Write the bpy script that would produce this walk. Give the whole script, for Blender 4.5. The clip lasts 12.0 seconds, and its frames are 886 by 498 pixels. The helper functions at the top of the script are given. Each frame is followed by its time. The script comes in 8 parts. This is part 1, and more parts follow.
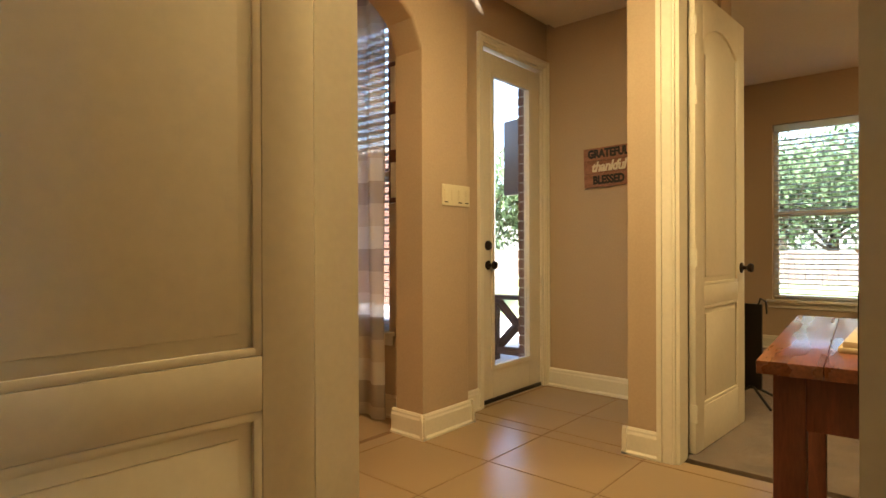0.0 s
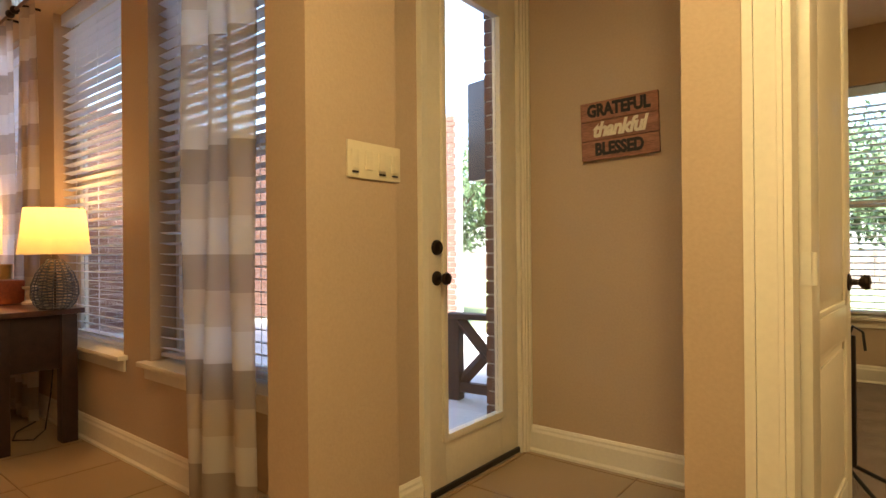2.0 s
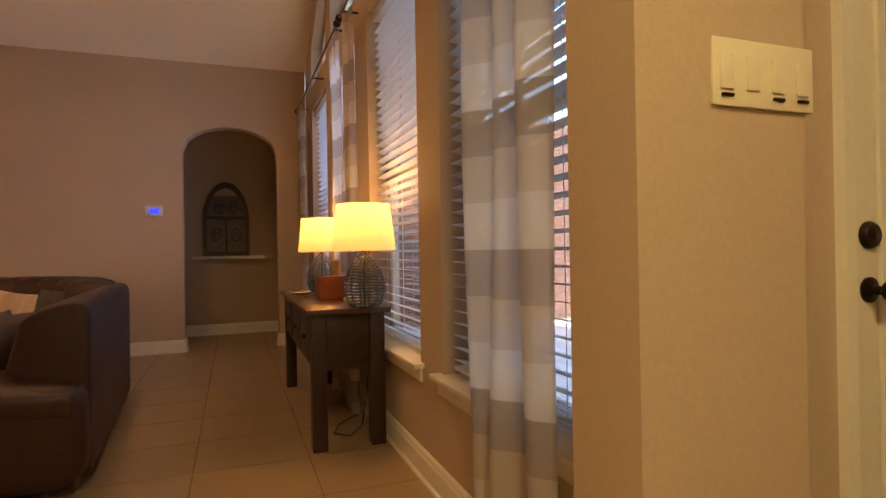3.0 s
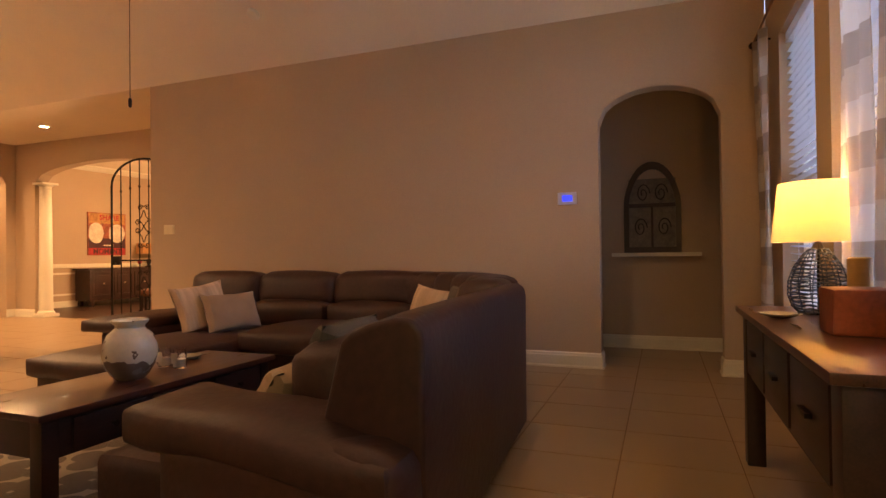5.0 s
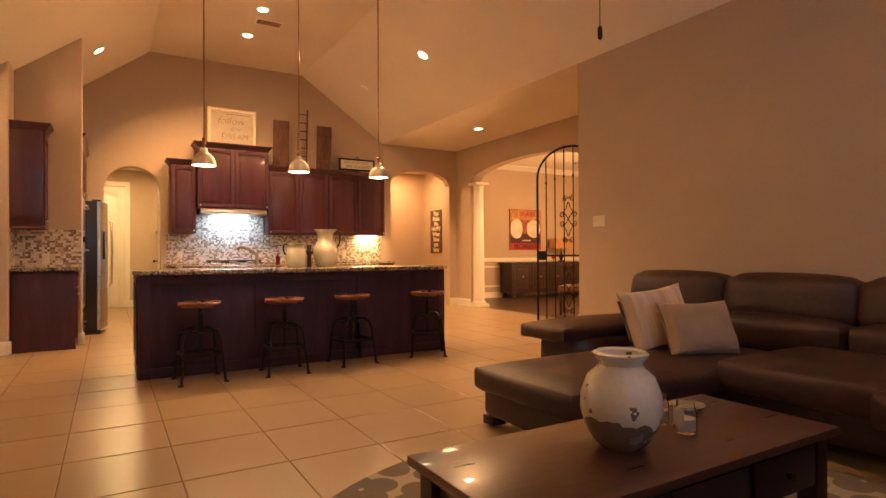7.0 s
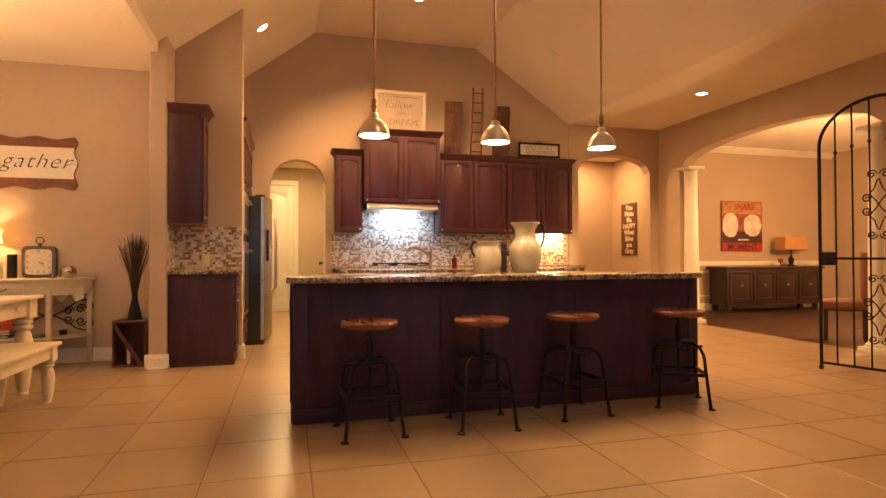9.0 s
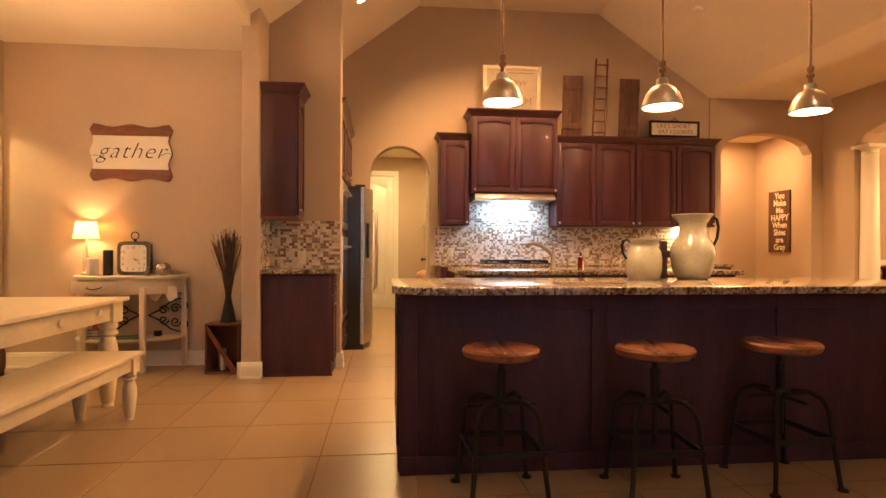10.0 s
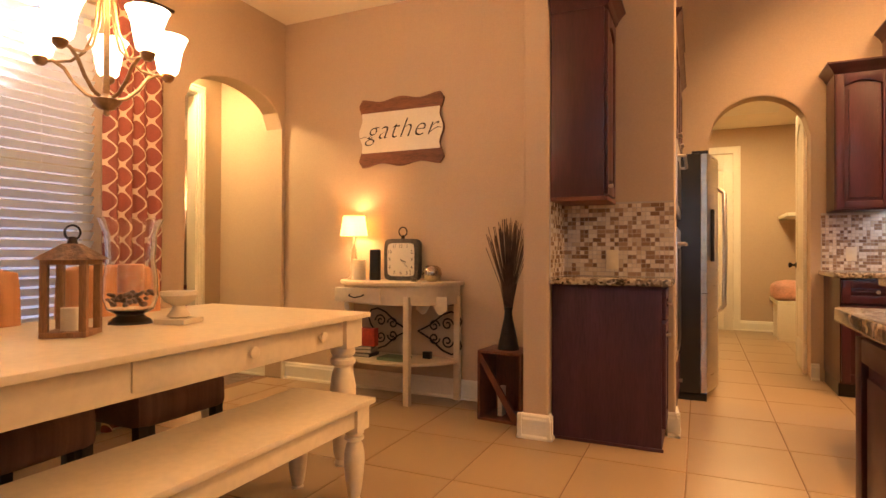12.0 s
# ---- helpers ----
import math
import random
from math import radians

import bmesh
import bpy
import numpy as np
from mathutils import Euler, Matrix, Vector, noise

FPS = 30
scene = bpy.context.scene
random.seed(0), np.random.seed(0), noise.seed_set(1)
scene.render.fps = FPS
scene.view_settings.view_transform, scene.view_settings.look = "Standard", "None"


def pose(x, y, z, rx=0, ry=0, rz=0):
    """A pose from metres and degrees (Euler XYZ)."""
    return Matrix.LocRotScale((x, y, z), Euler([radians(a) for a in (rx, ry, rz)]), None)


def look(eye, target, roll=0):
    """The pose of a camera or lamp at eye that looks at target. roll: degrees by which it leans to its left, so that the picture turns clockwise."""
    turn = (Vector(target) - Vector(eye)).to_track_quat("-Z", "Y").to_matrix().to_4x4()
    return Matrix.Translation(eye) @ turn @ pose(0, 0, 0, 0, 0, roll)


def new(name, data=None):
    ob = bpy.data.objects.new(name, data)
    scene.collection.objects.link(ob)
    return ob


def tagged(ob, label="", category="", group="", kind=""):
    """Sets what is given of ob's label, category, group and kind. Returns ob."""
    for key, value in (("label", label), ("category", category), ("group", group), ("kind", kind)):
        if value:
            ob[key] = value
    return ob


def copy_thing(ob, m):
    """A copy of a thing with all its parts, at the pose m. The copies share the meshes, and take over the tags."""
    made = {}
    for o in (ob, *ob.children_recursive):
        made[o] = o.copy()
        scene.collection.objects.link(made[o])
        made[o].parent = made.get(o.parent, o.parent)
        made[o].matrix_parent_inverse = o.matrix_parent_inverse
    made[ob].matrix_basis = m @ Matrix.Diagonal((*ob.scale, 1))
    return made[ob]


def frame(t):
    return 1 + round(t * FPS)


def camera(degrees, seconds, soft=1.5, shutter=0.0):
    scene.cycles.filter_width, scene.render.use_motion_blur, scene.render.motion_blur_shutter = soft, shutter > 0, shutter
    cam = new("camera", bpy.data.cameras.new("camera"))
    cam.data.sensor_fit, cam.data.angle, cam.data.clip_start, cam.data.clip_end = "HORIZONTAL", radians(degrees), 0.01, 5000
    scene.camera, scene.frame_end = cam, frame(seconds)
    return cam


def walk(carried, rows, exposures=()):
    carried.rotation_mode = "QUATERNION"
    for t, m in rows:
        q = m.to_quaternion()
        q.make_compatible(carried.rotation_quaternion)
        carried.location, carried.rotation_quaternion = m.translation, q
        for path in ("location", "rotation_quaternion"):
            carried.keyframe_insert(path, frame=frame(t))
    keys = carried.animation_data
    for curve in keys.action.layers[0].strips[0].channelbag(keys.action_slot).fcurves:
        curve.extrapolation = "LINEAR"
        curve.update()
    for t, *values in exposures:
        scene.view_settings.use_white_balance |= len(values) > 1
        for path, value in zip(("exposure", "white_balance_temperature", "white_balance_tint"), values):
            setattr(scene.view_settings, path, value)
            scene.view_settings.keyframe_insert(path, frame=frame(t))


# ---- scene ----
cam = camera(76.3, 12.0)
PATH = [
    (0, (2.326, 1.724, 1.075), (1.011, 3.231, 1.071), -0.2),
    (0.5, (2.079, 1.957, 1.083), (1.033, 3.662, 1.077), -0.2),
    (1, (1.93, 2.292, 1.056), (1.031, 4.078, 1.048), -0.2),
    (1.5, (1.826, 2.605, 1.045), (0.855, 4.354, 1.047), -0.4),
    (2, (1.572, 2.931, 1.08), (0.327, 4.496, 1.083), -0.5),
    (2.5, (1.291, 3.217, 1.093), (-0.33, 4.389, 1.084), -0.9),
    (3, (0.947, 3.381, 1.072), (-0.928, 4.079, 1.075), -1.0),
    (5, (-0.595, 3.392, 1.036), (-2.459, 2.669, 1.059), -0.7),
    (5.5, (-0.803, 3.264, 1.014), (-2.407, 2.07, 1.039), -0.6),
    (6, (-0.992, 2.948, 1.052), (-2.404, 1.532, 1.075), -0.3),
    (6.5, (-1.159, 2.558, 1.034), (-2.43, 1.014, 1.057), -0.3),
    (7, (-1.282, 2.136, 1.047), (-2.301, 0.416, 1.065), -0.3),
    (7.5, (-1.324, 1.719, 1.019), (-2.189, -0.084, 1.047), -0.3),
    (9.5, (-1.489, -0.05, 1.07), (-1.861, -2.015, 1.086), 0.0),
    (10, (-1.425, -0.499, 1.1), (-1.626, -2.488, 1.1), 0.2),
    (10.5, (-1.407, -0.934, 1.104), (-1.452, -2.934, 1.099), 0.3),
    (11, (-1.291, -1.4, 1.047), (-0.933, -3.368, 1.06), 0.0),
    (11.5, (-1.193, -1.815, 1.063), (-0.575, -3.717, 1.077), 0.3),
    (12, (-1.138, -2.246, 1.056), (-0.31, -4.066, 1.07), 0.2),
]
walk(cam, [(t, look(eye, target, roll)) for t, eye, target, roll in PATH])

# ---- world and light ----
world = bpy.data.worlds.new("sky")
scene.world = world
world.use_nodes = True
wn = world.node_tree.nodes
sky = wn.new("ShaderNodeTexSky")
sky.sky_type, sky.sun_disc = "NISHITA", False
sky.sun_elevation, sky.sun_rotation = radians(46), radians(153)
sky.dust_density, sky.ozone_density = 1.5, 2.5
world.node_tree.links.new(sky.outputs[0], wn["Background"].inputs[0])
wn["Background"].inputs[1].default_value = 0.15
scene.view_settings.exposure = 3.0


DIM = 0.38


def lamp(name, kind, loc, power, color, size=0.1, aim=None, angle=120, blend=0.6):
    data = bpy.data.lights.new(name, kind)
    data.energy, data.color = power * DIM, color
    if kind == "SPOT":
        data.spot_size, data.spot_blend, data.shadow_soft_size = radians(angle), blend, size
    elif kind == "POINT":
        data.shadow_soft_size = size
    elif kind == "AREA":
        data.shape, data.size, data.size_y = "RECTANGLE", size[0], size[1]
    ob = new(name, data)
    ob.matrix_world = look(loc, aim) if aim else pose(*loc)
    return ob


sun_data = bpy.data.lights.new("sun", "SUN")
sun_data.energy, sun_data.angle, sun_data.color = 4.0, radians(8), (1.0, 0.98, 0.95)
sun_ob = new("sun", sun_data)
sun_ob.matrix_world = look((12, -24, 28), (0, 0, 0))

WARM = (1.0, 0.525, 0.225)
AMBER = (1.0, 0.52, 0.18)
YELLOW = (1.0, 0.66, 0.30)
COOL = (0.80, 0.90, 1.0)
SOFT = (1.0, 0.75, 0.36)

# ---- geometry helpers ----


def box(bm, x0, y0, z0, x1, y1, z1):
    r = bmesh.ops.create_cube(bm, size=1)
    m = Matrix.LocRotScale(((x0 + x1) / 2, (y0 + y1) / 2, (z0 + z1) / 2), None, (abs(x1 - x0), abs(y1 - y0), abs(z1 - z0)))
    bmesh.ops.transform(bm, matrix=m, verts=r["verts"])
    return r["verts"]


def rod(bm, p, q, r, r2=None, n=12):
    p, q = Vector(p), Vector(q)
    d = q - p
    if d.length < 1e-6:
        return
    m = Matrix.Translation((p + q) / 2) @ d.to_track_quat("Z", "Y").to_matrix().to_4x4()
    bmesh.ops.create_cone(bm, cap_ends=True, segments=n, radius1=r, radius2=r if r2 is None else r2, depth=d.length, matrix=m)


def tube(bm, pts, r, n=8):
    pts = [Vector(p) for p in pts]
    rings = []
    for i, p in enumerate(pts):
        d = (pts[min(i + 1, len(pts) - 1)] - pts[max(i - 1, 0)]).normalized()
        a = d.orthogonal().normalized() if i == 0 else (ref - d * ref.dot(d)).normalized()
        ref = a
        b = d.cross(a)
        rings.append([bm.verts.new(p + r * (math.cos(k * math.tau / n) * a + math.sin(k * math.tau / n) * b)) for k in range(n)])
    for u, v in zip(rings, rings[1:]):
        for k in range(n):
            bm.faces.new((u[k], u[(k + 1) % n], v[(k + 1) % n], v[k]))
    bm.faces.new(rings[0][::-1])
    bm.faces.new(rings[-1])


def lathe(bm, prof, n=24, at=(0, 0, 0), caps=True, sx=1.0, sy=1.0):
    rings = []
    for r, z in prof:
        rings.append([bm.verts.new((at[0] + sx * r * math.cos(k * math.tau / n), at[1] + sy * r * math.sin(k * math.tau / n), at[2] + z)) for k in range(n)])
    for u, v in zip(rings, rings[1:]):
        for k in range(n):
            bm.faces.new((u[k], u[(k + 1) % n], v[(k + 1) % n], v[k]))
    if caps:
        bm.faces.new(rings[0][::-1])
        bm.faces.new(rings[-1])


def prism(bm, poly, axis, a, b):
    """A flat outline in the plane across axis, drawn out from a to b."""
    def at(u, v, w):
        return {"x": (w, u, v), "y": (u, w, v), "z": (u, v, w)}[axis]
    lo = [bm.verts.new(at(u, v, a)) for u, v in poly]
    hi = [bm.verts.new(at(u, v, b)) for u, v in poly]
    n = len(poly)
    bm.faces.new(lo)
    bm.faces.new(hi[::-1])
    for i in range(n):
        bm.faces.new((lo[i], hi[i], hi[(i + 1) % n], lo[(i + 1) % n]))


def finish(bm, name, material, bevel=0.0, smooth=False, seg=2):
    bmesh.ops.recalc_face_normals(bm, faces=bm.faces)
    if bevel:
        edges = [e for e in bm.edges if e.is_manifold and e.calc_face_angle(0) > 0.5]
        bmesh.ops.bevel(bm, geom=edges, offset=bevel, segments=seg, profile=0.6, affect="EDGES", clamp_overlap=True)
    me = bpy.data.meshes.new(name)
    bm.to_mesh(me)
    bm.free()
    for p in me.polygons:
        p.use_smooth = smooth or bevel > 0
    if smooth or bevel > 0:
        me.set_sharp_from_angle(angle=radians(38))
    me.materials.append(material)
    return me


def part(name, bm, material, parent, label="", bevel=0.0, smooth=False, seg=2):
    ob = new(name, finish(bm, name, material, bevel, smooth, seg))
    ob.parent = parent
    if label:
        ob["label"] = label
    return ob


def boxes(name, material, parent, *dims, label="", bevel=0.004):
    bm = bmesh.new()
    for d in dims:
        box(bm, *d)
    return part(name, bm, material, parent, label, bevel)


def thing(name, at, label, category, group="", rz=0.0):
    ob = new(name)
    ob.empty_display_size = 0.1
    ob.matrix_world = pose(at[0], at[1], at[2], 0, 0, rz)
    return tagged(ob, label, category, group)


def struct(name, bm, material, label, category, bevel=0.0, smooth=False):
    ob = new(name, finish(bm, name, material, bevel, smooth))
    return tagged(ob, label, category, kind="structure")


# ---- materials ----


def mat(name, col, rough=0.6, metal=0.0, big=1.5, fine=60.0, var=0.10, bump=0.1, depth=0.002, spec=0.5, coat=0.0, stretch=(1, 1, 1), col2=None, sheen=0.0, per_object=0.0, subsurface=0.0):
    m = bpy.data.materials.new(name)
    m.use_nodes = True
    t = m.node_tree
    n, l = t.nodes, t.links
    b = n["Principled BSDF"]
    co = n.new("ShaderNodeTexCoord")
    mp = n.new("ShaderNodeMapping")
    mp.inputs["Scale"].default_value = stretch
    src = co.outputs["Object"]
    if per_object:
        shift = n.new("ShaderNodeObjectInfo")
        far = n.new("ShaderNodeVectorMath")
        far.operation = "MULTIPLY_ADD"
        far.inputs[1].default_value = (37.3, 53.1, 19.7)
        l.new(shift.outputs["Random"], far.inputs[0])
        l.new(src, far.inputs[2])
        src = far.outputs[0]
    l.new(src, mp.inputs[0])
    n1, n2 = n.new("ShaderNodeTexNoise"), n.new("ShaderNodeTexNoise")
    for k, s in ((n1, big), (n2, fine)):
        k.inputs["Scale"].default_value, k.inputs["Detail"].default_value = s, 5
        l.new(mp.outputs[0], k.inputs["Vector"])
    mix = n.new("ShaderNodeMix")
    mix.data_type = "RGBA"
    dark = col2 or tuple(c * (1 - 2.2 * var) for c in col)
    lite = tuple(min(1, c * (1 + var)) for c in col)
    mix.inputs[6].default_value, mix.inputs[7].default_value = (*dark, 1), (*lite, 1)
    add = n.new("ShaderNodeMath")
    add.operation = "MULTIPLY_ADD"
    add.inputs[1].default_value = 0.45
    l.new(n2.outputs[0], add.inputs[0])
    sc = n.new("ShaderNodeMath")
    sc.operation = "MULTIPLY"
    sc.inputs[1].default_value = 0.62
    l.new(n1.outputs[0], sc.inputs[0])
    l.new(sc.outputs[0], add.inputs[2])
    ramp = n.new("ShaderNodeMapRange")
    ramp.inputs[1].default_value, ramp.inputs[2].default_value = (0.0, 1.0) if per_object else (0.3, 0.72)
    l.new(add.outputs[0], ramp.inputs[0])
    src = ramp.outputs[0]
    if per_object:
        info = n.new("ShaderNodeObjectInfo")
        k = n.new("ShaderNodeMix")
        k.data_type = "FLOAT"
        k.inputs[0].default_value = per_object
        l.new(src, k.inputs[2])
        l.new(info.outputs["Random"], k.inputs[3])
        src = k.outputs[0]
    l.new(src, mix.inputs[0])
    l.new(mix.outputs[2], b.inputs["Base Color"])
    rr = n.new("ShaderNodeMapRange")
    rr.inputs[3].default_value, rr.inputs[4].default_value = max(0.03, rough - 0.08), min(1, rough + 0.08)
    l.new(n1.outputs[0], rr.inputs[0])
    l.new(rr.outputs[0], b.inputs["Roughness"])
    b.inputs["Metallic"].default_value = metal
    b.inputs["Specular IOR Level"].default_value = spec
    b.inputs["Coat Weight"].default_value = coat
    b.inputs["Sheen Weight"].default_value = sheen
    b.inputs["Subsurface Weight"].default_value = subsurface
    if bump:
        bp = n.new("ShaderNodeBump")
        bp.inputs["Strength"].default_value, bp.inputs["Distance"].default_value = bump, depth
        l.new(n2.outputs[0], bp.inputs["Height"])
        l.new(bp.outputs[0], b.inputs["Normal"])
    return m


def glow(name, col, strength):
    m = bpy.data.materials.new(name)
    m.use_nodes = True
    b = m.node_tree.nodes["Principled BSDF"]
    b.inputs["Base Color"].default_value = (*col, 1)
    b.inputs["Emission Color"].default_value = (*col, 1)
    b.inputs["Emission Strength"].default_value = strength
    b.inputs["Roughness"].default_value = 0.5
    return m


def glass_mat(name, col=(1, 1, 1), rough=0.0):
    m = bpy.data.materials.new(name)
    m.use_nodes = True
    b = m.node_tree.nodes["Principled BSDF"]
    b.inputs["Base Color"].default_value = (*col, 1)
    b.inputs["Transmission Weight"].default_value = 1.0
    b.inputs["Roughness"].default_value = rough
    b.inputs["IOR"].default_value = 1.45
    return m


def cloth_light(name, col, strength, emit):
    """A lampshade: thin cloth that lets its bulb's light through."""
    m = mat(name, col, 0.9, 0, 20, 300, 0.06, 0.2, 0.001)
    b = m.node_tree.nodes["Principled BSDF"]
    b.inputs["Emission Color"].default_value = (*emit, 1)
    b.inputs["Emission Strength"].default_value = strength
    return m


M_WALL = mat("taupe_wall_paint", (0.485, 0.368, 0.250), 0.75, 0, 0.8, 90, 0.05, 0.25, 0.003)
M_CEIL = mat("ceiling_paint", (0.80, 0.71, 0.56), 0.85, 0, 0.9, 70, 0.04, 0.35, 0.004)
M_TRIM = mat("cream_trim_paint", (0.76, 0.71, 0.58), 0.38, 0, 2, 60, 0.04, 0.05)
M_DOOR = mat("cream_door_paint", (0.74, 0.68, 0.54), 0.32, 0, 2, 40, 0.04, 0.06)
M_TILE = mat("beige_floor_tile", (0.345, 0.238, 0.134), 0.30, 0, 2.6, 60, 0.09, 0, 0.002, per_object=0.35)
for node in M_TILE.node_tree.nodes:
    if node.type == "MATH" and node.operation == "MULTIPLY_ADD":
        node.inputs[1].default_value = 0.06
tile_rough = M_TILE.node_tree.nodes["Principled BSDF"].inputs["Roughness"]
M_TILE.node_tree.links.remove(tile_rough.links[0])
tile_rough.default_value = 0.30
M_GROUT = mat("tan_grout", (0.25, 0.155, 0.09), 0.9, 0, 3, 120, 0.15, 0.3)
M_CARPET = mat("brown_carpet", (0.215, 0.138, 0.085), 1.0, 0, 6, 260, 0.28, 1.0, 0.012, spec=0.1, sheen=0.3)
M_DARKFLOOR = mat("dark_wood_floor", (0.055, 0.028, 0.018), 0.3, 0, 2, 30, 0.3, 0.1, stretch=(1, 8, 1))
M_CHERRY = mat("cherry_cabinet_wood", (0.058, 0.0135, 0.020), 0.36, 0, 2.2, 26, 0.24, 0.06, stretch=(5, 5, 0.5), coat=0.15)
M_ISLAND = mat("dark_island_wood", (0.066, 0.025, 0.038), 0.50, 0, 2.2, 26, 0.25, 0.06, spec=0.3, stretch=(5, 5, 0.5))
M_DARKWOOD = mat("dark_stained_wood", (0.036, 0.0150, 0.0115), 0.40, 0, 3, 30, 0.3, 0.1, stretch=(0.8, 6, 6), coat=0.05)
M_DESKTOP = mat("polished_brown_wood", (0.070, 0.024, 0.015), 0.30, 0, 3, 24, 0.3, 0.06, stretch=(0.7, 7, 7), coat=0.3)
M_PINE = mat("honey_pine", (0.205, 0.070, 0.028), 0.28, 0, 3, 24, 0.26, 0.08, stretch=(6, 0.7, 6), coat=0.25)
M_REDWOOD = mat("red_brown_wood", (0.15, 0.045, 0.022), 0.45, 0, 3, 24, 0.28, 0.1, stretch=(6, 6, 0.8))
M_LEATHER = mat("brown_leather", (0.042, 0.0148, 0.0128), 0.47, 0, 2.5, 30, 0.26, 0.45, 0.006)
M_BRONZE = mat("oil_rubbed_bronze", (0.028, 0.018, 0.014), 0.4, 0.7, 6, 80, 0.2, 0.05)
M_IRON = mat("black_wrought_iron", (0.020, 0.016, 0.014), 0.5, 0.6, 8, 90, 0.25, 0.2)
M_STEEL = mat("brushed_steel", (0.64, 0.60, 0.55), 0.30, 1.0, 3, 90, 0.08, 0.05, stretch=(1, 1, 14))
M_NICKEL = mat("brushed_nickel", (0.70, 0.63, 0.53), 0.34, 1.0, 5, 90, 0.08, 0.04)
M_BRASS = mat("aged_bronze_brass", (0.34, 0.21, 0.11), 0.35, 0.9, 8, 60, 0.2, 0.05)
M_WHITE = mat("cream_furniture_paint", (0.67, 0.565, 0.385), 0.42, 0, 3, 30, 0.07, 0.1)
M_SLAT = mat("white_blind_slat", (0.78, 0.78, 0.78), 0.5, 0, 4, 60, 0.03, 0.05)


def let_through(m, share, tint=(0.85, 0.86, 0.88)):
    """Thin stuff that passes part of the light from behind."""
    n, l = m.node_tree.nodes, m.node_tree.links
    tr, ms = n.new("ShaderNodeBsdfTranslucent"), n.new("ShaderNodeMixShader")
    tr.inputs[0].default_value = (*tint, 1)
    ms.inputs[0].default_value = share
    l.new(n["Principled BSDF"].outputs[0], ms.inputs[1])
    l.new(tr.outputs[0], ms.inputs[2])
    l.new(ms.outputs[0], n["Material Output"].inputs[0])


let_through(M_SLAT, 0.45)
M_GLASS = glass_mat("clear_glass")
M_BLACK = mat("black_plastic", (0.012, 0.011, 0.011), 0.35, 0, 5, 80, 0.1, 0.05)
M_PLATE = mat("almond_plastic_plate", (0.72, 0.64, 0.45), 0.4, 0, 5, 60, 0.03, 0.02)
M_BRICK = mat("red_brown_brick", (0.20, 0.10, 0.07), 0.9, 0, 6, 60, 0.25, 0.6, 0.004, per_object=0.4)
M_MORTAR = mat("pale_mortar", (0.46, 0.42, 0.37), 0.95, 0, 6, 80, 0.12, 0.5)
M_CONCRETE = mat("patio_concrete", (0.52, 0.50, 0.47), 0.85, 0, 2, 50, 0.1, 0.4)
M_GRASS = mat("lawn_grass", (0.30, 0.33, 0.16), 1.0, 0, 0.4, 8, 0.3, 1.0, 0.03, spec=0.1)
M_LEAF = mat("tree_foliage", (0.12, 0.19, 0.09), 0.8, 0, 3, 20, 0.35, 0.2, per_object=0.3)
M_BARK = mat("bark", (0.10, 0.075, 0.055), 0.95, 0, 4, 30, 0.3, 0.8, 0.02, stretch=(1, 1, 0.2))


def granite():
    m = mat("speckled_granite", (0.36, 0.30, 0.21), 0.1, 0, 30, 130, 0.3, 0.02, coat=0.3)
    t = m.node_tree
    n, l = t.nodes, t.links
    b = n["Principled BSDF"]
    co = n.new("ShaderNodeTexCoord")
    v = n.new("ShaderNodeTexVoronoi")
    v.inputs["Scale"].default_value = 75
    nz = n.new("ShaderNodeTexNoise")
    nz.inputs["Scale"].default_value, nz.inputs["Detail"].default_value = 14, 6
    for k in (v, nz):
        l.new(co.outputs["Object"], k.inputs["Vector"])
    mx = n.new("ShaderNodeMix")
    mx.data_type = "FLOAT"
    mx.inputs[0].default_value = 0.55
    l.new(v.outputs["Color"], mx.inputs[2])
    l.new(nz.outputs[0], mx.inputs[3])
    r = n.new("ShaderNodeValToRGB")
    e = r.color_ramp.elements
    e[0].position, e[0].color = 0.30, (0.03, 0.022, 0.018, 1)
    e[1].position, e[1].color = 0.62, (0.42, 0.35, 0.24, 1)
    k = e.new(0.46)
    k.color = (0.20, 0.145, 0.09, 1)
    l.new(mx.outputs[0], r.inputs[0])
    l.new(r.outputs[0], b.inputs["Base Color"])
    return m


M_GRANITE = granite()


# ---- walls ----
Z_FLAT = 2.98
VAULT = [(-5.84, 3.19), (-4.26, 4.27), (-1.84, 4.27), (-0.28, 3.08)]


def vault_z(x):
    if x <= VAULT[0][0]:
        return VAULT[0][1]
    for (a, za), (b, zb) in zip(VAULT, VAULT[1:]):
        if x <= b:
            return za + (zb - za) * (x - a) / (b - a)
    return VAULT[-1][1]


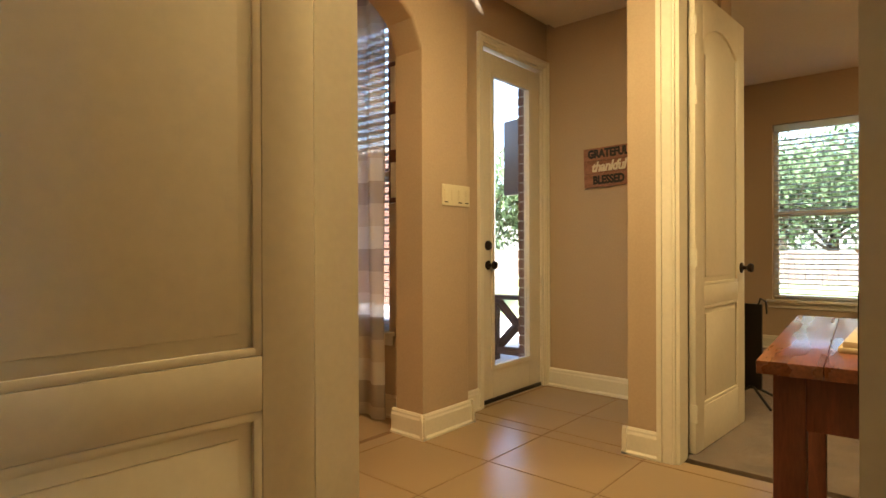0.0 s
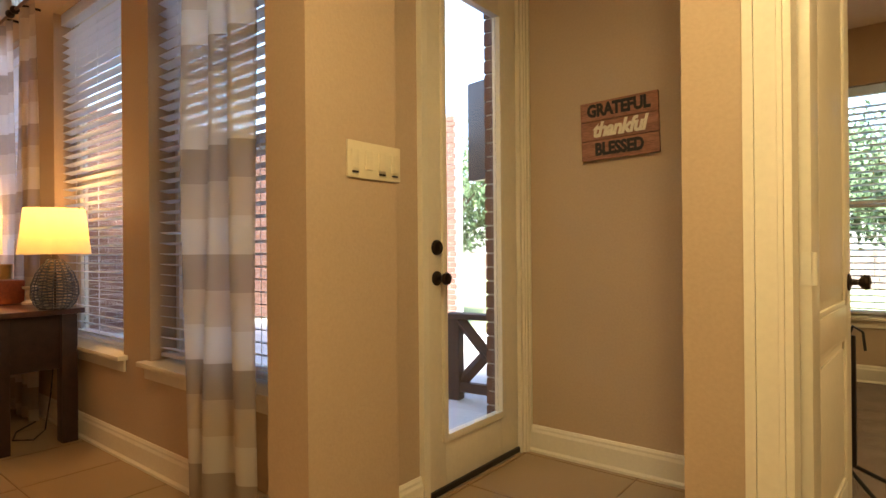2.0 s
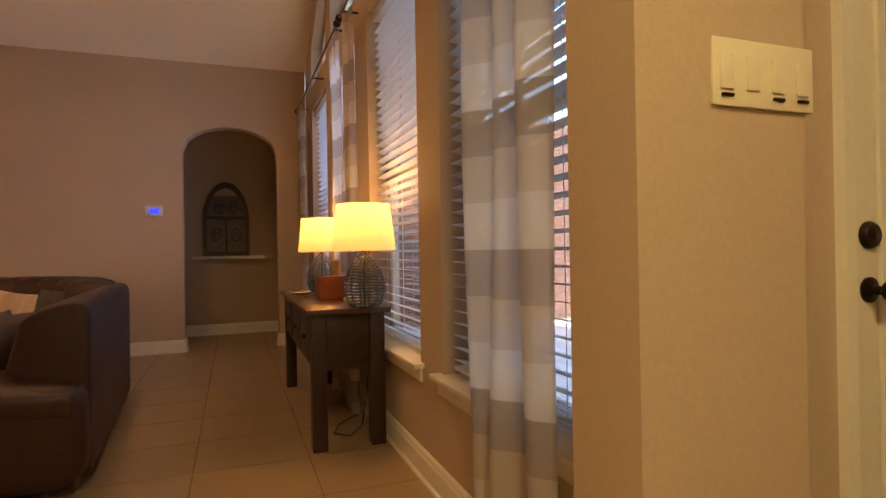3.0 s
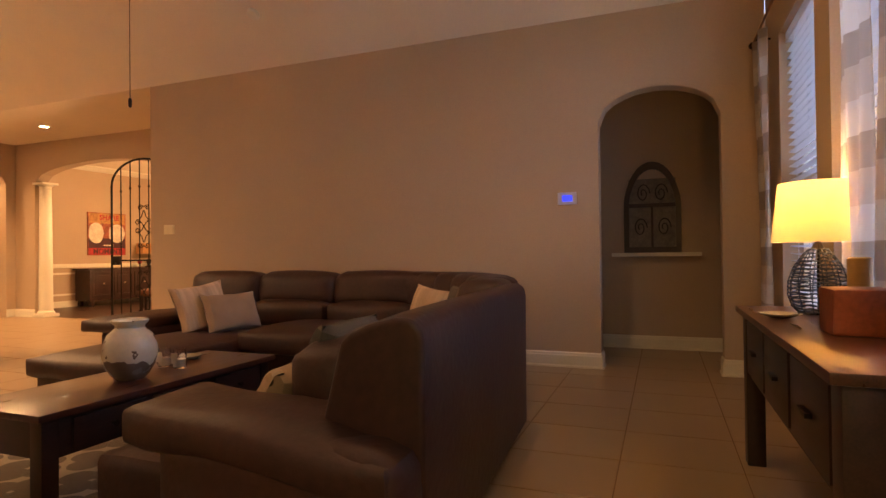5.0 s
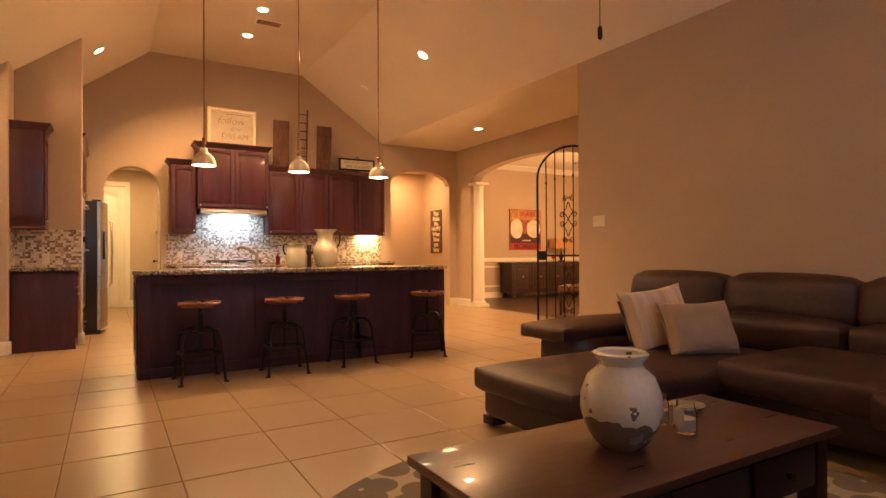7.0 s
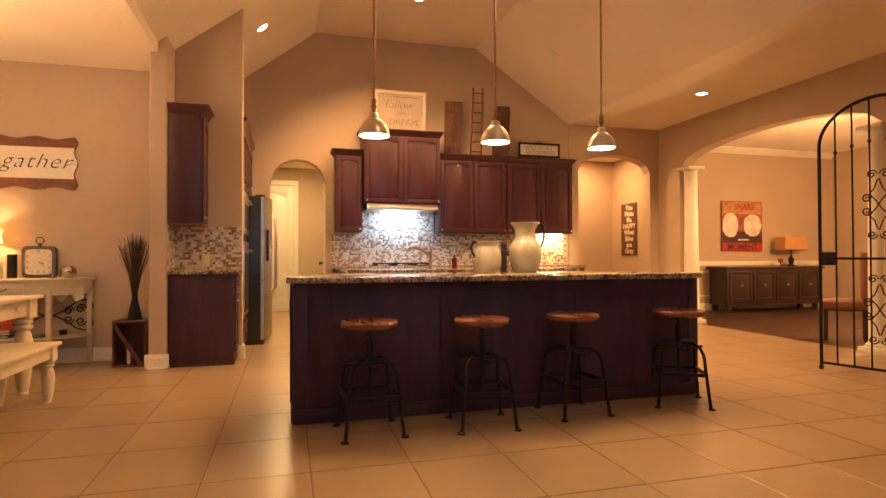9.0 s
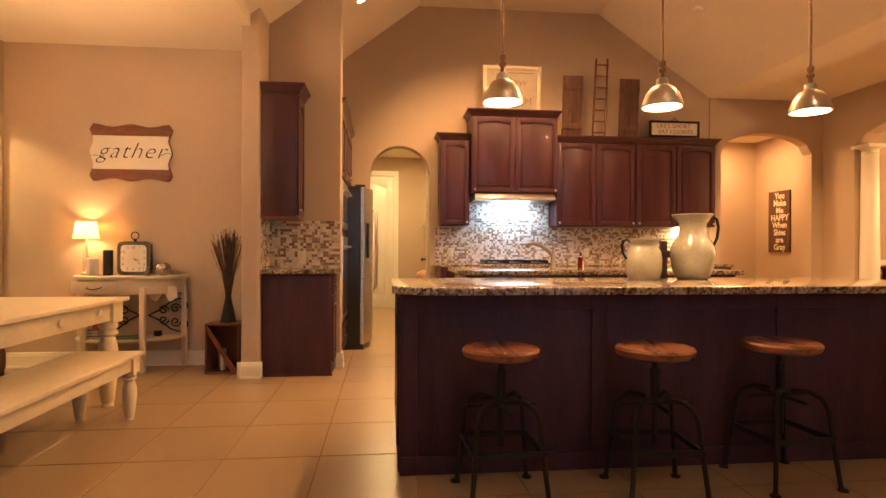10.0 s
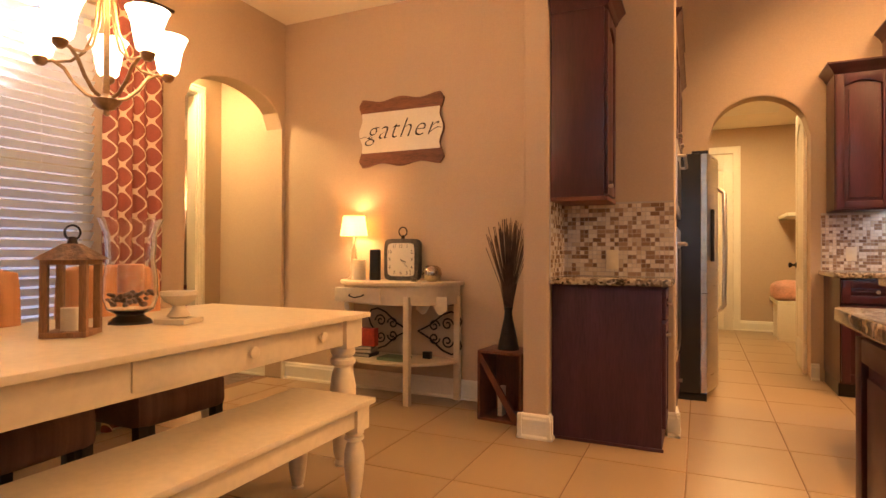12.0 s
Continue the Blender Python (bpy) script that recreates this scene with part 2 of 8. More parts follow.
def wall(name, axis, a0, a1, t0, t1, top, holes=(), label="taupe painted plaster wall", material=None, bevel=0.0):
    """A wall along an axis from a0 to a1, between t0 and t1 across it. Holes: (from, to, sill, spring, rise) or a function for the head."""
    topf = (lambda s: top(s) + 0.03) if callable(top) else (lambda s: top + 0.03)
    cuts = {a0, a1}
    for x, _ in VAULT:
        if callable(top) and a0 < x < a1:
            cuts.add(x)
    for h in holes:
        n = 18 if len(h) > 4 and h[4] else 1
        cuts.update(h[0] + (h[1] - h[0]) * i / n for i in range(n + 1))
    cuts = sorted(round(c, 5) for c in cuts)
    bm = bmesh.new()

    def P(s, t, z):
        return bm.verts.new((s, t, z) if axis == "x" else (t, s, z))

    def head(h, s):
        if callable(h[3]):
            return h[3](s)
        u = 2 * (s - h[0]) / (h[1] - h[0]) - 1
        return h[3] + (h[4] * math.sqrt(max(0, 1 - u * u)) if len(h) > 4 else 0)

    def slab(s0, s1, b0, b1, c0, c1):
        for t in (t0, t1):
            bm.faces.new((P(s0, t, b0), P(s1, t, b1), P(s1, t, c1), P(s0, t, c0)))
        for z0, z1 in ((b0, b1), (c0, c1)):
            bm.faces.new((P(s0, t0, z0), P(s1, t0, z1), P(s1, t1, z1), P(s0, t1, z0)))

    for s0, s1 in zip(cuts, cuts[1:]):
        mid = (s0 + s1) / 2
        here = sorted((h for h in holes if h[0] < mid < h[1]), key=lambda h: h[2])
        b0 = b1 = 0.0
        for h in here:
            if h[2] > b0 + 1e-4 and h[2] > b1:
                slab(s0, s1, b0, b1, h[2], h[2])
            b0, b1 = head(h, s0), head(h, s1)
        slab(s0, s1, b0, b1, topf(s0), topf(s1))
    for h in holes:
        for s in (h[0], h[1]):
            z1 = h[3](s) if callable(h[3]) else h[3]
            if z1 - h[2] > 0.01:
                bm.faces.new((P(s, t0, h[2]), P(s, t1, h[2]), P(s, t1, z1), P(s, t0, z1)))
    for s in (a0, a1):
        bm.faces.new((P(s, t0, 0), P(s, t1, 0), P(s, t1, topf(s)), P(s, t0, topf(s))))
    bmesh.ops.remove_doubles(bm, verts=bm.verts, dist=0.0005)
    ob = struct(name, bm, material or M_WALL, label, "wall")
    if bevel:
        md = ob.modifiers.new("round", "BEVEL")
        md.width, md.segments, md.limit_method, md.angle_limit = bevel, 3, "ANGLE", radians(60)
    return ob


GW, GB = 4.21, -7.85
RX = 2.285
WINS = [(-5.30, -4.30), (-4.00, -3.00), (-2.62, -1.606), (-1.30, -0.30)]


def transom(s):
    return vault_z(s) - 0.28


win_holes = [(a, b, 0.54, 2.62) for a, b in WINS] + [(a, b, 2.86, lambda s: max(2.9, min(3.85, transom(s)))) for a, b in WINS[:3]]
wall("wall_windows", "x", -5.84, -0.05, GW, GW + 0.2, vault_z, win_holes)
wall("wall_sofa", "y", -2.56, 4.21, -6.02, -5.84, 3.19, [(2.87, 3.87, 0, 2.20, 0.29)], bevel=0.015)
wall("wall_kitchen", "x", -5.84, -0.30, GB - 0.18, GB, vault_z, [(-1.99, -1.21, 0, 2.06, 0.37)], bevel=0.015)
wall("wall_passage", "x", -7.6, -5.84, GB - 0.18, GB, 3.19, [(-7.36, -6.02, 0, 2.45, 0.27)], bevel=0.015)
wall("wall_dining_arch", "y", GB, -2.2, -7.74, -7.52, 3.19, [(-7.30, -4.10, 0, 2.46, 0.30)], bevel=0.015)
wall("wall_hall_arch", "y", 2.56, 4.45, -0.05, 0.16, vault_z(-0.05), [(2.74, 4.03, 0, 2.19, 0.34)], bevel=0.02)
wall("wall_garden_door", "y", 4.45, 5.60, -0.06, 0.03, 2.9, [(4.755, 5.545, 0, 2.46)])
wall("wall_sign", "x", -0.06, 1.30, 5.60, 5.84, 2.9)
wall("wall_alcove_side", "y", 4.70, 5.60, 1.115, 1.28, 2.9, bevel=0.0)
wall("wall_bedroom_door", "x", 1.115, 2.60, 4.58, 4.70, 2.9, [(1.36, 2.17, 0, 2.44)])
wall("wall_hall_east", "y", 2.56, 4.58, 2.60, 2.72, 2.9)
wall("wall_start_door", "x", 0.10, 2.72, 2.44, 2.56, 2.9, [(1.325, RX, 0, 2.44)])
wall("wall_great_east", "y", -1.0, 2.56, -0.05, 0.10, 3.08)
wall("wall_start_south", "x", 0.10, 3.4, 0.2, 0.3, 2.9)
wall("wall_start_east", "y", 0.3, 2.6, 3.3, 3.4, 2.9)
wall("wall_breakfast_north", "x", -0.05, 2.2, -1.0, -0.9, Z_FLAT)
wall("wall_breakfast_east", "y", -6.03, -1.0, 2.05, 2.22, Z_FLAT, [(-5.985, -5.005, 0, 2.09, 0.27), (-4.42, -2.5, 0.62, 2.5)], bevel=0.012)
wall("wall_breakfast_south", "x", -0.21, 2.78, -6.16, -6.03, Z_FLAT)
wall("wall_partition", "y", GB, -5.40, -0.36, -0.21, 3.14, bevel=0.015)
wall("wall_stub", "x", -1.01, -0.36, -5.92, -5.77, vault_z, bevel=0.012)
wall("wall_great_west_return", "x", -7.74, -6.02, -2.56, -2.40, 3.19)
# bedroom
wall("wall_bedroom_window", "x", -0.2, 4.6, 8.5, 8.65, 2.82, [(1.03, 1.90, 0.52, 2.36)])
wall("wall_bedroom_west", "y", 5.84, 8.5, 0.1, 0.25, 2.82)
wall("wall_bedroom_east", "y", 4.70, 8.5, 4.5, 4.6, 2.82)
wall("wall_bedroom_south", "x", 2.60, 4.6, 4.58, 4.70, 2.82)
# alcove behind the sofa wall
wall("wall_niche_back", "y", 1.4, 4.4, -7.25, -7.12, 3.0)
wall("wall_niche_north", "x", -7.12, -6.02, 4.0, 4.1, 3.0)
wall("wall_niche_south", "x", -7.12, -6.02, 1.5, 1.6, 3.0)
# dining room, passages and utility room beyond the arches
wall("wall_dining_south", "x", -12.6, -7.74, -8.95, -8.8, 3.19)
wall("wall_dining_west", "y", -8.8, -2.2, -12.6, -12.45, 3.19)
wall("wall_dining_north", "x", -12.6, -7.74, -2.4, -2.2, 3.19)
wall("wall_inner_passage", "x", -7.74, -5.9, -9.55, -9.4, 3.0, [(-6.55, -5.95, 0, 2.25, 0.2)])
wall("wall_inner_east", "y", -11.0, -8.03, -5.94, -5.84, 3.0)
wall("wall_inner_west", "y", -9.4, -8.03, -7.74, -7.6, 3.0)
wall("wall_inner_far", "x", -7.74, -5.84, -11.1, -11.0, 3.0)
wall("wall_inner_far_west", "y", -11.0, -9.55, -7.74, -7.6, 3.0)
wall("wall_utility_far", "x", -3.4, -0.5, -11.2, -11.05, 2.85)
wall("wall_utility_east", "y", -11.05, -8.03, -0.62, -0.5, 2.85)
wall("wall_utility_west", "y", -11.05, -8.03, -2.65, -2.5, 2.85)
wall("wall_lobby_far", "y", -6.03, -4.74, 2.78, 2.88, 2.65, [(-5.77, -4.85, 0, 2.42)])
wall("wall_lobby_north", "x", 2.22, 5.6, -4.74, -4.64, 2.75)
wall("wall_study_east", "y", -8.0, -4.74, 5.5, 5.6, 2.75)
wall("wall_study_south", "x", 2.78, 5.6, -8.1, -8.0, 2.75)
wall("wall_study_west", "y", -8.0, -6.03, 2.78, 2.88, 2.75)


def ceiling(name, polys, label, thick=0.06):
    bm = bmesh.new()
    for pts in polys:
        lo = [bm.verts.new(p) for p in pts]
        hi = [bm.verts.new((p[0], p[1], p[2] + thick)) for p in pts]
        bm.faces.new(lo)
        bm.faces.new(hi[::-1])
        for i in range(len(pts)):
            bm.faces.new((lo[i], hi[i], hi[(i + 1) % len(pts)], lo[(i + 1) % len(pts)]))
    return struct(name, bm, M_CEIL, label, "ceiling")


def flat(x0, x1, y0, y1, z):
    return [(x0, y0, z), (x1, y0, z), (x1, y1, z), (x0, y1, z)]


ceiling("ceiling_vault", [[(a, GB - 0.18, za), (b, GB - 0.18, zb), (b, GW + 0.2, zb), (a, GW + 0.2, za)] for (a, za), (b, zb) in zip(VAULT, VAULT[1:])] + [flat(-6.02, -5.84, -2.56, GW + 0.2, 3.19)], "cream painted vaulted ceiling with a flat top")
ceiling("ceiling_vault_edge", [flat(-0.28, 0.16, -1.0, 4.41, 3.08)], "cream painted flat strip of ceiling")
ceiling("ceiling_breakfast", [flat(-0.28, 2.22, -6.16, -0.9, Z_FLAT)], "cream painted flat ceiling of the breakfast corner", 0.13)
ceiling("ceiling_west", [flat(-7.74, -5.84, GB - 0.18, -2.4, 3.19)], "cream painted flat ceiling before the dining arch")
ceiling("ceiling_hall", [flat(0.10, 2.72, 2.56, 5.84, 2.78)], "cream painted hall ceiling")
ceiling("ceiling_start", [flat(0.10, 3.4, 0.2, 2.56, 2.74)], "cream painted ceiling")
ceiling("ceiling_bedroom", [flat(-0.2, 4.6, 4.64, 8.65, 2.82)], "white painted bedroom ceiling")
ceiling("ceiling_niche", [flat(-7.25, -5.9, 1.5, 4.4, 2.9)], "painted alcove ceiling")
ceiling("ceiling_dining", [flat(-12.6, -7.7, -8.95, -2.2, 3.19)], "painted dining room ceiling")
ceiling("ceiling_inner", [flat(-7.74, -5.84, -11.1, -8.0, 2.9)], "painted passage ceiling")
ceiling("ceiling_utility", [flat(-2.65, -0.5, -11.2, -8.0, 2.8)], "painted utility room ceiling")
ceiling("ceiling_lobby", [flat(2.2, 5.6, -8.1, -4.64, 2.65)], "painted lobby ceiling")


def slab(name, x0, y0, x1, y1, z0, z1, material, label, category):
    bm = bmesh.new()
    box(bm, x0, y0, z0, x1, y1, z1)
    return struct(name, bm, material, label, category)


floor_main = slab("floor", -7.6, -11.2, 2.3, 4.41, -0.10, -0.004, M_GROUT, "beige square ceramic tile floor with tan grout", "floor")
floor_hall = slab("floor_hall", -0.06, 4.41, 1.28, 5.84, -0.10, -0.004, M_GROUT, "beige square ceramic tile floor of the hall", "floor")
slab("floor_bedroom", 0.1, 5.84, 4.6, 8.65, -0.08, 0.006, M_CARPET, "brown cut pile carpet of the bedroom", "carpet")
slab("floor_bedroom_door", 1.28, 4.68, 4.6, 5.84, -0.08, 0.006, M_CARPET, "brown cut pile carpet by the bedroom door", "carpet")
slab("floor_dining", -12.6, -8.95, -7.60, -2.2, -0.08, 0.003, M_DARKFLOOR, "dark polished wood floor of the dining room", "floor")
slab("floor_study", 2.3, -8.1, 5.6, -4.64, -0.08, -0.002, M_CARPET, "carpeted study floor", "floor")
slab("floor_niche", -7.25, 1.5, -5.9, 4.4, -0.08, -0.006, M_GROUT, "tiled alcove floor", "floor")

# ---- baseboards and casings ----


def baseboard(name, runs, label="cream painted baseboard with a moulded top"):
    """Each run: (x0, y0, x1, y1) along one wall face; the board stands on the side to the left of its direction."""
    bm = bmesh.new()
    for x0, y0, x1, y1 in runs:
        d = Vector((x1 - x0, y1 - y0, 0))
        nrm = Vector((-d.y, d.x, 0)).normalized()
        prof = [(0, 0), (0.028, 0), (0.028, 0.012), (0.018, 0.022), (0.018, 0.105), (0.013, 0.118), (0.013, 0.128), (0.006, 0.14), (0, 0.14)]
        a = [bm.verts.new(Vector((x0, y0, 0)) + nrm * u + Vector((0, 0, z))) for u, z in prof]
        b = [bm.verts.new(Vector((x1, y1, 0)) + nrm * u + Vector((0, 0, z))) for u, z in prof]
        k = len(prof)
        bm.faces.new(a)
        bm.faces.new(b[::-1])
        for i in range(k):
            bm.faces.new((a[i], a[(i + 1) % k], b[(i + 1) % k], b[i]))
    return struct(name, bm, M_TRIM, label, "baseboard")


baseboard("baseboard_great", [(-0.05, GW, -5.84, GW), (-5.84, GW, -5.84, 3.87), (-5.84, 2.87, -5.84, -2.56), (-5.812, -2.56, -6.02, -2.56), (-6.02, 2.87, -5.812, 2.87), (-5.812, 3.87, -6.02, 3.87), (-0.05, 4.03, -0.05, GW)])
baseboard("baseboard_hall", [(0.16, 4.478, 0.16, 4.002), (0.03, 4.45, 0.188, 4.45), (0.03, 4.702, 0.03, 4.478), (0.188, 4.03, -0.078, 4.03), (1.115, 5.60, 0.03, 5.60), (1.115, 4.552, 1.115, 5.60), (1.274, 4.58, 1.087, 4.58), (2.60, 4.58, 2.256, 4.58), (2.60, 2.68, 2.60, 4.58)])
baseboard("baseboard_kitchen", [(-0.21, -5.372, -0.21, -6.03), (-0.388, -5.40, -0.182, -5.40), (-0.36, -5.445, -0.36, -5.372), (-1.01, -5.92, -1.01, -5.742), (-1.038, -5.77, -0.97, -5.77)])
baseboard("baseboard_breakfast", [(-0.21, -6.03, 2.05, -6.03), (2.05, -6.03, 2.05, -5.985), (2.05, -5.005, 2.05, -1.0), (2.22, -6.03, 2.78, -6.03)])
baseboard("baseboard_bedroom", [(4.5, 8.5, 0.25, 8.5), (0.25, 8.5, 0.25, 5.84)])
baseboard("baseboard_west", [(-7.52, -2.56, -7.52, -4.10), (-7.52, GB, -7.36, GB), (-7.52, -7.30, -7.52, GB), (-6.02, GB, -5.80, GB), (-7.6, -9.4, -6.55, -9.4), (-12.45, -8.8, -7.74, -8.8), (-7.12, 4.0, -7.12, 1.6), (-2.5, -11.05, -0.62, -11.05), (-2.05, GB, -1.99, GB), (-1.21, GB, -1.0, GB)])


def casing(name, axis, a0, a1, face, out, top, w=0.085, label="cream painted door casing with stepped moulding"):
    """A casing round a door opening on the wall face; out: which way it stands proud."""
    bm = bmesh.new()
    for d, e, th in ((0, w, 0.014), (0.012, w * 0.72, 0.020), (w * 0.74, w + 0.003, 0.026)):
        for lo, hi in ((a0 - e, a0 - d), (a1 + d, a1 + e)):
            v = (lo, face, 0, hi, face + out * th, top + d) if axis == "x" else (face, lo, 0, face + out * th, hi, top + d)
            box(bm, *v)
        v = (a0 - e, face, top + d, a1 + e, face + out * th, top + e) if axis == "x" else (face, a0 - e, top + d, face + out * th, a1 + e, top + e)
        box(bm, *v)
    return struct(name, bm, M_TRIM, label, "door casing")


def jamb(name, axis, a0, a1, t0, t1, top):
    bm = bmesh.new()
    th = 0.018
    for lo, hi in ((a0, a0 + th), (a1 - th, a1)):
        box(bm, *((lo, t0, 0, hi, t1, top) if axis == "x" else (t0, lo, 0, t1, hi, top)))
    box(bm, *((a0 + th, t0, top - th, a1 - th, t1, top) if axis == "x" else (t0, a0 + th, top - th, t1, a1 - th, top)))
    return struct(name, bm, M_TRIM, "cream painted door jamb", "door jamb")


casing("trim_garden_door", "y", 4.755, 5.545, 0.03, 1, 2.46, 0.05)
jamb("jamb_garden_door", "y", 4.755, 5.545, -0.06, 0.029, 2.46)
casing("trim_bedroom_door", "x", 1.36, 2.17, 4.58, -1, 2.44)
jamb("jamb_bedroom_door", "x", 1.36, 2.17, 4.581, 4.699, 2.44)
casing("trim_start_door", "x", 1.325, RX, 2.44, -1, 2.44)
casing("trim_start_door_hall", "x", 1.31, RX, 2.56, 1, 2.44)
jamb("jamb_start_door", "x", 1.325, RX, 2.441, 2.559, 2.44)
casing("trim_lobby_door", "y", -5.77, -4.85, 2.78, -1, 2.42, 0.06)
jamb("jamb_lobby_door", "y", -5.77, -4.85, 2.781, 2.879, 2.42)


def panel_door(name, at, rz, w, h, label, arch=True, knob_side=1, material=None):
    """Two-panel door leaf; the hinge is at the origin, the leaf runs along +x, its faces look to -y and +y."""
    mt = material or M_DOOR
    d = thing(name, at, label, "door", rz=rz)
    d["kind"] = "structure"
    st, th = 0.115, 0.036
    z1, z2 = 0.765, 0.87
    boxes("stile", mt, d, (0, -th / 2, 0.012, st, th / 2, h), bevel=0.003)
    boxes("stile", mt, d, (w - st, -th / 2, 0.012, w, th / 2, h), bevel=0.003)
    boxes("bottom_rail", mt, d, (st, -th / 2, 0.012, w - st, th / 2, 0.24), bevel=0.003)
    boxes("lock_rail", mt, d, (st, -th / 2, z1, w - st, th / 2, z2), bevel=0.003)
    bm = bmesh.new()
    n = 14
    pts = [(st, h), (st, h - 0.24)]
    pts += [(st + (w - 2 * st) * i / n, h - 0.24 + (0.10 * math.sin(math.pi * i / n) if arch else 0.1)) for i in range(1, n)]
    pts += [(w - st, h - 0.24), (w - st, h)]
    prism(bm, pts, "y", -th / 2, th / 2)
    part("top_rail", bm, mt, d, bevel=0.003)
    for a, b in ((0.24, z1), (z2, h - 0.12)):
        bm = bmesh.new()
        box(bm, st - 0.004, -0.006, a - 0.004, w - st + 0.004, 0.006, b)
        for s in (-1, 1):
            box(bm, st + 0.045, s * 0.005, a + 0.045, w - st - 0.045, s * 0.0135, b - (0.19 if b > 1.5 else 0.045))
            box(bm, st, s * 0.006, a, st + 0.018, s * 0.0165, b)
            box(bm, w - st - 0.018, s * 0.006, a, w - st, s * 0.0165, b)
            box(bm, st, s * 0.006, a, w - st, s * 0.0165, a + 0.018)
            if b < 1.5:
                box(bm, st, s * 0.006, b - 0.018, w - st, s * 0.0165, b)
        part("door_panel", bm, mt, d, bevel=0.004)
    knob(d, w - 0.065, 0.95, th / 2, both=True)
    for z in (0.22, 1.02, 1.85, h - 0.2):
        bm = bmesh.new()
        rod(bm, (-0.004, -0.024, z - 0.045), (-0.004, -0.024, z + 0.045), 0.007, n=10)
        box(bm, -0.003, -0.022, z - 0.045, 0.0, 0.012, z + 0.045)
        part("hinge", bm, M_TRIM, d)
    return d


def knob(d, x, z, off, both=False):
    for s in ((-1, 1) if both else (-1,)):
        bm = bmesh.new()
        lathe(bm, [(0.031, 0), (0.031, 0.006), (0.012, 0.012), (0.011, 0.032), (0.022, 0.040), (0.028, 0.052), (0.024, 0.064), (0.008, 0.068)], 20)
        bmesh.ops.transform(bm, matrix=pose(x, s * off, z, 90 if s < 0 else -90, 0, 0), verts=bm.verts)
        part("door_knob", bm, M_BRONZE, d, "dark bronze round door knob", smooth=True)


panel_door("door_2", (1.385, 4.745, 0), 86.5, 0.78, 2.41, "open cream painted two-panel bedroom door on the hall side")
panel_door("door_3", (1.345, 2.425, 0), -93, 0.90, 2.41, "open cream painted two-panel door beside the hall")
panel_door("door_4", (-1.56, -11.04, 0), 0, 0.80, 2.44, "closed cream painted panel door at the end of the utility room")
panel_door("door_5", (-1.985, -8.06, 0), -93, 0.72, 2.41, "open cream painted door behind the kitchen arch")


def garden_door():
    """Full glass door; the hinge is on the far side."""
    d = thing("door_1", (-0.035, 4.755, 0), "white garden door with one full-height glass pane", "door")
    d["kind"] = "structure"
    h, t = 2.42, 0.044
    y0, y1, z0, z1 = 0.15, 0.61, 0.25, 2.27
    boxes("stile", M_DOOR, d, (0, 0.0185, 0.03, t, y0, h), bevel=0.003)
    boxes("stile", M_DOOR, d, (0, y1, 0.03, t, 0.7715, h), bevel=0.003)
    boxes("bottom_rail", M_DOOR, d, (0, y0, 0.03, t, y1, z0), bevel=0.003)
    boxes("top_rail", M_DOOR, d, (0, y0, z1, t, y1, h), bevel=0.003)
    bm = bmesh.new()
    b = 0.025
    for v in ((t, y0 - b, z0 - b, t + 0.012, y0 + 0.008, z1 + b), (t, y1 - 0.008, z0 - b, t + 0.012, y1 + b, z1 + b), (t, y0, z0 - b, t + 0.012, y1, z0 + 0.008), (t, y0, z1 - 0.008, t + 0.012, y1, z1 + b)):
        box(bm, *v)
    part("glazing_bead", bm, M_TRIM, d, bevel=0.004)
    bm = bmesh.new()
    box(bm, 0.018, y0, z0, 0.024, y1, z1)
    p = part("pane", bm, M_GLASS, d)
    p.visible_shadow = False
    boxes("sweep", M_BLACK, d, (-0.006, 0.02, 0.004, t + 0.012, 0.77, 0.032), label="black rubber door sweep", bevel=0.003)
    for z, deep in ((0.955, True), (1.09, False)):
        bm = bmesh.new()
        if deep:
            lathe(bm, [(0.032, 0), (0.032, 0.006), (0.012, 0.012), (0.011, 0.034), (0.022, 0.042), (0.029, 0.055), (0.024, 0.067), (0.008, 0.071)], 20)
        else:
            lathe(bm, [(0.034, 0), (0.034, 0.008), (0.028, 0.016), (0.010, 0.018), (0.006, 0.02)], 20)
        bmesh.ops.transform(bm, matrix=pose(t, 0.093, z, 0, 90, 0), verts=bm.verts)
        part("door_knob" if deep else "deadbolt", bm, M_BRONZE, d, "dark bronze " + ("round knob" if deep else "deadbolt"), smooth=True)
    for z in (0.25, 0.92, 1.55, 2.2):
        bm = bmesh.new()
        rod(bm, (t + 0.01, 0.768, z - 0.05), (t + 0.01, 0.768, z + 0.05), 0.008, n=10)
        part("hinge", bm, M_TRIM, d)
    boxes("threshold", M_NICKEL, d, (-0.05, 0.02, -0.003, 0.06, 0.77, 0.006), bevel=0.002)


garden_door()

# ---- windows ----


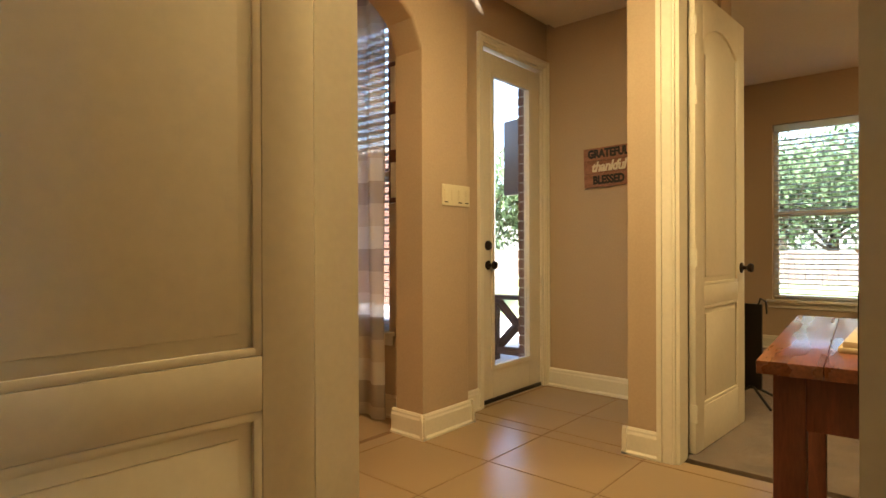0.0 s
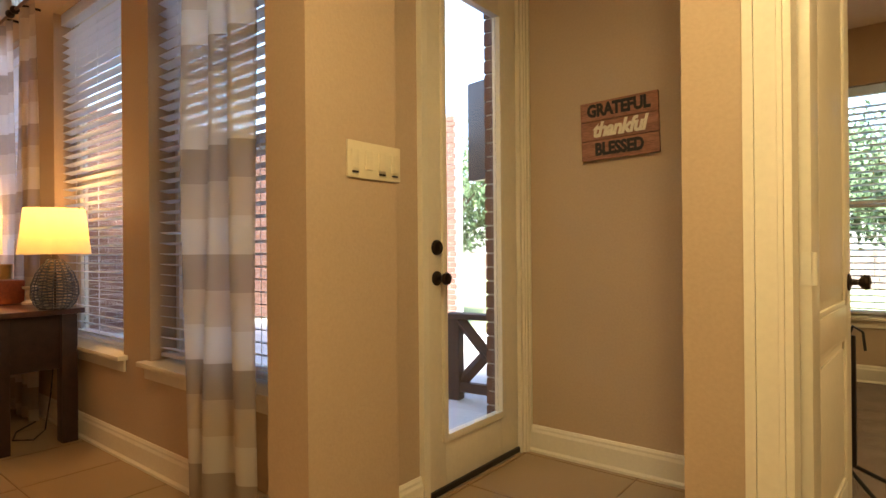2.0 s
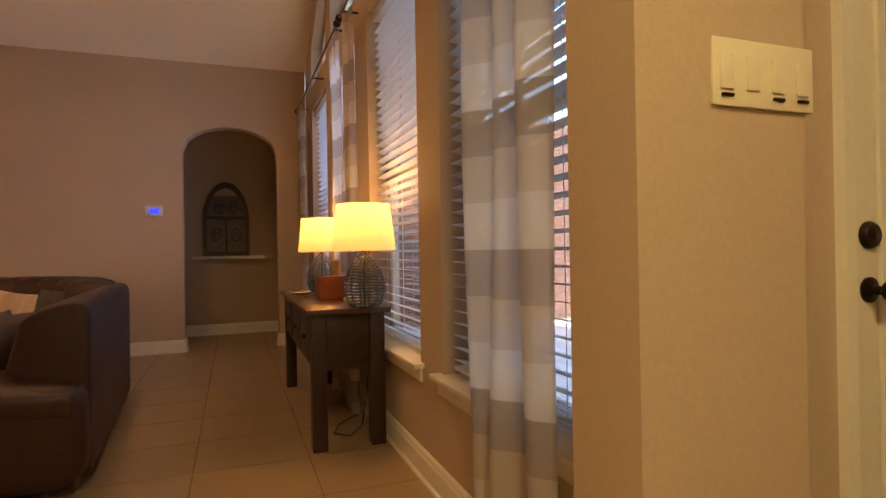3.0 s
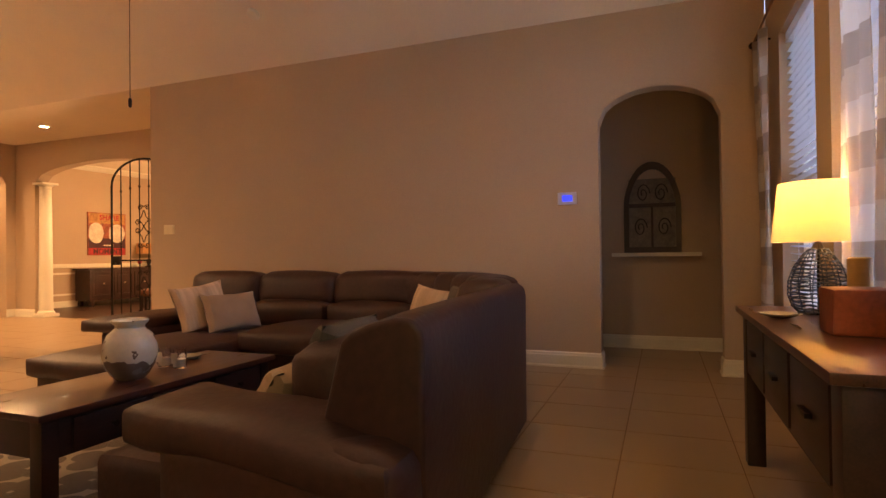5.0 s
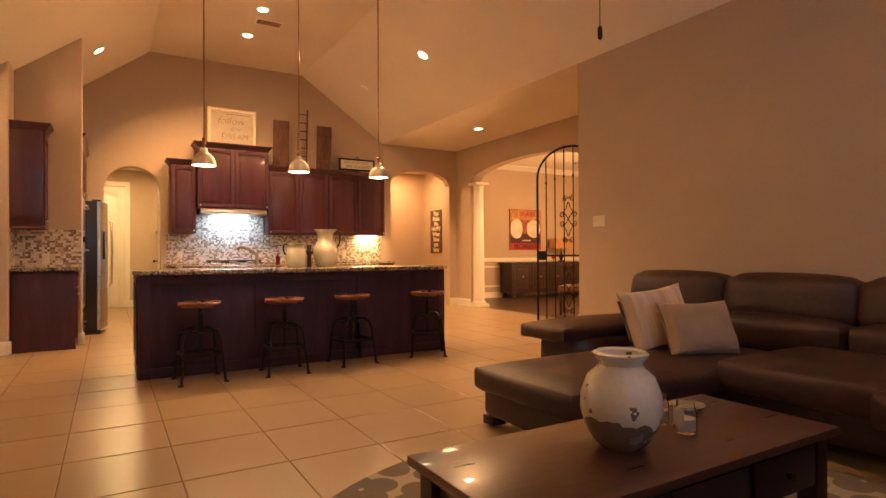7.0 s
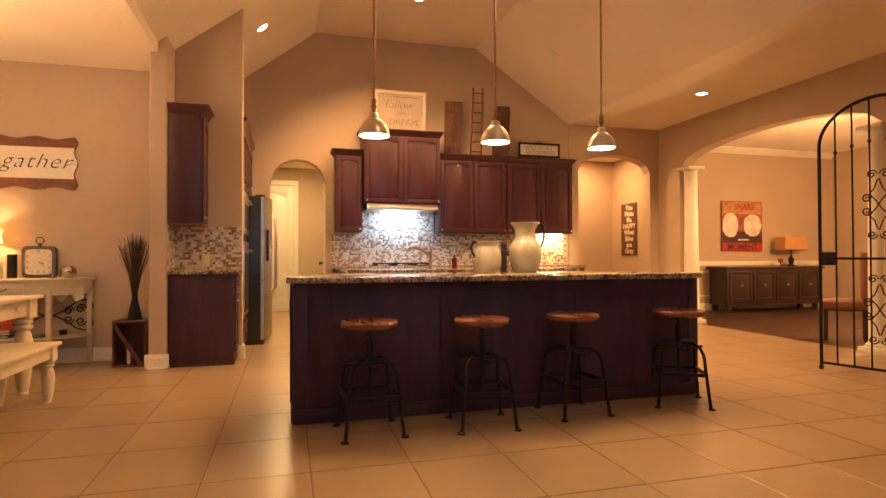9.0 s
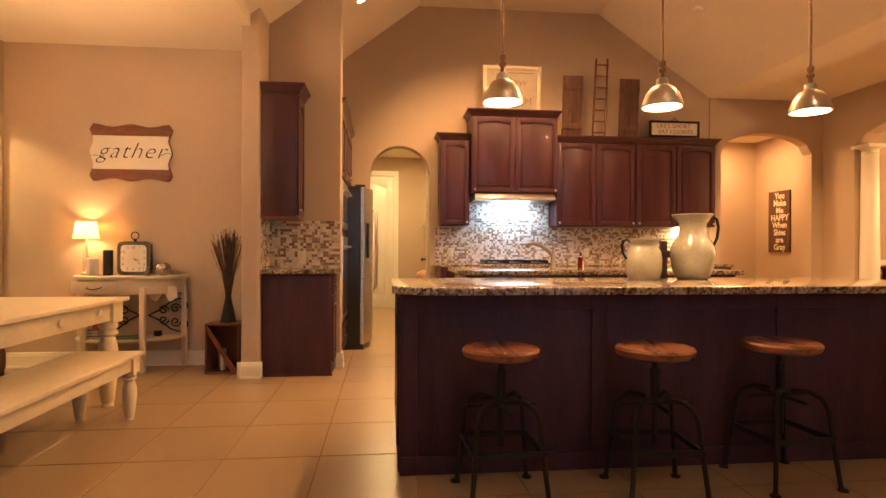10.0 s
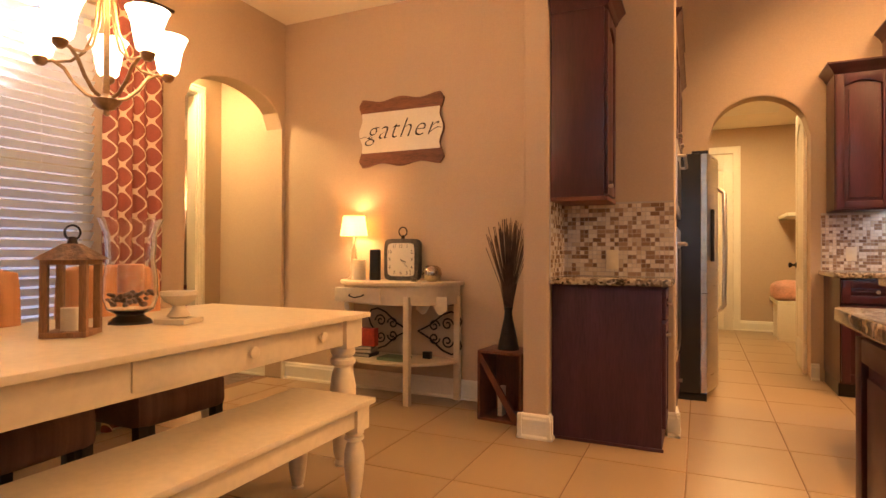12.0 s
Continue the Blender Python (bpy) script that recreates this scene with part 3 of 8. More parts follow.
def blinds(name, axis, a0, a1, face, z0, z1, inward, label, gap=0.052, tilt=28, depth=0.048):
    """Horizontal slats in an opening. inward: the way from the window into the room."""
    mid = ((a0 + a1) / 2, face) if axis == "x" else (face, (a0 + a1) / 2)
    b = thing(name, (mid[0], mid[1], 0), label, "window blind", "white window blinds")
    w = (a1 - a0) / 2 - 0.012
    s = math.radians(tilt) * inward
    n = int((z1 - z0 - 0.12) / gap)
    bm = bmesh.new()
    c, e = depth / 2 * math.cos(s), depth / 2 * math.sin(s)
    if axis == "x":
        lo = [(-w, -c, -e), (w, -c, -e), (w, c, e), (-w, c, e)]
    else:
        lo = [(-c, -w, -e), (-c, w, -e), (c, w, e), (c, -w, e)]
    a = [bm.verts.new(p) for p in lo]
    f = [bm.verts.new((p[0], p[1], p[2] + 0.003)) for p in lo]
    bm.faces.new(a)
    bm.faces.new(f[::-1])
    for i in range(4):
        bm.faces.new((a[i], f[i], f[(i + 1) % 4], a[(i + 1) % 4]))
    me = finish(bm, "slat", M_SLAT)
    for i in range(n):
        o = new("slat", me)
        o.parent = b
        o.location = (0, 0, z0 + 0.05 + i * gap)
    def bar(nm, za, zb, r):
        v = (-w, -r, za, w, r, zb) if axis == "x" else (-r, -w, za, r, w, zb)
        boxes(nm, M_SLAT, b, v, bevel=0.003)
    bar("headrail", z1 - 0.075, z1 - 0.004, 0.03)
    bar("bottom_rail", z0 + 0.012, z0 + 0.03, 0.024)
    for u in (-0.7, 0.0, 0.7):
        bm = bmesh.new()
        p = (u * w, 0.0) if axis == "x" else (0.0, u * w)
        rod(bm, (*p, z0 + 0.02), (*p, z1 - 0.05), 0.0018, n=5)
        part("cord", bm, M_SLAT, b)
    return b


def window(name, axis, a0, a1, t_in, t_out, z0, z1, label, mid=True, sill=0.05):
    """Sash window set near the outer face, with an inner sill."""
    d = thing(name, (0, 0, 0), label, "window")
    d["kind"] = "structure"
    out = 1 if t_out > t_in else -1
    f0, f1 = t_out - out * 0.07, t_out - out * 0.02
    def V(p, q, za, r, s, zb):
        return (p, q, za, r, s, zb) if axis == "x" else (q, p, za, s, r, zb)
    fw = 0.045
    zm = (z0 + z1) / 2 - 0.02
    boxes("window_frame", M_TRIM, d, V(a0, f0, z0, a0 + fw, f1, z1), V(a1 - fw, f0, z0, a1, f1, z1), V(a0 + fw, f0, z0, a1 - fw, f1, z0 + fw), V(a0 + fw, f0, z1 - fw, a1 - fw, f1, z1), bevel=0.004)
    if mid:
        boxes("meeting_rail", M_TRIM, d, V(a0 + fw, f0, zm - 0.03, a1 - fw, f1, zm + 0.03), bevel=0.004)
    for za, zb in (((z0 + fw, zm - 0.03), (zm + 0.03, z1 - fw)) if mid else ((z0 + fw, z1 - fw),)):
        bm = bmesh.new()
        box(bm, *V(a0 + fw, (f0 + f1) / 2 - 0.003, za, a1 - fw, (f0 + f1) / 2 + 0.003, zb))
        p = part("pane", bm, M_GLASS, d)
        p.visible_shadow = False
    if sill:
        boxes("window_sill", M_TRIM, d, V(a0 - 0.05, t_in - out * sill, z0 - 0.022, a1 + 0.05, f0, z0 + 0.002), V(a0 - 0.035, t_in - out * 0.016, z0 - 0.085, a1 + 0.035, t_in - out * 0.002, z0 - 0.022), bevel=0.005)
    return d


for i, (a, b) in enumerate(WINS):
    window("window_%d" % (i + 1), "x", a, b, GW, GW + 0.2, 0.54, 2.62, "white sash window of the great room")
    blinds("window_blind", "x", a, b, GW + 0.07, 0.55, 2.62, -1, "white horizontal slat blind, half open, in a great room window", tilt=10)
for i, (a, b) in enumerate(WINS[:3]):
    d = thing("window_%d" % (i + 5), (0, 0, 0), "white framed raked transom window under the vault", "window")
    d["kind"] = "structure"
    za, zb = max(2.9, min(3.85, transom(a))), max(2.9, min(3.85, transom(b)))
    bm = bmesh.new()
    prism(bm, [(a, 2.86), (b, 2.86), (b, 2.90), (a, 2.90)], "y", GW + 0.12, GW + 0.17)
    prism(bm, [(a, za - 0.05), (b, zb - 0.05), (b, zb), (a, za)], "y", GW + 0.12, GW + 0.17)
    for s in (a, (a + b) / 2 - 0.02, b - 0.04):
        prism(bm, [(s, 2.90), (s + 0.04, 2.90), (s + 0.04, max(2.92, min(3.85, transom(s + 0.04)) - 0.05)), (s, max(2.92, min(3.85, transom(s)) - 0.05))], "y", GW + 0.12, GW + 0.17)
    part("window_frame", bm, M_TRIM, d)
    bm = bmesh.new()
    prism(bm, [(a, 2.89), (b, 2.89), (b, zb - 0.03), (a, za - 0.03)], "y", GW + 0.142, GW + 0.147)
    p = part("pane", bm, M_GLASS, d)
    p.visible_shadow = False
window("window_8", "x", 1.03, 1.90, 8.5, 8.65, 0.52, 2.36, "white sash window of the bedroom")
blinds("window_blind", "x", 1.03, 1.90, 8.56, 0.53, 2.36, -1, "white horizontal slat blind, open, in the bedroom window", tilt=12)
window("window_9", "y", -4.42, -2.5, 2.05, 2.22, 0.62, 2.5, "white sash window of the breakfast corner")
blinds("window_blind", "y", -4.42, -2.5, 2.11, 0.63, 2.5, -1, "white horizontal slat blind, half closed, in the breakfast window", tilt=52)

# ---- outdoors ----
slab("ground", -60, 4.41, 60, 90, -0.2, -0.06, M_GRASS, "mown lawn behind the house", "lawn")
slab("ground_side", 2.3, -4.64, 60, 4.41, -0.2, -0.06, M_GRASS, "lawn beside the house", "lawn")
slab("patio", -6.5, 4.41, -0.06, 9.2, -0.06, -0.03, M_CONCRETE, "pale concrete patio by the garden door", "patio")



def brick_wall(name, x0, x1, y0, y1, z1, face, label):
    """Bricks laid on a mortar core; face: 'y-', 'x-' or 'x+' gets the bricks."""
    bm = bmesh.new()
    box(bm, x0 + 0.008, y0 + 0.008, -0.1, x1 - 0.008, y1 - 0.008, z1)
    core = struct(name, bm, M_MORTAR, label, "brick wall")
    bm = bmesh.new()
    L, H, g = 0.2, 0.066, 0.01
    along = (x0, x1) if face[0] == "y" else (y0, y1)
    rows = int(z1 / (H + g))
    for r in range(rows):
        s = along[0] - (L / 2 if r % 2 else 0)
        while s < along[1]:
            a, b = max(s, along[0]), min(s + L - g, along[1])
            if b - a > 0.02:
                z = r * (H + g)
                j = random.uniform(-0.002, 0.002)
                if face == "y-":
                    box(bm, a, y0 + j, z, b, y0 + 0.03, z + H)
                elif face == "x-":
                    box(bm, x0 + j, a, z, x0 + 0.03, b, z + H)
                else:
                    box(bm, x1 - 0.03, a, z, x1 + j, b, z + H)
            s += L
    o = new("brickwork", finish(bm, "brickwork", M_BRICK))
    o.parent = core
    o["kind"] = "stuff"
    return core


brick_wall("wall_brick_pier", -0.19, -0.065, 5.52, 6.3, 3.0, "y-", "red-brown brick pier beside the garden door")
brick_wall("wall_brick_wing", -9.0, -3.2, 9.2, 9.4, 3.0, "y-", "red-brown brick wing across the patio")
brick_wall("wall_brick_wing_side", -6.8, -6.6, 4.45, 9.19, 3.0, "x+", "red-brown brick wing beside the patio")
brick_wall("wall_brick_side", 3.9, 4.1, -4.6, 1.5, 5.6, "x-", "brick house wall beyond the breakfast window")

# ---- lamps of the place ----


def can_light(x, y, z, tilt=0.0, power=60, face="-z"):
    d = thing("recessed_light", (x, y, z), "lit round recessed ceiling light with a white trim ring", "ceiling light", "recessed ceiling lights")
    d.matrix_world = pose(x, y, z, 0, tilt, 0)
    bm = bmesh.new()
    lathe(bm, [(0.062, -0.002), (0.092, -0.002), (0.096, -0.010), (0.088, -0.014), (0.066, -0.012), (0.062, -0.006)], 28, caps=False)
    part("trim_ring", bm, M_TRIM, d, smooth=True)
    bm = bmesh.new()
    lathe(bm, [(0.066, -0.004), (0.045, -0.013), (0.01, -0.016)], 24)
    part("bulb", bm, M_BULB, d, "glowing warm bulb", smooth=True)
    n = pose(0, 0, 0, 0, tilt, 0) @ Vector((0, 0, -1))
    p = Vector((x, y, z)) + n * 0.05
    lamp("can_lamp", "SPOT", p, power, WARM, 0.06, aim=p + n, angle=135, blend=0.7)


M_BULB = glow("lit_bulb", (1.0, 0.78, 0.45), 5)
M_SHADE_GLASS = glow("lit_frosted_glass", (1.0, 0.80, 0.54), 1.15)
can_light(-3.03, -6.40, 4.27, power=108)
can_light(-3.02, -5.40, 4.27, power=108)
can_light(-4.98, -4.62, 3.775, tilt=-34, power=112)
can_light(-6.71, -5.82, 3.19, power=92)
can_light(-1.165, -6.53, 3.755, tilt=37, power=60)
# two unseen ceiling lights added over the sofa to brighten the great room
can_light(-3.03, -0.9, 4.27, power=28)
can_light(-3.03, 2.4, 4.27, power=28)
# lamps above and behind the view: hall's inferred from yellow light, start room's added
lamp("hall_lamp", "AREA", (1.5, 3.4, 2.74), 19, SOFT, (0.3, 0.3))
lamp("start_fill_lamp", "AREA", (2.0, 1.3, 2.70), 0.35, WARM, (0.3, 0.3))
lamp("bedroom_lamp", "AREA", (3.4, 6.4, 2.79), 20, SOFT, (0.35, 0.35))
lamp("dining_lamp", "POINT", (-9.9, -5.6, 1.9), 120, WARM, 0.12)
lamp("inner_lamp", "AREA", (-6.8, -8.7, 2.86), 17, WARM, (0.3, 0.3))
lamp("inner_lamp_far", "AREA", (-6.6, -10.2, 2.86), 20, YELLOW, (0.3, 0.3))
lamp("utility_lamp", "AREA", (-1.5, -9.6, 2.76), 22, YELLOW, (0.3, 0.3))
lamp("breakfast_daylight", "AREA", (2.205, -3.46, 1.56), 2.0, (0.52, 0.60, 1.0), (1.8, 1.8), aim=(1.0, -3.46, 1.56))
for wx in (-4.80, -3.50):
    lamp("window_daylight", "AREA", (wx, GW + 0.19, 1.58), 4, (0.60, 0.64, 1.0), (0.95, 2.0), aim=(wx, 0, 1.58))
lamp("lobby_lamp", "AREA", (2.65, -5.4, 2.62), 13, YELLOW, (0.25, 0.25))


def pendant(x, y, zb=1.868):
    d = thing("pendant_light", (x, y, zb), "brushed nickel bell pendant lamp hanging over the island", "pendant lamp", "pendants over the island")
    zt = vault_z(x) - zb
    bm = bmesh.new()
    lathe(bm, [(0.105, 0.0), (0.108, 0.004), (0.104, 0.03), (0.088, 0.075), (0.060, 0.108), (0.034, 0.122), (0.030, 0.155), (0.022, 0.160), (0.001, 0.162)], 32, caps=False)
    lathe(bm, [(0.100, 0.003), (0.098, 0.03), (0.083, 0.072), (0.055, 0.102), (0.001, 0.112)], 32, caps=False)
    part("shade", bm, M_NICKEL, d, smooth=True)
    bm = bmesh.new()
    lathe(bm, [(0.094, 0.010), (0.06, 0.004), (0.01, 0.002)], 24)
    part("diffuser", bm, M_BULB, d, "glowing white diffuser", smooth=True)
    bm = bmesh.new()
    rod(bm, (0, 0, 0.16), (0, 0, 0.20), 0.014, 0.010)
    rod(bm, (0, 0, 0.20), (0, 0, zt - 0.02), 0.0075, n=10)
    lathe(bm, [(0.012, 0.19), (0.021, 0.20), (0.021, 0.212), (0.013, 0.22), (0.018, 0.235), (0.018, 0.25), (0.009, 0.262)], 14)
    part("stem", bm, M_BRASS, d, "bronze hanging rod")
    bm = bmesh.new()
    lathe(bm, [(0.06, zt - 0.002), (0.058, zt - 0.016), (0.02, zt - 0.026), (0.006, zt - 0.03)], 24)
    part("canopy", bm, M_NICKEL, d, smooth=True)
    lamp("pendant_lamp", "SPOT", (x, y, zb - 0.01), 17, WARM, 0.07, aim=(x, y, 0), angle=140, blend=0.5)


for px in (-2.032, -2.912, -3.775):
    pendant(px, -3.42)

# ---- kitchen ----


def cab_door(parent, axis, a0, a1, face, out, z0, z1, material, arch=True, knob_at=None):
    """A raised panel cabinet door proud of a face."""
    bm = bmesh.new()
    fw = 0.055
    def V(p, t0, za, q, t1, zb):
        return (p, face + out * t0, za, q, face + out * t1, zb) if axis == "x" else (face + out * t0, p, za, face + out * t1, q, zb)
    for v in (V(a0, 0, z0, a0 + fw, 0.02, z1), V(a1 - fw, 0, z0, a1, 0.02, z1), V(a0 + fw, 0, z0, a1 - fw, 0.02, z0 + fw)):
        box(bm, *v)
    n = 10
    drop = 0.035 if arch else 0.0
    pts = [(a0 + fw, z1)] + [(a0 + fw + (a1 - a0 - 2 * fw) * i / n, z1 - fw - drop * (1 - math.sin(math.pi * i / n))) for i in range(n + 1)] + [(a1 - fw, z1)]
    prism(bm, pts, "y" if axis == "x" else "x", face, face + out * 0.02)
    box(bm, *V(a0 + fw, 0, z0 + fw, a1 - fw, 0.006, z1 - fw))
    box(bm, *V(a0 + fw + 0.03, 0.004, z0 + fw + 0.03, a1 - fw - 0.03, 0.016, z1 - fw - 0.03 - drop))
    dr = part("cabinet_door", bm, material, parent, bevel=0.003)
    if knob_at:
        bm = bmesh.new()
        u, z = knob_at
        p = (u, face + out * 0.02, z) if axis == "x" else (face + out * 0.02, u, z)
        q = (u, face + out * 0.045, z) if axis == "x" else (face + out * 0.045, u, z)
        rod(bm, p, q, 0.007, 0.014, 12)
        k = part("knob", bm, M_NICKEL, dr, "nickel cabinet knob", smooth=True)
    return dr


def crown(parent, x0, x1, y0, y1, z, h=0.085, out=0.055, sides=("x0", "x1", "y1"), material=None):
    bm = bmesh.new()
    a, b = [], []
    lo = [(x0 - (0.0), y0), (x1, y0), (x1, y1), (x0, y1)]
    hi = [(x0 - (out if "x0" in sides else 0), y0), (x1 + (out if "x1" in sides else 0), y0), (x1 + (out if "x1" in sides else 0), y1 + (out if "y1" in sides else 0)), (x0 - (out if "x0" in sides else 0), y1 + (out if "y1" in sides else 0))]
    rings = []
    for t, zz in ((0, 0), (0.15, 0.012), (0.3, 0.03), (0.7, 0.058), (0.9, h - 0.016), (1, h - 0.014), (1, h)):
        rings.append([bm.verts.new((p[0] + (q[0] - p[0]) * t, p[1] + (q[1] - p[1]) * t, z + zz)) for p, q in zip(lo, hi)])
    bm.faces.new(rings[0][::-1])
    bm.faces.new(rings[-1])
    for u, v in zip(rings, rings[1:]):
        for i in range(4):
            bm.faces.new((u[i], u[(i + 1) % 4], v[(i + 1) % 4], v[i]))
    part("crown_moulding", bm, material or M_CHERRY, parent)


def upper(x0, x1, z0, z1, depth, doors, label, sides):
    d = thing("wall_cabinet", (0, 0, 0), label, "kitchen cabinet", "cherry wall cabinets")
    f = GB + depth
    boxes("body", M_CHERRY, d, (x0, GB + 0.003, z0, x1, f, z1), bevel=0.003)
    w = (x1 - x0) / doors
    for i in range(doors):
        a = x0 + i * w + 0.008
        # pairs of doors meet at their knobs
        kx = (a + 0.028) if (i % 2 == 0) else (a + w - 0.045)
        if doors == 1:
            kx = a + 0.028
        cab_door(d, "x", a, a + w - 0.016, f, 1, z0 + 0.012, z1 - 0.012, M_CHERRY, True, (kx, z0 + 0.04))
    crown(d, x0, x1, GB + 0.003, f, z1, sides=sides)
    return d


upper(-2.47, -2.10, 1.40, 2.47, 0.31, 1, "single-door dark cherry wall cabinet beside the range hood", ("x1", "y1"))
hoodcab = upper(-3.58, -2.48, 1.80, 2.76, 0.40, 2, "dark cherry two-door cabinet above the range hood", ("x0", "x1", "y1"))
upper(-4.64, -3.59, 1.40, 2.47, 0.31, 2, "dark cherry two-door wall cabinet with arched panels", ("y1",))
upper(-5.74, -4.65, 1.40, 2.47, 0.31, 2, "dark cherry two-door wall cabinet with arched panels", ("x0", "y1"))


def hood():
    d = thing("range_hood", (0, 0, 0), "stainless steel under-cabinet range hood, lit", "range hood")
    bm = bmesh.new()
    prism(bm, [(GB + 0.003, 1.80), (GB + 0.003, 1.71), (GB + 0.46, 1.71), (GB + 0.46, 1.74), (GB + 0.40, 1.80)], "x", -3.54, -2.52)
    part("canopy", bm, M_STEEL, d, bevel=0.004)
    boxes("lens", glow("white_hood_light", (0.8, 0.9, 1.0), 2.4), d, (-3.25, GB + 0.16, 1.703, -2.81, GB + 0.26, 1.712), bevel=0.002)
    lamp("hood_lamp", "AREA", (-3.03, GB + 0.21, 1.695), 5, (0.42, 0.66, 1.0), (0.6, 0.12), aim=(-3.03, GB + 0.10, 0.9))


hood()
boxes_under = thing("under_cabinet_light", (0, 0, 0), "slim warm strip light under the wall cabinets", "strip light")
boxes("lens", M_BULB, boxes_under, (-5.66, GB + 0.08, 1.388, -5.30, GB + 0.12, 1.399), bevel=0.002)
lamp("under_lamp", "AREA", (-5.48, GB + 0.10, 1.38), 4, YELLOW, (0.36, 0.04))


def base_run(name, x0, x1, y0, y1, front, n, label, material=None):
    """Base cabinet whose doors look along +y (front=1) or -y (front=-1)."""
    mt = material or M_CHERRY
    d = thing(name, (0, 0, 0), label, "kitchen cabinet")
    f = y1 if front > 0 else y0
    boxes("body", mt, d, (x0, y0, 0.10, x1, y1, 0.88), bevel=0.003)
    boxes("plinth", M_BLACK, d, (x0, y0 + 0.05, 0.0, x1, y1 - 0.05, 0.10), bevel=0.0)
    w = (x1 - x0) / n
    for i in range(n):
        a = x0 + i * w + 0.008
        cab_door(d, "x", a, a + w - 0.016, f, front, 0.12, 0.68, mt, False, (a + 0.03 if i % 2 == 0 else a + w - 0.045, 0.64))
        cab_door(d, "x", a, a + w - 0.016, f, front, 0.70, 0.865, mt, False, (a + w / 2, 0.785))
    return d


base_run("base_cabinet", -5.78, -2.08, GB + 0.003, GB + 0.60, 1, 8, "dark cherry base cabinets along the kitchen wall")


def counter(name, poly, z0, z1, label):
    d = thing(name, (0, 0, 0), label, "countertop")
    bm = bmesh.new()
    prism(bm, poly, "z", z0, z1)
    part("slab", bm, M_GRANITE, d, bevel=0.008, seg=3)
    return d


counter("countertop", [(-5.80, GB + 0.003), (-2.04, GB + 0.003), (-2.04, GB + 0.64), (-5.80, GB + 0.64)], 0.882, 0.92, "speckled brown granite worktop along the kitchen wall")
# sink island
base_run("sink_island", -4.50, -2.10, -6.05, -5.20, -1, 5, "dark cherry sink island in the middle of the kitchen")
c = 0.12
counter("sink_countertop", [(-4.55, -6.10), (-2.04, -6.10), (-2.04 + 0.0, -5.15 - c), (-2.04 - c, -5.15), (-4.55, -5.15)], 0.882, 0.92, "speckled granite top of the sink island")


def island():
    x0, x1, y0, y1 = -4.48, -1.50, -3.93, -3.25
    d = thing("kitchen_island", (0, 0, 0), "long dark wood kitchen island with flat panels", "kitchen island")
    boxes("body", M_ISLAND, d, (x0, y0, 0.0, x1, y1, 0.882), bevel=0.003)
    n = 3
    w = (x1 - x0) / n
    for i in range(n + 1):
        a = min(max(x0 + i * w - 0.04, x0), x1 - 0.08)
        boxes("stile", M_ISLAND, d, (a, y1, 0.09, a + 0.08, y1 + 0.012, 0.88), bevel=0.003)
    boxes("top_rail", M_ISLAND, d, (x0, y1, 0.80, x1, y1 + 0.010, 0.88), bevel=0.003)
    boxes("base_trim", M_ISLAND, d, (x0 - 0.004, y1, 0.0, x1 + 0.004, y1 + 0.018, 0.09), bevel=0.004)
    boxes("corner_trim", M_CHERRY, d, (x1, y1 - 0.03, 0.0, x1 + 0.006, y1 + 0.014, 0.88), bevel=0.003)
    boxes("end_base_trim", M_CHERRY, d, (x1, y0, 0.0, x1 + 0.014, y1 - 0.03, 0.09), bevel=0.004)
    cab_door(d, "y", y0 + 0.03, y1 - 0.05, x1, 1, 0.12, 0.86, M_CHERRY, False)
    o = boxes("outlet", M_BLACK, d, (x1 + 0.016, y1 - 0.22, 0.66, x1 + 0.024, y1 - 0.14, 0.78), label="black power outlet plate", bevel=0.002)
    k = 0.13
    counter("island_countertop", [(-4.52, -4.0), (-1.455, -4.0), (-1.455, -3.11 - k), (-1.455 - k, -3.11), (-4.52 + k, -3.11), (-4.52, -3.11 - k)], 0.882, 0.92, "speckled brown granite island top with clipped corners")


island()


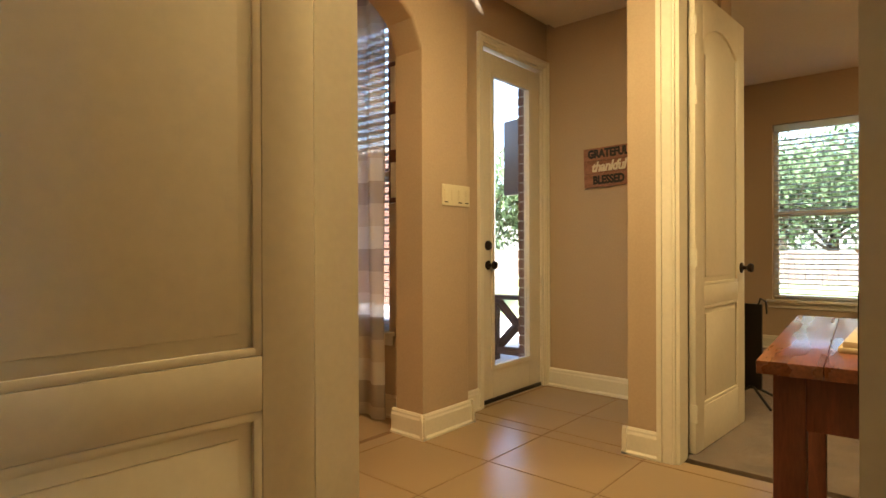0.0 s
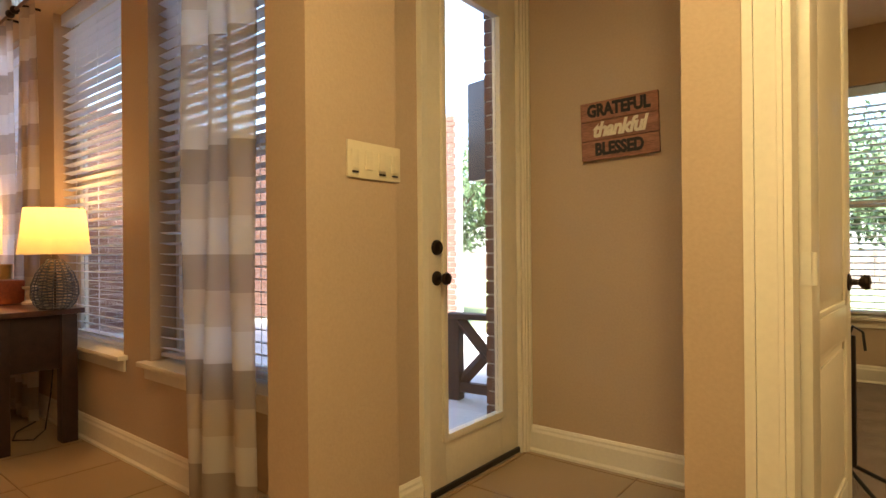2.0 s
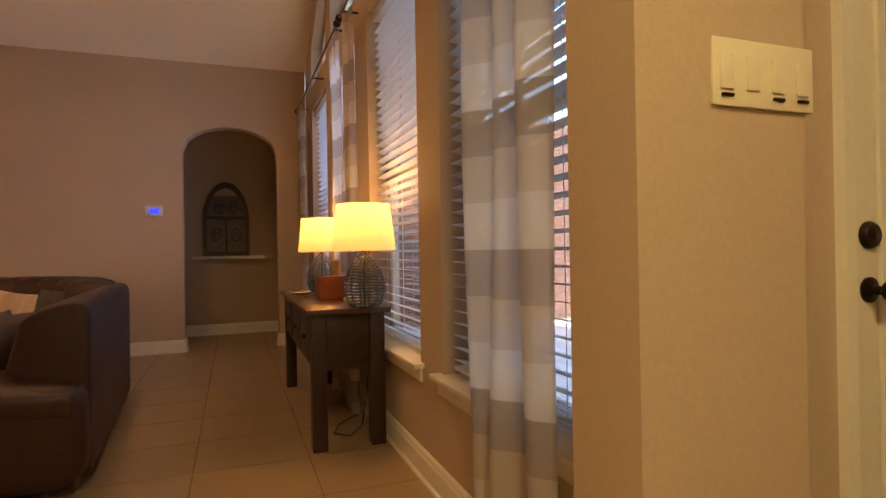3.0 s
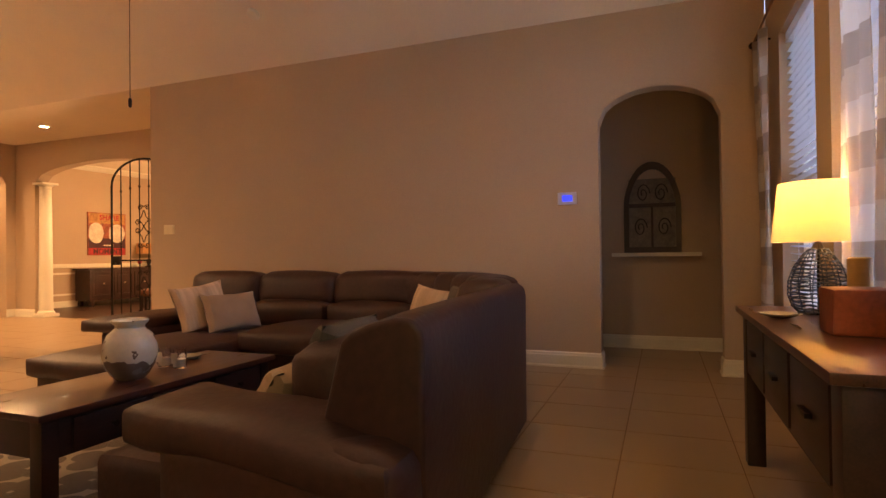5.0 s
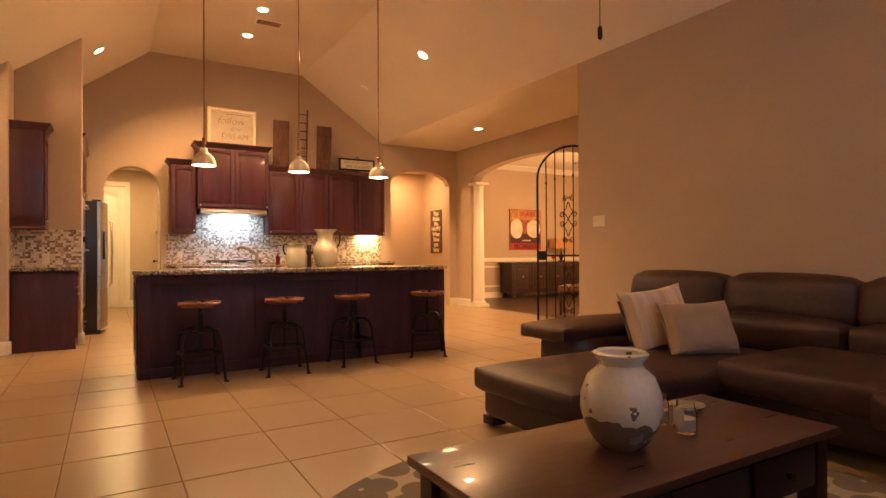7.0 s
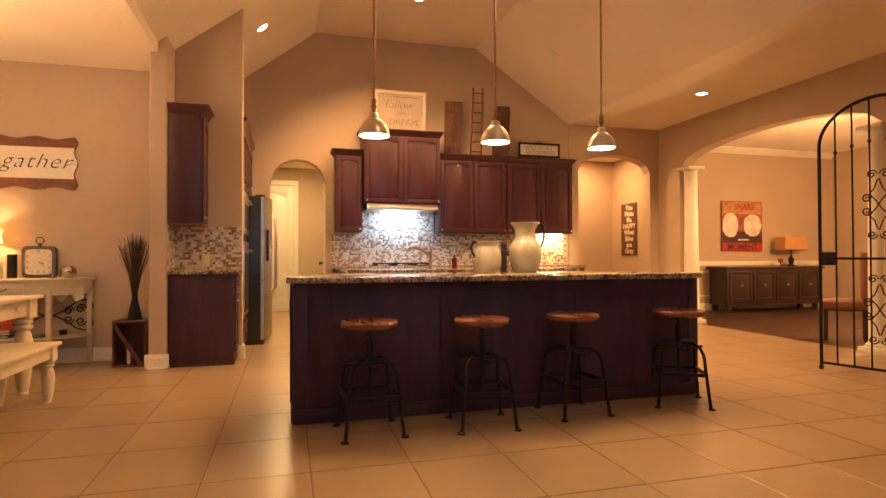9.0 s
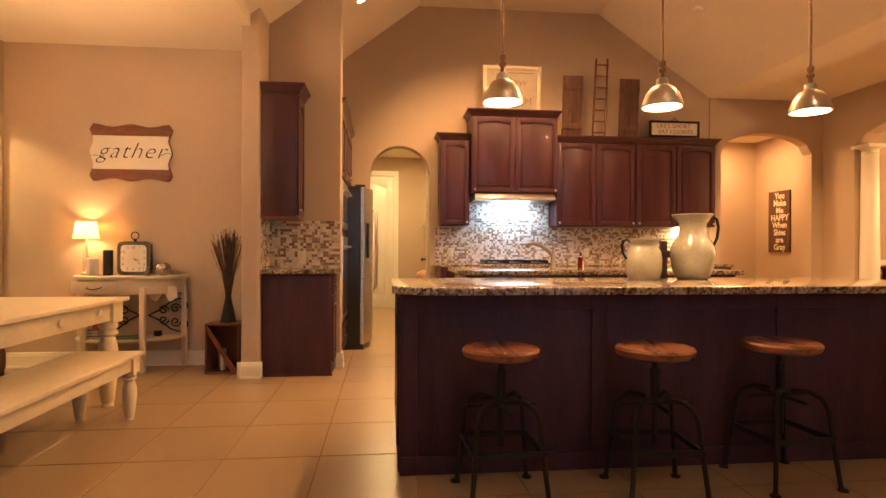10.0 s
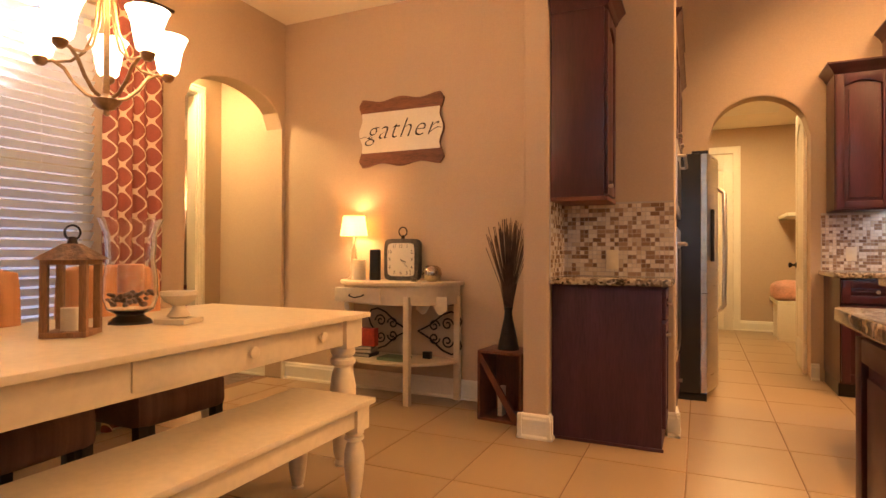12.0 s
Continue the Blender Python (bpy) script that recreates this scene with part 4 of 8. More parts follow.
def stool(x, y, rz=0):
    d = thing("bar_stool", (x, y, 0), "industrial bar stool with round honey wood seat and dark iron legs", "bar stool", "stools at the island", rz)
    bm = bmesh.new()
    lathe(bm, [(0.001, 0.615), (0.14, 0.615), (0.168, 0.625), (0.175, 0.64), (0.175, 0.652), (0.166, 0.662), (0.13, 0.660), (0.001, 0.656)], 36)
    part("seat", bm, M_PINE, d, "round glossy honey wood seat", smooth=True)
    bm = bmesh.new()
    rod(bm, (0, 0, 0.22), (0, 0, 0.615), 0.013)
    rod(bm, (0, 0, 0.44), (0, 0, 0.56), 0.022)
    lathe(bm, [(0.07, 0.605), (0.07, 0.615)], 20)
    part("screw_post", bm, M_IRON, d)
    boxes("cross_bar", M_IRON, d, (-0.16, -0.012, 0.40, 0.16, 0.012, 0.412), (-0.012, -0.16, 0.396, 0.012, 0.16, 0.408), bevel=0.002)
    for sx in (-1, 1):
        for sy in (-1, 1):
            bm = bmesh.new()
            tube(bm, [(sx * 0.03, sy * 0.03, 0.43), (sx * 0.08, sy * 0.08, 0.435), (sx * 0.115, sy * 0.115, 0.41), (sx * 0.135, sy * 0.135, 0.36), (sx * 0.145, sy * 0.145, 0.25), (sx * 0.16, sy * 0.16, 0.10), (sx * 0.17, sy * 0.17, 0.006)], 0.011, 8)
            leg = part("leg", bm, M_IRON, d, smooth=True)
            bm = bmesh.new()
            lathe(bm, [(0.024, 0), (0.022, 0.008), (0.012, 0.012)], 14, (sx * 0.175, sy * 0.175, 0))
            part("foot", bm, M_IRON, leg)
    for a, b in (((-1, -1), (1, -1)), ((1, -1), (1, 1)), ((1, 1), (-1, 1)), ((-1, 1), (-1, -1))):
        boxes("stretcher", M_IRON, d, (min(a[0], b[0]) * 0.15 - 0.008, min(a[1], b[1]) * 0.15 - 0.008, 0.215, max(a[0], b[0]) * 0.15 + 0.008, max(a[1], b[1]) * 0.15 + 0.008, 0.24), bevel=0.002)
    return d


first = stool(-1.94, -2.985, 3)
for sx, sy, rz in ((-2.64, -2.945, -4), (-3.32, -3.04, 4), (-4.16, -3.05, -26)):
    copy_thing(first, pose(sx, sy, 0, 0, 0, rz))

# ---- great room furniture ----


def cushion(parent, name, x0, y0, z0, x1, y1, z1, puff=0.05, label="", material=None, rz=0, tilt=0):
    """A soft pad: a box with bulging faces and rounded edges."""
    bm = bmesh.new()
    bmesh.ops.create_cube(bm, size=2)
    bmesh.ops.subdivide_edges(bm, edges=bm.edges, cuts=7, use_grid_fill=True)
    hx, hy, hz = (x1 - x0) / 2, (y1 - y0) / 2, (z1 - z0) / 2
    r = min(hx, hy, hz) * 0.55
    sx = random.random() * 20
    for v in bm.verts:
        p = v.co.copy()
        q = Vector((p.x * hx, p.y * hy, p.z * hz))
        core = Vector((max(-hx + r, min(hx - r, q.x)), max(-hy + r, min(hy - r, q.y)), max(-hz + r, min(hz - r, q.z))))
        o = q - core
        if o.length > 1e-6:
            q = core + o.normalized() * min(r, o.length)
        fx, fy, fz = 1 - p.x ** 2, 1 - p.y ** 2, 1 - p.z ** 2
        if abs(p.z) > 0.99:
            q.z += math.copysign(puff * fx * fy, p.z)
        if abs(p.y) > 0.99:
            q.y += math.copysign(puff * 0.6 * fx * fz, p.y)
        if abs(p.x) > 0.99:
            q.x += math.copysign(puff * 0.6 * fy * fz, p.x)
        q += 0.006 * noise.noise_vector(q * 6 + Vector((sx, 0, 0)))
        v.co = q
    m = pose((x0 + x1) / 2, (y0 + y1) / 2, (z0 + z1) / 2, 0, tilt, rz)
    bmesh.ops.transform(bm, matrix=m, verts=bm.verts)
    return part(name, bm, material or M_LEATHER, parent, label, smooth=True)


def sofa():
    d = thing("sectional_sofa", (0, 0, 0), "large brown leather sectional sofa with chaise on the round rug", "sofa")
    # frame bases
    cushion(d, "base", -5.62, -1.35, 0.05, -4.42, 1.30, 0.30, 0.0)
    cushion(d, "base", -4.50, -0.74, 0.05, -3.25, 0.10, 0.28, 0.0)
    cushion(d, "base", -4.55, 1.30, 0.05, -2.15, 2.42, 0.30, 0.0)
    # seats
    cushion(d, "seat", -5.25, -0.75, 0.22, -3.19, 0.12, 0.375, 0.03, "brown leather chaise seat")
    cushion(d, "seat", -5.25, 0.11, 0.25, -4.30, 0.95, 0.44, 0.03)
    cushion(d, "seat", -5.15, 0.94, 0.25, -4.15, 1.95, 0.44, 0.03)
    cushion(d, "seat", -4.40, 1.55, 0.25, -3.30, 2.36, 0.44, 0.03)
    cushion(d, "seat", -3.32, 1.66, 0.25, -2.20, 2.40, 0.44, 0.03)
    # backs along the wall
    for a, b in ((-1.40, -0.50), (-0.50, 0.40), (0.40, 1.30)):
        cushion(d, "backrest", -5.68, a, 0.52, -5.30, b, 0.87, 0.03, tilt=-8)
        cushion(d, "lumbar_pad", -5.62, a + 0.01, 0.36, -5.16, b - 0.01, 0.60, 0.03)
    # rounded corner back
    steps = 7
    c0 = Vector((-3.88, 1.12, 0))
    for i in range(steps):
        t0 = math.pi - math.pi / 2 * (i + 0.5) / steps
        p = c0 + Vector((math.cos(t0) * 1.60, math.sin(t0) * 1.24, 0))
        cushion(d, "corner_back", p.x - 0.17, p.y - 0.28, 0.06, p.x + 0.17, p.y + 0.28, 0.875, 0.015, rz=math.degrees(t0) + 180)
    # back towards the windows, seen from behind
    bm = bmesh.new()
    prof = [(2.38, 0.40), (2.48, 0.78), (2.515, 0.82), (2.57, 0.845), (2.66, 0.868), (2.715, 0.868), (2.748, 0.84), (2.755, 0.79), (2.75, 0.06), (2.38, 0.06)]
    prism(bm, prof, "x", -3.85, -2.07)
    bmesh.ops.subdivide_edges(bm, edges=[e for e in bm.edges if abs((e.verts[0].co - e.verts[1].co).x) > 1], cuts=12)
    for v in bm.verts:
        if v.co.x > -2.6 and v.co.z > 0.8:
            v.co.z -= 0.015 * ((v.co.x + 2.6) / 0.55) ** 2
    for v in bm.verts:
        v.co.y += (v.co.x + 2.07) * 0.06
    part("backrest_outer", bm, M_LEATHER, d, bevel=0.02, seg=3)
    for a, b in ((-4.0, -3.2), (-3.2, -2.25)):
        cushion(d, "lumbar_pad", a, 2.14, 0.38, b, 2.40, 0.72, 0.04)
    # arms
    cushion(d, "arm", -2.14, 1.90, 0.06, -1.90, 2.74, 0.50, 0.02)
    pad = cushion(d, "arm_pad", -2.30, 1.76, 0.40, -1.90, 2.72, 0.53, 0.03, "soft padded leather armrest")
    for v in pad.data.vertices:
        v.co.z += (2.3 - v.co.y) * 0.09 + 0.012 * math.sin(v.co.y * 9 + v.co.x * 3)
    cushion(d, "arm", -5.40, -1.30, 0.06, -4.15, -0.82, 0.46, 0.02)
    cushion(d, "arm_pad", -5.30, -1.36, 0.40, -4.04, -0.86, 0.52, 0.03, "soft padded leather armrest")
    for x, y in ((-3.31, -0.68), (-3.31, 0.04), (-2.05, 1.9), (-2.05, 2.65)):
        boxes("foot", M_DARKWOOD, d, (x - 0.05, y - 0.05, 0.012, x + 0.05, y + 0.05, 0.065), bevel=0.004)


sofa()


def coffee_table():
    x0, x1, y0, y1, h = -3.51, -2.07, 0.58, 1.13, 0.43
    d = thing("coffee_table", (0, 0, 0), "dark stained wood coffee table with drawers, standing on the rug", "coffee table")
    boxes("tabletop", M_DESKTOP, d, (x0, y0, h - 0.03, x1, y1, h), label="polished red-brown wood top", bevel=0.006)
    boxes("apron", M_DARKWOOD, d, (x0 + 0.06, y0 + 0.04, h - 0.20, x1 - 0.06, y1 - 0.04, h - 0.031), bevel=0.003)
    for x in (x0 + 0.03, x1 - 0.10):
        for y in (y0 + 0.03, y1 - 0.10):
            boxes("leg", M_DARKWOOD, d, (x, y, 0.013, x + 0.07, y + 0.07, h - 0.031), bevel=0.004)
    for i in range(3):
        a = x0 + 0.12 + i * 0.40
        for f, s in ((y1 - 0.04, 1), (y0 + 0.04, -1)):
            dr = boxes("drawer_front", M_DARKWOOD, d, (a, f, h - 0.185, a + 0.36, f + s * 0.014, h - 0.05), bevel=0.004)
            bm = bmesh.new()
            rod(bm, (a + 0.18, f + s * 0.012, h - 0.12), (a + 0.18, f + s * 0.035, h - 0.12), 0.008, 0.015, 12)
            part("knob", bm, M_BRONZE, dr, smooth=True)


coffee_table()


def rug():
    d = thing("round_rug", (-2.9, 0.9, 0), "round taupe rug with a cream quatrefoil trellis", "rug")
    bm = bmesh.new()
    lathe(bm, [(1.355, 0.0), (1.36, 0.004), (1.352, 0.010), (0.001, 0.0102)], 96)
    m = mat("trellis_rug_wool", (0.17, 0.135, 0.105), 1.0, 0, 4, 200, 0.2, 0.9, 0.006, spec=0.1, sheen=0.3)
    t = m.node_tree
    n, l = t.nodes, t.links
    co = n.new("ShaderNodeTexCoord")
    def node(op, a, b=None, v=None):
        k = n.new("ShaderNodeMath")
        k.operation = op
        l.new(a, k.inputs[0])
        if b is not None:
            l.new(b, k.inputs[1])
        if v is not None:
            k.inputs[1].default_value = v
        return k.outputs[0]
    sep = n.new("ShaderNodeSeparateXYZ")
    l.new(co.outputs["Object"], sep.inputs[0])
    P, ca, r = 0.44, 0.092, 0.080
    def foil(off):
        """How far a point lies outside four-lobed figures on a square lattice."""
        ax = []
        for k in (0, 1):
            t1 = node("ADD", node("MULTIPLY", sep.outputs[k], v=1 / P), v=0.5 + off)
            ax.append(node("MULTIPLY", node("ABSOLUTE", node("SUBTRACT", node("FRACT", t1), v=0.5)), v=P))
        def sq(a):
            return node("MULTIPLY", a, a)
        d1 = node("ADD", sq(node("SUBTRACT", ax[0], v=ca)), sq(ax[1]))
        d2 = node("ADD", sq(ax[0]), sq(node("SUBTRACT", ax[1], v=ca)))
        return node("MINIMUM", d1, d2)
    near = node("MINIMUM", foil(0.0), foil(0.5))
    band = node("GREATER_THAN", near, v=r * r)
    b = n["Principled BSDF"]
    old = b.inputs["Base Color"].links[0].from_socket
    mx = n.new("ShaderNodeMix")
    mx.data_type = "RGBA"
    mx.inputs[7].default_value = (0.50, 0.43, 0.33, 1)
    l.new(band, mx.inputs[0])
    l.new(old, mx.inputs[6])
    l.new(mx.outputs[2], b.inputs["Base Color"])
    part("rug_top", bm, m, d, smooth=True)


rug()


def desk():
    x0, x1, y0, y1, h = -3.80, -2.08, 3.735, 4.195, 0.765
    d = thing("console_desk", (0, 0, 0), "dark wood console desk with drawers below the windows", "console table")
    boxes("tabletop", M_DESKTOP, d, (x0, y0, h - 0.03, x1, y1, h), bevel=0.006)
    boxes("case", M_DARKWOOD, d, (x0 + 0.06, y0 + 0.05, h - 0.34, x1 - 0.06, y1 - 0.04, h - 0.031), bevel=0.003)
    for x in (x0 + 0.03, x1 - 0.12):
        for y in (y0 + 0.03, y1 - 0.11):
            boxes("leg", M_DARKWOOD, d, (x, y, 0, x + 0.09, y + 0.08, h - 0.031), bevel=0.005)
    for i in range(3):
        a = x0 + 0.13 + i * 0.49
        dr = boxes("drawer_front", M_DARKWOOD, d, (a, y0 + 0.034, h - 0.31, a + 0.45, y0 + 0.05, h - 0.06), bevel=0.004)
        boxes("pull", M_BRONZE, dr, (a + 0.19, y0 + 0.014, h - 0.19, a + 0.29, y0 + 0.034, h - 0.175), bevel=0.003)


desk()


def console_table_hall():
    x0, x1, y0, y1, h = 1.91, 2.46, 3.25, 4.36, 0.80
    d = thing("hall_table", (0, 0, 0), "honey stained pine hall table with a drawer", "console table")
    for i in range(4):
        w = (x1 - x0) / 4
        boxes("top_board", M_PINE, d, (x0 + i * w + 0.0006, y0, h - 0.032, x0 + (i + 1) * w - 0.0006, y1, h), bevel=0.003)
    boxes("apron", M_REDWOOD, d, (x0 + 0.045, y0 + 0.06, h - 0.17, x1 - 0.03, y1 - 0.06, h - 0.033), bevel=0.003)
    for x in (x0 + 0.03, x1 - 0.09):
        for y in (y0 + 0.05, y1 - 0.12):
            boxes("leg", M_REDWOOD, d, (x, y, 0, x + 0.07, y + 0.07, h - 0.033), bevel=0.006)
    dr = boxes("drawer_front", M_PINE, d, (x0 + 0.036, y1 - 0.50, h - 0.15, x0 + 0.045, y1 - 0.16, h - 0.05), bevel=0.003)
    bm = bmesh.new()
    tube(bm, [(x0 + 0.036, y1 - 0.36, h - 0.09), (x0 + 0.014, y1 - 0.355, h - 0.095), (x0 + 0.010, y1 - 0.33, h - 0.125), (x0 + 0.014, y1 - 0.305, h - 0.095), (x0 + 0.036, y1 - 0.30, h - 0.09)], 0.004)
    part("pull", bm, M_BRONZE, dr, smooth=True)


console_table_hall()
bpy.data.objects["hall_table"].matrix_world = Matrix.Translation((1.91, 4.36, 0)) @ pose(0, 0, 0, 0, 0, 4.5) @ Matrix.Translation((-1.91, -4.36, 0))

# ---- breakfast table and bench ----


def turned_leg(parent, x, y, h, r, z0=0.0, block=0.14):
    bm = bmesh.new()
    t = h - block
    prof = [(0.55, 0.0), (0.62, 0.02), (0.50, 0.05), (0.66, 0.09), (0.86, 0.30), (1.0, 0.52), (0.98, 0.66), (0.80, 0.78), (0.62, 0.83), (0.95, 0.86), (0.95, 0.89), (0.70, 0.91), (0.92, 0.94), (0.92, 0.97), (0.75, 1.0)]
    lathe(bm, [(r * a, z0 + (t - z0) * b) for a, b in prof], 20, (x, y, 0))
    k = r * 1.02
    box(bm, x - k, y - k, t - 0.002, x + k, y + k, h)
    return part("leg", bm, M_WHITE, parent, "turned cream painted leg", smooth=True)


def breakfast_table():
    x0, x1, y0, y1, h = 0.385, 1.47, -4.71, -2.52, 0.755
    d = thing("dining_table", (0, 0, 0), "cream painted farmhouse table with turned legs", "dining table")
    boxes("tabletop", M_WHITE, d, (x0, y0, h - 0.025, x1, y1, h), bevel=0.006)
    boxes("apron", M_WHITE, d, (x0 + 0.055, y0 + 0.10, h - 0.15, x0 + 0.08, y1 - 0.10, h - 0.026), (x1 - 0.08, y0 + 0.10, h - 0.15, x1 - 0.055, y1 - 0.10, h - 0.026), (x0 + 0.10, y0 + 0.055, h - 0.15, x1 - 0.10, y0 + 0.08, h - 0.026), (x0 + 0.10, y1 - 0.08, h - 0.15, x1 - 0.10, y1 - 0.055, h - 0.026), bevel=0.003)
    for y in (-4.36, -3.92):
        dr = boxes("drawer_front", M_WHITE, d, (x0 + 0.046, y - 0.18, h - 0.13, x0 + 0.056, y + 0.5, h - 0.035), bevel=0.002) if y > -4 else None
        bm = bmesh.new()
        lathe(bm, [(0.010, 0), (0.010, 0.010), (0.024, 0.022), (0.024, 0.03), (0.012, 0.038)], 16)
        bmesh.ops.transform(bm, matrix=pose(x0 + 0.056, y, h - 0.085, 0, -90, 0), verts=bm.verts)
        part("knob", bm, M_WHITE, d, smooth=True)
    for x in (x0 + 0.10, x1 - 0.10):
        for y in (y0 + 0.10, y1 - 0.10):
            turned_leg(d, x, y, h - 0.026, 0.066, block=0.14)


breakfast_table()


def bench():
    x0, x1, y0, y1, h = 0.14, 0.57, -4.36, -2.33, 0.43
    d = thing("bench", (0, 0, 0), "long cream painted bench with turned legs beside the table", "bench")
    boxes("seat", M_WHITE, d, (x0, y0, h - 0.024, x1, y1, h), bevel=0.006)
    boxes("apron", M_WHITE, d, (x0 + 0.035, y0 + 0.08, h - 0.11, x0 + 0.055, y1 - 0.08, h - 0.025), (x1 - 0.055, y0 + 0.08, h - 0.11, x1 - 0.035, y1 - 0.08, h - 0.025), (x0 + 0.07, y0 + 0.035, h - 0.11, x1 - 0.07, y0 + 0.055, h - 0.025), bevel=0.003)
    for x in (x0 + 0.065, x1 - 0.065):
        for y in (y0 + 0.07, y1 - 0.07):
            turned_leg(d, x, y, h - 0.025, 0.044, block=0.10)


bench()
# side cabinet, oven tower, refrigerator
d = thing("side_base_cabinet", (0, 0, 0), "dark brown base cabinet with a flat end panel", "kitchen cabinet")
boxes("body", M_ISLAND, d, (-0.955, -5.765, 0.0, -0.365, -5.46, 0.882), bevel=0.003)
boxes("base_trim", M_CHERRY, d, (-0.965, -5.46, 0.0, -0.365, -5.450, 0.018), bevel=0.003)
cab_door(d, "y", -5.755, -5.475, -0.955, -1, 0.12, 0.68, M_ISLAND, False, (-5.50, 0.62))
cab_door(d, "y", -5.755, -5.475, -0.955, -1, 0.70, 0.865, M_ISLAND, False, (-5.61, 0.785))
counter("side_countertop", [(-1.01, -5.767), (-0.362, -5.767), (-0.362, -5.41), (-1.01, -5.41)], 0.882, 0.92, "small granite counter in the corner nook")
d = thing("side_wall_cabinet", (0, 0, 0), "narrow dark cherry wall cabinet hung in the corner", "kitchen cabinet")
boxes("body", M_CHERRY, d, (-0.66, -5.766, 1.37, -0.364, -5.42, 2.42), bevel=0.003)
boxes("light_rail", M_REDWOOD, d, (-0.68, -5.766, 1.35, -0.364, -5.41, 1.372), bevel=0.003)
cab_door(d, "y", -5.755, -5.435, -0.66, -1, 1.385, 2.405, M_CHERRY, True, (-5.46, 1.43))
crown(d, -0.68, -0.364, -5.766, -5.42, 2.42, sides=("x0", "y1"))

# ---- writing ----


def text(parent, name, words, size, m, material, depth=0.002, shear=0.0, space=1.0, align="CENTER", wide=1.0, bold=0.0):
    cu = bpy.data.curves.new(name, "FONT")
    cu.body, cu.size, cu.extrude, cu.shear, cu.space_character = words, size, depth, shear, space
    cu.offset = bold
    cu.align_x, cu.align_y, cu.resolution_u = align, "CENTER", 3
    tmp = bpy.data.objects.new(name, cu)
    me = bpy.data.meshes.new_from_object(tmp)
    bpy.data.objects.remove(tmp)
    bpy.data.curves.remove(cu)
    me.transform(m @ Matrix.Diagonal((wide, 1, 1, 1)))
    me.materials.clear()
    me.materials.append(material)
    ob = new(name, me)
    ob.parent = parent
    return ob


M_INK = mat("black_ink", (0.02, 0.018, 0.018), 0.7, 0, 10, 80, 0.1, 0)
M_BROWNINK = mat("faded_brown_ink", (0.13, 0.08, 0.05), 0.7, 0, 10, 80, 0.15, 0)
M_CREAMINK = mat("cream_ink", (0.75, 0.68, 0.52), 0.7, 0, 10, 80, 0.1, 0)
M_PAPER = mat("off_white_board", (0.74, 0.68, 0.56), 0.75, 0, 4, 80, 0.06, 0.05)
M_WAX = mat("ivory_candle_wax", (0.78, 0.70, 0.54), 0.45, 0, 5, 60, 0.05, 0.05, subsurface=0.0)
M_BARN = mat("weathered_brown_board", (0.13, 0.062, 0.038), 0.8, 0, 4, 40, 0.35, 0.3, 0.003, stretch=(6, 6, 0.8))
M_POTTERY = mat("cream_crackle_pottery", (0.37, 0.335, 0.235), 0.22, 0, 6, 60, 0.12, 0.05, coat=0.4)

# ---- hall things ----


def switch_plate(at, rz, n, label, w=0.255, h=0.125, slits=True):
    """A wall plate; local x runs along the wall, its face looks to local -y."""
    d = thing("light_switch", at, label, "light switch", rz=rz)
    boxes("plate", M_PLATE, d, (-w / 2, -0.007, -h / 2, w / 2, 0.0, h / 2), bevel=0.003)
    for i in range(n):
        x = -w / 2 + w * (i + 0.5) / n
        boxes("toggle", M_PLATE, d, (x - 0.016, -0.011, -0.032, x + 0.016, -0.006, 0.032), bevel=0.002)
        if slits and i != 1:
            boxes("slider", M_BRONZE, d, (x - 0.014, -0.0125, -0.046, x + 0.014, -0.008, -0.040), bevel=0.001)
    return d


switch_plate((0.161, 4.322, 1.388), 90, 4, "almond four-gang light switch beside the garden door")
switch_plate((-5.839, -2.245, 1.395), 90, 3, "almond three-gang light switch on the sofa wall", 0.17, 0.115, False)
switch_plate((-7.15, -9.399, 1.25), 180, 1, "almond light switch in the passage", 0.075, 0.115, False)


def thermostat():
    d = thing("thermostat", (-5.839, 2.59, 1.545), "white wall thermostat with a lit blue display", "thermostat", rz=90)
    boxes("case", M_SLAT, d, (-0.085, -0.024, -0.055, 0.085, 0.0, 0.055), bevel=0.006)
    boxes("screen", glow("blue_display", (0.04, 0.06, 0.8), 0.16), d, (-0.045, -0.027, -0.03, 0.05, -0.023, 0.03), label="glowing blue display", bevel=0.001)


thermostat()


def outlet(at, rz, label):
    d = thing("wall_outlet", at, label, "power outlet", "power outlets", rz)
    boxes("plate", M_PLATE, d, (-0.036, -0.006, -0.058, 0.036, 0, 0.058), bevel=0.002)
    for z in (-0.022, 0.022):
        boxes("socket", M_PLATE, d, (-0.017, -0.009, z - 0.014, 0.017, -0.005, z + 0.014), bevel=0.002)
    return d


outlet((-0.16, GW - 0.001, 0.38), 0, "almond power outlet low on the wall")


